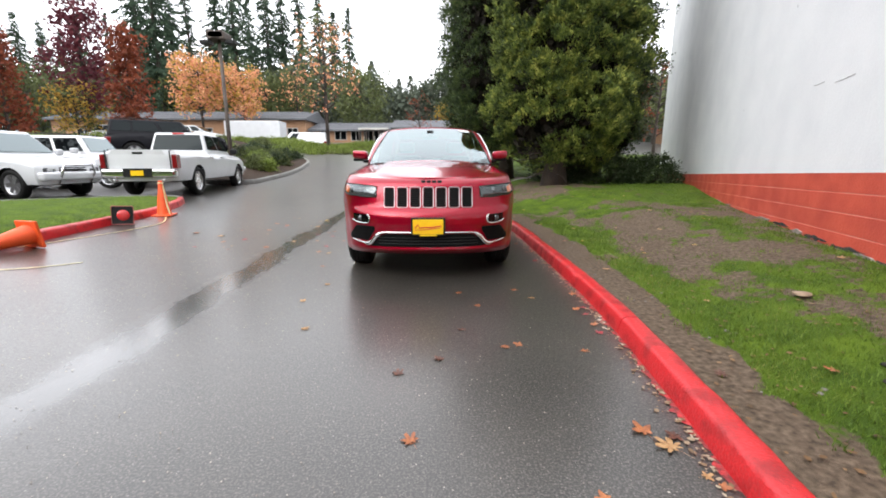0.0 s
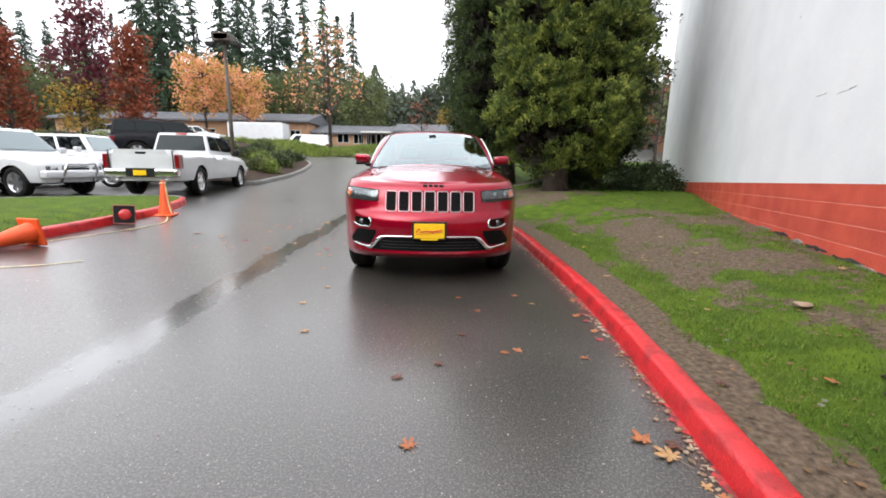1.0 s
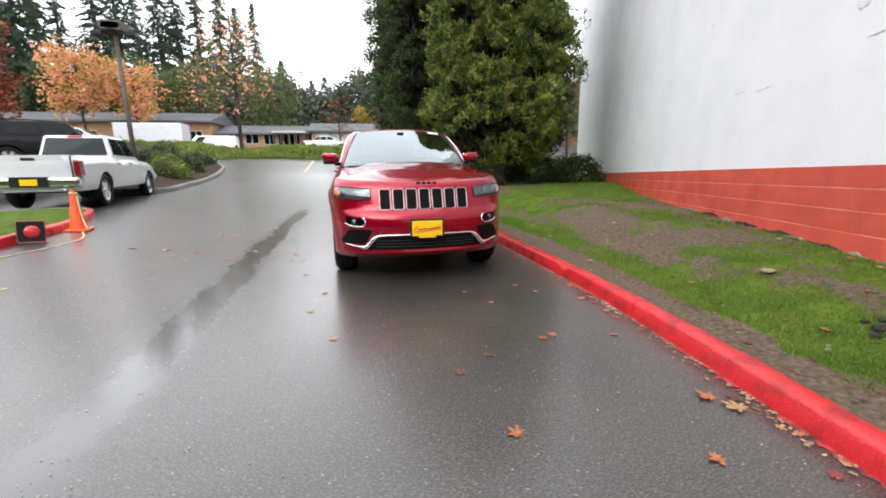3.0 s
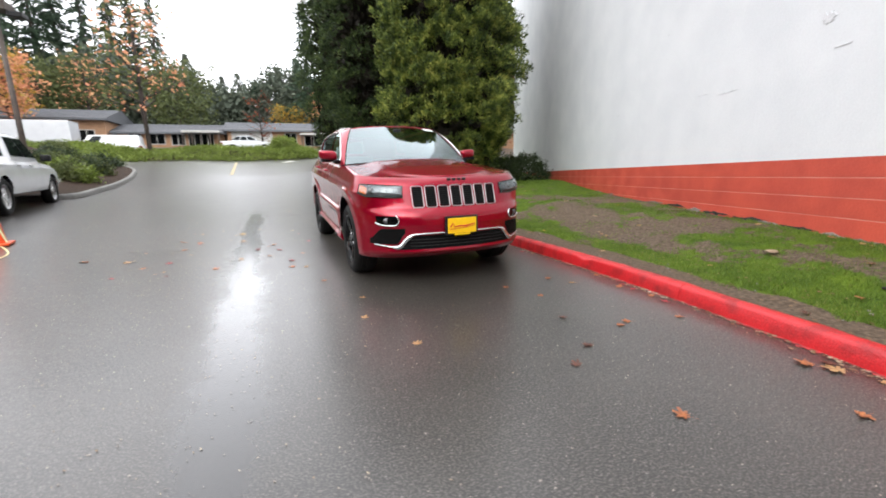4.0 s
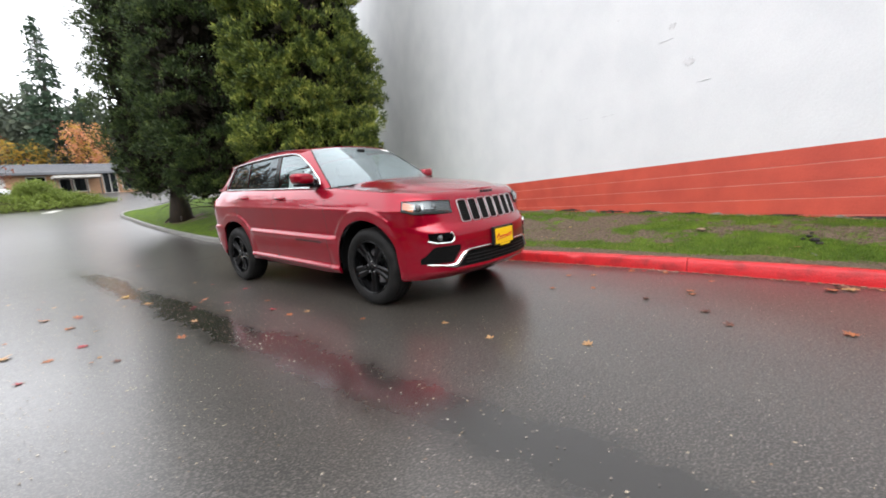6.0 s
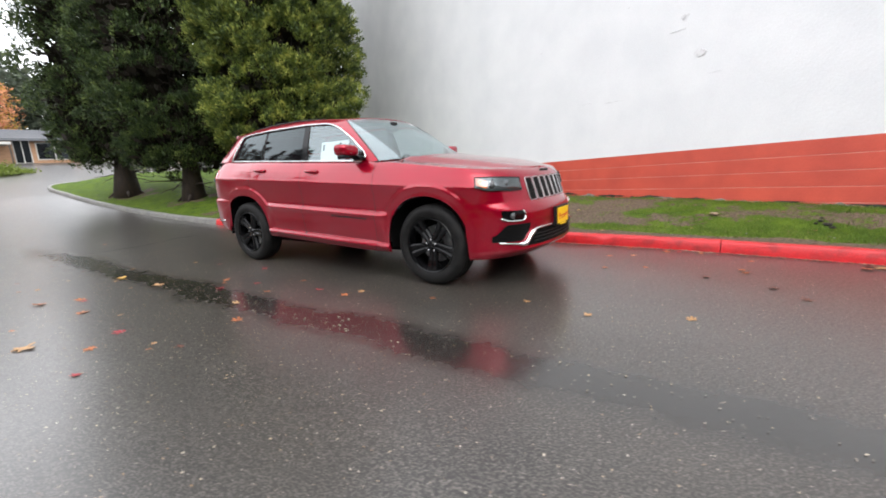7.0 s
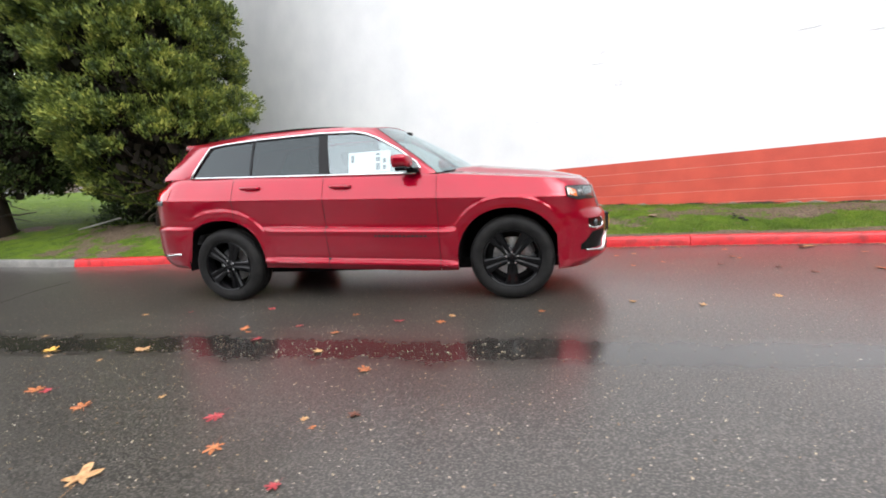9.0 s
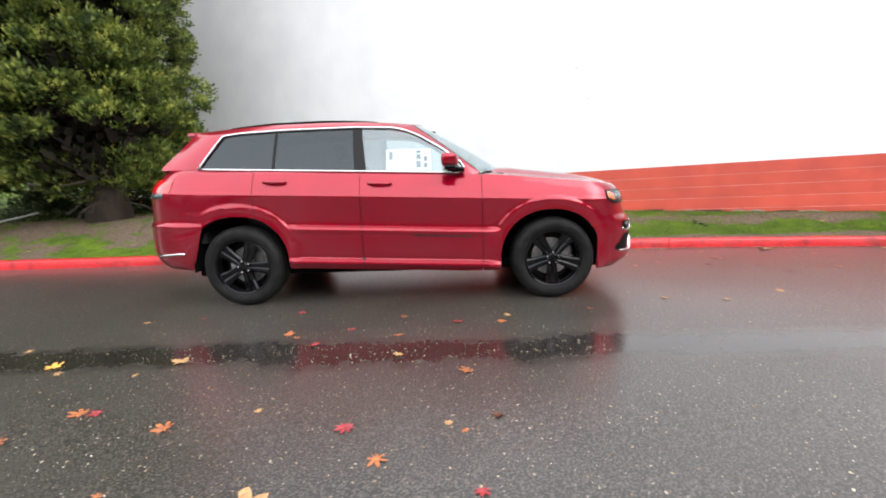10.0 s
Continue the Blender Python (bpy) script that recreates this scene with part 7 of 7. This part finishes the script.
vehicle("car", "white saloon car parked behind the bank", parked(-2.9, 40.5, -88, 0.15), WHITE_COAT, 4.7, 1.82, [(-2.35, 0.98), (-1.6, 1.0), (0.8, 0.98), (1.9, 0.86), (2.35, 0.70)], [(-1.5, 1.0), (-0.8, 1.46), (0.2, 1.46), (1.05, 0.98)], 2.75, 1.4, 0.33, 0.26)
vehicle("van", "white panel van parked behind the bank", parked(-14.0, 40.2, 92, -0.75), WHITE_COAT, 5.6, 2.0, [(-2.8, 1.3), (1.5, 1.3), (1.7, 1.2), (2.6, 1.05), (2.8, 0.9)], [(-2.72, 1.3), (-2.6, 2.08), (0.8, 2.08), (1.55, 1.25)], 3.5, 1.9, 0.36, 0.34, tail=False, category="van", splits=((0.72, 0.90),))


def trailer(x, y, yaw):
    t = tagged(empty("box_trailer", parked(x, y, yaw)), "plain white box trailer with a side door", "trailer")
    bm = bmesh.new()
    box(bm, -3.0, 3.0, -1.1, 1.1, 0.6, 2.55, 0.06)
    part("box", bm, WHITE_COAT, t)
    bm = bmesh.new()
    box(bm, 1.2, 2.0, -1.125, -1.103, 0.75, 2.35, 0.01, 1)
    part("door", bm, WHITE_COAT, t)
    for yy in (-0.95, 0.95):
        for xx in (-0.5, 0.3):
            bm = bmesh.new()
            cyl(bm, (xx, yy - 0.1, 0.35), (xx, yy + 0.1, 0.35), 0.35, n=20)
            part("wheel", bm, RUBBER, t)
    bm = bmesh.new()
    box(bm, -2.9, 4.0, -0.5, 0.5, 0.5, 0.6)
    part("chassis", bm, TRIM_BLACK, t)


trailer(-19.9, 43.5, 0)

# ---- yellow lane marks ----
YELLOW_LINE = mat("worn_yellow_line", (0.42, 0.31, 0.10), (0.20, 0.165, 0.09), 6, 0.55, 0.4, 0.2, 60, fine=0.2, fscale=60)


def lane_mark(pts, w, label, material=YELLOW_LINE):
    line = dense([(x, y, 0) for x, y in pts], 0.3)
    vs = []
    for i, p in enumerate(line):
        t = (line[min(len(line) - 1, i + 1)] - line[max(0, i - 1)]).normalized()
        s = Vector((-t.y, t.x, 0)) * w / 2
        for q in (p - s, p + s):
            vs.append((q.x, q.y, ground_z(q.x, q.y) + 0.005))
    me = mesh("lane_mark", vs, grid_faces(len(line), 2), material)
    if me.polygons[0].normal.z < 0:
        me.flip_normals()
    return tagged(obj("lane_mark", me), label, "road marking", kind="structure")


lane_mark([(-3.35, 20.8), (-3.5, 29.4)], 0.16, "worn yellow painted lane line")
lane_mark([(-0.3, 28.8), (0.4, 30.3)], 0.5, "worn white painted road mark", CREAM)

# ---- small things ----
CONE_ORANGE = mat("orange_cone_plastic", (0.82, 0.105, 0.018), (0.75, 0.085, 0.016), 8, 0.4, 0.5, fine=0.05)
TAPE = mat("pale_yellow_tape", (0.70, 0.64, 0.36), (0.62, 0.54, 0.28), 10, 0.4)
LEAF_TONES = [mat("orange_fallen_leaf", (0.40, 0.14, 0.045), (0.22, 0.07, 0.03), 40, 0.4, 0.55, 0.3, 150), mat("red_fallen_leaf", (0.36, 0.045, 0.05), (0.20, 0.022, 0.028), 40, 0.4, 0.5, 0.3, 150),
              mat("tan_fallen_leaf", (0.44, 0.27, 0.12), (0.30, 0.15, 0.06), 40, 0.45, 0.55, 0.3, 150), mat("brown_fallen_leaf", (0.12, 0.045, 0.025), (0.075, 0.028, 0.018), 40, 0.4, 0.5, 0.3, 150),
              mat("yellow_fallen_leaf", (0.62, 0.40, 0.06), (0.50, 0.26, 0.05), 40, 0.45, 0.55, 0.3, 150)]


def traffic_cone(m, label, collar):
    c = tagged(empty("traffic_cone", m), label, "traffic cone")
    bm = bmesh.new()
    box(bm, -0.18, 0.18, -0.18, 0.18, 0.0, 0.035, 0.012)
    part("base", bm, CONE_ORANGE, c)
    prof = [(0.135, 0.034), (0.128, 0.06), (0.035, 0.69), (0.030, 0.71), (0.018, 0.712), (0.018, 0.60)]
    n = 28
    vs = [(r * math.cos(2 * math.pi * i / n), r * math.sin(2 * math.pi * i / n), z) for i in range(n) for r, z in prof]
    me = mesh("cone", vs, grid_faces(n, len(prof), True), CONE_ORANGE, True)
    me.set_sharp_from_angle(angle=radians(50))
    obj("cone", me, c)
    if collar:
        bm = bmesh.new()
        tube(bm, [(0.045 * math.cos(a), 0.045 * math.sin(a), 0.66 + 0.01 * math.sin(3 * a)) for a in [2 * math.pi * k / 12 for k in range(12)]], 0.012, 6, True)
        part("tape_knot", bm, TAPE, c, "pale yellow tape")
        bm = bmesh.new()
        tube(bm, [(0.06, -0.05, 0.62), (0.075, -0.06, 0.4), (0.10, -0.08, 0.2), (0.15, -0.12, 0.045)], 0.009, 5, flat=1.6)
        part("tape_end", bm, TAPE, c, "hanging tape end")


traffic_cone(pose(-5.47, 3.55, ground_z(-5.47, 3.55), 0, 0, 12), "orange traffic cone with yellow tape standing by the kerb", True)
fx, fy = -5.20, 0.42
traffic_cone(pose(fx, fy, ground_z(fx, fy) + 0.185, 0, -99, 76), "orange traffic cone lying on its side", False)


def light_box():
    x, y = -5.42, 2.32
    b = tagged(empty("warning_lamp", pose(x, y, ground_z(x, y) + 0.002, -8, 4, 34)), "black square warning lamp with a red lens beside the kerb", "warning lamp")
    bm = bmesh.new()
    box(bm, -0.16, 0.16, -0.03, 0.05, 0.0, 0.33, 0.015)
    part("box", bm, TRIM_BLACK, b)
    bm = bmesh.new()
    tube(bm, [(x2, -0.034, z2) for x2, z2 in rounded_rect(-0.155, 0.155, 0.006, 0.324, 0.02)], 0.008, 6, True)
    part("rim", bm, mat("faded_red_rim", (0.45, 0.16, 0.14), (0.35, 0.10, 0.09), 20, 0.5), b, "faded red rim")
    bm = bmesh.new()
    bmesh.ops.create_uvsphere(bm, u_segments=24, v_segments=12, radius=1, matrix=Matrix.Translation((0.01, -0.03, 0.165)) @ Matrix.Diagonal((0.095, 0.035, 0.095, 1)))
    part("lens", bm, mat("red_lens", (0.55, 0.03, 0.03), (0.48, 0.025, 0.025), 20, 0.2, coat=0.5), b, "round red lens", True)


light_box()


def tape_run(pts, label):
    line = dense([(x, y, 0) for x, y in pts], 0.08)
    vs = []
    for i, p in enumerate(line):
        t = (line[min(len(line) - 1, i + 1)] - line[max(0, i - 1)]).normalized()
        s = Vector((-t.y, t.x, 0)) * 0.011
        z = ground_z(p.x, p.y) + 0.008 + 0.010 * abs(noise.noise(Vector((p.x * 5, p.y * 5, 0))))
        vs += [(p.x - s.x, p.y - s.y, z), (p.x + s.x, p.y + s.y, z + 0.006 * noise.noise(Vector((p.x * 9, 1, 0)))), (p.x + s.x, p.y + s.y, z - 0.003), (p.x - s.x, p.y - s.y, z - 0.003)]
    fs = [f for i in range(len(line) - 1) for f in [tuple(i * 4 + q for q in (j, (j + 1) % 4)) + tuple((i + 1) * 4 + q for q in ((j + 1) % 4, j)) for j in range(4)]]
    tagged(obj("caution_tape", mesh("caution_tape", vs, fs, TAPE)), label, "tape")


tape_run([(-5.36, 3.42), (-5.0, 2.75), (-4.95, 2.2), (-5.05, 1.5), (-5.2, 0.9), (-5.35, 0.35)], "pale yellow tape lying on the wet asphalt")
tape_run([(-4.08, -0.20), (-4.3, -0.45), (-4.55, -0.62), (-4.9, -0.8), (-5.2, -1.2)], "pale yellow tape lying on the wet asphalt")


def leaf_shape(seed, lobes, deep):
    """A lobed leaf with a stalk, slightly cupped and curled."""
    rnd = random.Random(seed)
    n = lobes * 6
    out = []
    for i in range(n):
        a = 2 * math.pi * i / n
        lob = abs(math.cos(lobes * a / 2)) ** 1.3
        r = (1 - deep) + deep * lob
        r *= 0.72 + 0.28 * math.cos(a) + rnd.uniform(-0.07, 0.07)
        if abs(a - math.pi) < 0.3:
            r *= 0.55
        out.append((r * math.cos(a) * 0.5, r * math.sin(a) * 0.5))
    c1, c2 = rnd.uniform(0.1, 0.5), rnd.uniform(-0.35, 0.35)
    up = lambda x, y: 0.02 + c1 * (x * x + y * y) * 0.55 + c2 * x * y + 0.05 * rnd.random()
    vs = [(0.0, 0.0, 0.02)] + [(x * 0.5, y * 0.5, up(x * 0.5, y * 0.5)) for x, y in out] + [(x, y, up(x, y)) for x, y in out]
    fs = []
    for i in range(n):
        j = (i + 1) % n
        fs += [(0, 1 + i, 1 + j), (1 + i, 1 + n + i, 1 + n + j, 1 + j)]
    k = len(vs)
    vs += [(-0.12, 0.008, 0.03), (-0.12, -0.008, 0.03), (-0.55, 0.10, 0.05), (-0.55, 0.085, 0.05)]
    fs.append((k, k + 1, k + 3, k + 2))
    return vs, fs


LEAF_ME = {}
for li, (lob, dp) in enumerate(((5, 0.62), (7, 0.66), (5, 0.50), (7, 0.55), (9, 0.6))):
    lv, lf = leaf_shape(40 + li, lob, dp)
    for ti, tone in enumerate(LEAF_TONES):
        LEAF_ME[li, ti] = mesh("fallen_leaf", lv, lf, tone, True)
LEAF_WORDS = ("wet orange fallen leaf", "wet crimson fallen leaf", "pale tan fallen leaf", "dark brown rotting leaf", "bright yellow fallen leaf")


def fallen_leaf(x, y, size, tone, rnd, z=None):
    o = obj("fallen_leaf", LEAF_ME[rnd.randrange(5), tone], None)
    zz = ground_z(x, y) if z is None else z
    o.matrix_basis = pose(x, y, zz + 0.001, rnd.uniform(-6, 6), rnd.uniform(-6, 6), rnd.uniform(0, 360)) @ Matrix.Diagonal((size, size, size, 1))
    tagged(o, LEAF_WORDS[tone] + (" on the asphalt" if z is None else " on the lawn"), "leaf", "fallen leaves")


leaf_rnd = random.Random(12)
for x, y, s, tone in ((-0.02, -3.41, 0.11, 0), (-0.13, -2.81, 0.10, 3), (0.12, -2.62, 0.10, 3), (-0.89, -2.13, 0.10, 2), (1.06, -2.53, 0.09, 0), (1.27, -2.24, 0.09, 1), (-2.14, 2.75, 0.17, 2), (-1.49, 0.90, 0.12, 1), (-3.15, 1.27, 0.12, 0),
                      (-3.42, 1.69, 0.20, 2), (-2.91, 1.46, 0.13, 1), (-2.19, 3.60, 0.15, 4), (1.12, -3.47, 0.17, 2), (1.05, -3.36, 0.14, 0), (0.72, -3.75, 0.10, 0), (0.55, -2.45, 0.10, 0), (0.66, -2.43, 0.10, 0), (0.28, -2.15, 0.09, 3),
                      (0.95, -1.45, 0.10, 2), (0.85, -1.2, 0.10, 0), (0.45, -1.65, 0.08, 0), (0.3, -1.3, 0.09, 0), (-2.9, 2.35, 0.14, 0), (-2.75, 2.9, 0.14, 0), (-1.5, 0.55, 0.11, 0), (-1.35, 1.35, 0.10, 0), (-1.62, 1.75, 0.11, 1), (-1.75, 1.35, 0.10, 0), (-1.9, 1.95, 0.11, 1),
                      (-2.1, 1.3, 0.10, 2), (-1.15, 2.3, 0.10, 1), (-2.35, 0.85, 0.12, 0), (-1.7, 2.2, 0.12, 0), (-1.25, -0.25, 0.08, 0), (-3.0, 3.1, 0.15, 0), (-3.9, 1.9, 0.16, 0), (-1.0, -1.0, 0.09, 2), (-1.1, -1.5, 0.09, 2)):
    fallen_leaf(x, y, s, tone, leaf_rnd)
for k in range(22):
    y = leaf_rnd.uniform(-5.0, 3.0)
    kx = float(np.interp(y, KERB_Y, KERB_X))
    fallen_leaf(kx - 0.04 - abs(leaf_rnd.gauss(0, 0.10)), y, leaf_rnd.uniform(0.06, 0.11), leaf_rnd.choice((0, 0, 2, 1, 3, 2)), leaf_rnd)
for k in range(26):
    x, y = leaf_rnd.uniform(-3.7, -1.1), leaf_rnd.uniform(0.3, 7.5)
    fallen_leaf(x, y, leaf_rnd.uniform(0.05, 0.10), leaf_rnd.choice((0, 2, 1, 3, 2, 3)), leaf_rnd)
for k in range(70):
    y = leaf_rnd.uniform(-5.0, 8.0)
    kx = float(np.interp(y, KERB_Y, KERB_X))
    d = leaf_rnd.uniform(0.25, 3.2)
    x = min(kx + d, wall_x(y) - 0.15)
    fallen_leaf(x, y, leaf_rnd.uniform(0.05, 0.10), leaf_rnd.choice((0, 2, 2, 3, 4)), leaf_rnd, lawn_height(x, y, x - kx) + 0.012)


def flecks(name, label, material, spots, s0, s1, seed, lift=0.0035, thin=0.3, on=None):
    """Flat crumbs lying on the road, joined in one mesh."""
    rnd = random.Random(seed)
    vs, fs = [], []
    for x, y in spots:
        k = rnd.randint(4, 6)
        s = rnd.uniform(s0, s1)
        a0 = rnd.uniform(0, 6.28)
        el = rnd.uniform(thin, thin + 0.6)
        b = len(vs)
        z = (ground_z(x, y) if on is None else on(x, y)) + lift
        for i in range(k):
            a = 2 * math.pi * i / k
            u, w = s * math.cos(a) * rnd.uniform(0.7, 1.2), s * el * math.sin(a)
            vs.append((x + u * math.cos(a0) - w * math.sin(a0), y + u * math.sin(a0) + w * math.cos(a0), z + rnd.uniform(0, 0.003)))
        fs.append(tuple(range(b, b + k)))
    me = mesh(name, vs, fs, material)
    tagged(obj(name, me), label, "litter", kind="stuff")


crumb_rnd = random.Random(15)
DEBRIS = leafy("leaf_crumbs", [(0.06, 0.04, 0.022), (0.20, 0.13, 0.07), (0.36, 0.30, 0.21), (0.58, 0.54, 0.46)], 0.5, 0.0)
CRUMB = leafy("pale_crumbs", [(0.12, 0.10, 0.08), (0.26, 0.22, 0.18), (0.48, 0.44, 0.38)], 0.6, 0.0)
flecks("grit", "pale grit and bits of leaf on the asphalt", CRUMB, [(crumb_rnd.uniform(-5.2, 1.1), crumb_rnd.uniform(-5, 8)) for _ in range(9000)], 0.0025, 0.006, 1)
flecks("grit", "crumbled leaf bits on the asphalt", DEBRIS, [(crumb_rnd.gauss(-2.4, 1.2), crumb_rnd.gauss(2.6, 2.6)) for _ in range(6500)], 0.003, 0.009, 2, thin=0.10)


def kerb_x(y):
    return float(np.interp(y, KERB_Y, KERB_X))


LITTER = leafy("lawn_leaf_bits", [(0.05, 0.03, 0.015), (0.14, 0.075, 0.03), (0.26, 0.16, 0.08)], 0.6, 0.0)
litter = []
while len(litter) < 1300:
    y = crumb_rnd.uniform(-6, 7)
    litter.append((crumb_rnd.uniform(kerb_x(y) + 0.17, min(wall_x(y) - 0.1, kerb_x(y) + 4.5)), y))
flecks("leaf_litter", "torn brown and tan leaf bits scattered over the lawn", LITTER, litter, 0.006, 0.022, 4, 0.010, 0.25, lambda x, y: lawn_height(x, y, x - kerb_x(y)))
gutter = [(kerb_x(y) - 0.012 - abs(crumb_rnd.gauss(0, 0.045)), y) for y in [crumb_rnd.uniform(-6, 4) for _ in range(900)]]
flecks("leaf_litter", "wet leaf bits gathered at the kerb's foot", DEBRIS, gutter, 0.005, 0.020, 5, 0.006, 0.25)


def paint_spill():
    """A ragged film of kerb paint on the asphalt along the kerb's foot."""
    line = [q for q in dense([(x, y, 0) for x, y in KERB[:9]], 0.025)]
    vs, fs = [], []
    for i, p in enumerate(line):
        w = 0.030 + 0.024 * noise.noise(Vector((p.x * 3, p.y * 3, 0))) + 0.045 * noise.noise(Vector((p.x * 23, p.y * 23, 4)))
        for q in (p.x - max(0.0, w), p.x + 0.012):
            vs.append((q, p.y, ground_z(q, p.y) + 0.0035))
        if i and w > 0.012:
            fs.append((2 * i - 2, 2 * i - 1, 2 * i + 1, 2 * i))
    me = mesh("paint_spill", vs, fs, SPILL)
    if me.polygons[0].normal.z < 0:
        me.flip_normals()
    tagged(obj("paint_spill", me), "thin red paint spilled on the asphalt along the kerb", "paint", kind="stuff")


SPILL = mat("thin_red_paint", (0.42, 0.040, 0.042), (0.12, 0.030, 0.030), 22, 0.35, 0.5, 0.6, 80, fine=0.3, fscale=120)
paint_spill()
DARK_CRACK = mat("asphalt_crack", (0.004, 0.004, 0.004), (0.010, 0.009, 0.008), 20, 0.9, 0.8, spec=0.05)


def crack(pts, w):
    line = dense([(x, y, 0) for x, y in pts], 0.1)
    rnd = random.Random(len(pts))
    vs = []
    for i, p in enumerate(line):
        t = (line[min(len(line) - 1, i + 1)] - line[max(0, i - 1)]).normalized()
        s = Vector((-t.y, t.x, 0)) * w * rnd.uniform(0.4, 1.2)
        for q in (p - s, p + s):
            vs.append((q.x, q.y, ground_z(q.x, q.y) + 0.003))
    me = mesh("road_crack", vs, grid_faces(len(line), 2), DARK_CRACK)
    if me.polygons[0].normal.z < 0:
        me.flip_normals()
    tagged(obj("road_crack", me), "dark sealed crack in the asphalt", "crack", kind="structure")


crack([(-1.9, 6.3), (-1.1, 6.15), (-0.4, 6.4), (0.1, 6.45)], 0.010)

# marks on the wall, in its own frame
SPALL = mat("spalled_paint", (0.73, 0.73, 0.74), (0.60, 0.60, 0.61), 12, 0.8, 0.9, 0.8, 60)
ROT = mat("black_damp_patch", (0.018, 0.017, 0.016), (0.05, 0.045, 0.04), 14, 0.9, 0.9, 0.8, 60)
BARE = mat("bare_concrete_patch", (0.30, 0.26, 0.23), (0.18, 0.15, 0.13), 10, 0.9, 0.8, 0.8, 60)


def wall_patch(u, z, w, h, material, label, seed, thick=0.006):
    rnd = random.Random(seed)
    n = 18
    ring = [(u + w * 0.5 * math.cos(2 * math.pi * i / n) * rnd.uniform(0.5, 1.25), z + h * 0.5 * math.sin(2 * math.pi * i / n) * rnd.uniform(0.25, 1.35)) for i in range(n)]
    vs = [(x, -0.003, q) for x, q in ring] + [(u + (x - u) * 0.9, thick, z + (q - z) * 0.9) for x, q in ring]
    fs = [(i, (i + 1) % n, n + (i + 1) % n, n + i) for i in range(n)] + [tuple(range(n, 2 * n))]
    me = mesh("wall_patch", vs, fs, material)
    obj("wall_patch", me, wall_top, label)


wall_patch(0.02, 2.57, 0.19, 0.18, SPALL, "grey spalled spot", 1)
wall_patch(0.25, 3.15, 0.13, 0.10, SPALL, "", 2)
for u, z, w, h in ((1.5, 2.12, 0.42, 0.012), (2.1, 2.18, 0.35, 0.010), (0.35, 2.98, 0.30, 0.012), (-0.2, 2.25, 0.24, 0.010), (-2.6, 2.8, 0.3, 0.012), (3.2, 3.4, 0.04, 0.03), (5.2, 2.3, 0.05, 0.03), (-3.4, 2.6, 0.35, 0.012), (1.2, 3.6, 0.05, 0.04)):
    wall_patch(u, z, w, h, SPALL, "", int(u * 10) + 50)
for u, w, h in ((-1.13, 0.62, 0.06), (-2.02, 0.70, 0.06), (0.84, 0.9, 0.06), (1.55, 0.5, 0.05), (2.6, 0.6, 0.06), (-3.1, 0.5, 0.05), (0.1, 0.5, 0.05)):
    wall_patch(u, 0.362 + 0.034 * u, w, h, ROT, "", int(u * 10) + 90, 0.010)
for u, w, h in ((-0.6, 0.6, 0.04), (-1.6, 0.5, 0.035), (0.5, 0.4, 0.035), (6.2, 0.6, 0.05), (5.4, 0.5, 0.04), (3.3, 0.6, 0.04), (-2.6, 0.7, 0.075), (-1.75, 0.5, 0.07), (-0.35, 0.4, 0.06), (0.55, 0.5, 0.06), (2.05, 0.4, 0.06), (-3.5, 0.6, 0.07)):
    wall_patch(u, 0.350 + 0.034 * u, w, h, BARE, "", int(u * 10) + 120, 0.012)


def rock(x, y, z, s, material, label, seed, flat=0.5, name="stone"):
    bm = bmesh.new()
    bmesh.ops.create_icosphere(bm, subdivisions=3, radius=1)
    for v in bm.verts:
        d = 1 + 0.3 * noise.noise(v.co * 1.3 + Vector((seed, 0, 0)))
        v.co = Vector((v.co.x * d * s, v.co.y * d * s * 0.8, v.co.z * d * s * flat))
    o = part(name, bm, material, None, smooth=True, at=pose(x, y, z))
    tagged(o, label, name)


CLOD = mat("broken_asphalt", (0.016, 0.015, 0.014), (0.04, 0.036, 0.032), 40, 0.85, 0.7, 0.8, 90, spec=0.15)
PEBBLE = mat("dull_pebble", (0.22, 0.20, 0.18), (0.14, 0.13, 0.12), 30, 0.8)
STONE = mat("beige_stone", (0.30, 0.21, 0.14), (0.20, 0.14, 0.09), 12, 0.8, 0.7, 0.5, 60)
rock(2.80, -2.15, lawn_height(2.80, -2.15, 1.5) + 0.005, 0.065, STONE, "flat beige stone lying in the grass", 1, 0.2)
for dx, dy, size, seed in ((0.0, 0.0, 0.055, 4), (0.09, 0.05, 0.035, 5), (-0.08, -0.03, 0.040, 6), (0.17, 0.03, 0.022, 7), (0.02, 0.10, 0.026, 8)):
    rock(2.35 + dx, -3.25 + dy, lawn_height(2.35 + dx, -3.25 + dy, 1.05 + dx) + 0.008, size, CLOD, "dark clod of broken asphalt in the grass", seed, 0.35, "asphalt_clod")
for k in range(26):
    y = crumb_rnd.uniform(-4.5, 2)
    kx = float(np.interp(y, KERB_Y, KERB_X))
    x = kx + 0.2 + crumb_rnd.random() * 0.5
    rock(x, y, lawn_height(x, y, x - kx), crumb_rnd.uniform(0.006, 0.016), PEBBLE, "small grey pebble in the bare soil", k, 0.6, "pebble")
bm = bmesh.new()
box(bm, -0.40, 0.40, -0.06, 0.06, -0.014, 0.014, 0.004, 1)
tagged(part("board", bm, CONCRETE, None, at=pose(3.0, 9.3, 0.62, 0, 12, 150)), "grey weathered board leaning in the grass", "board")
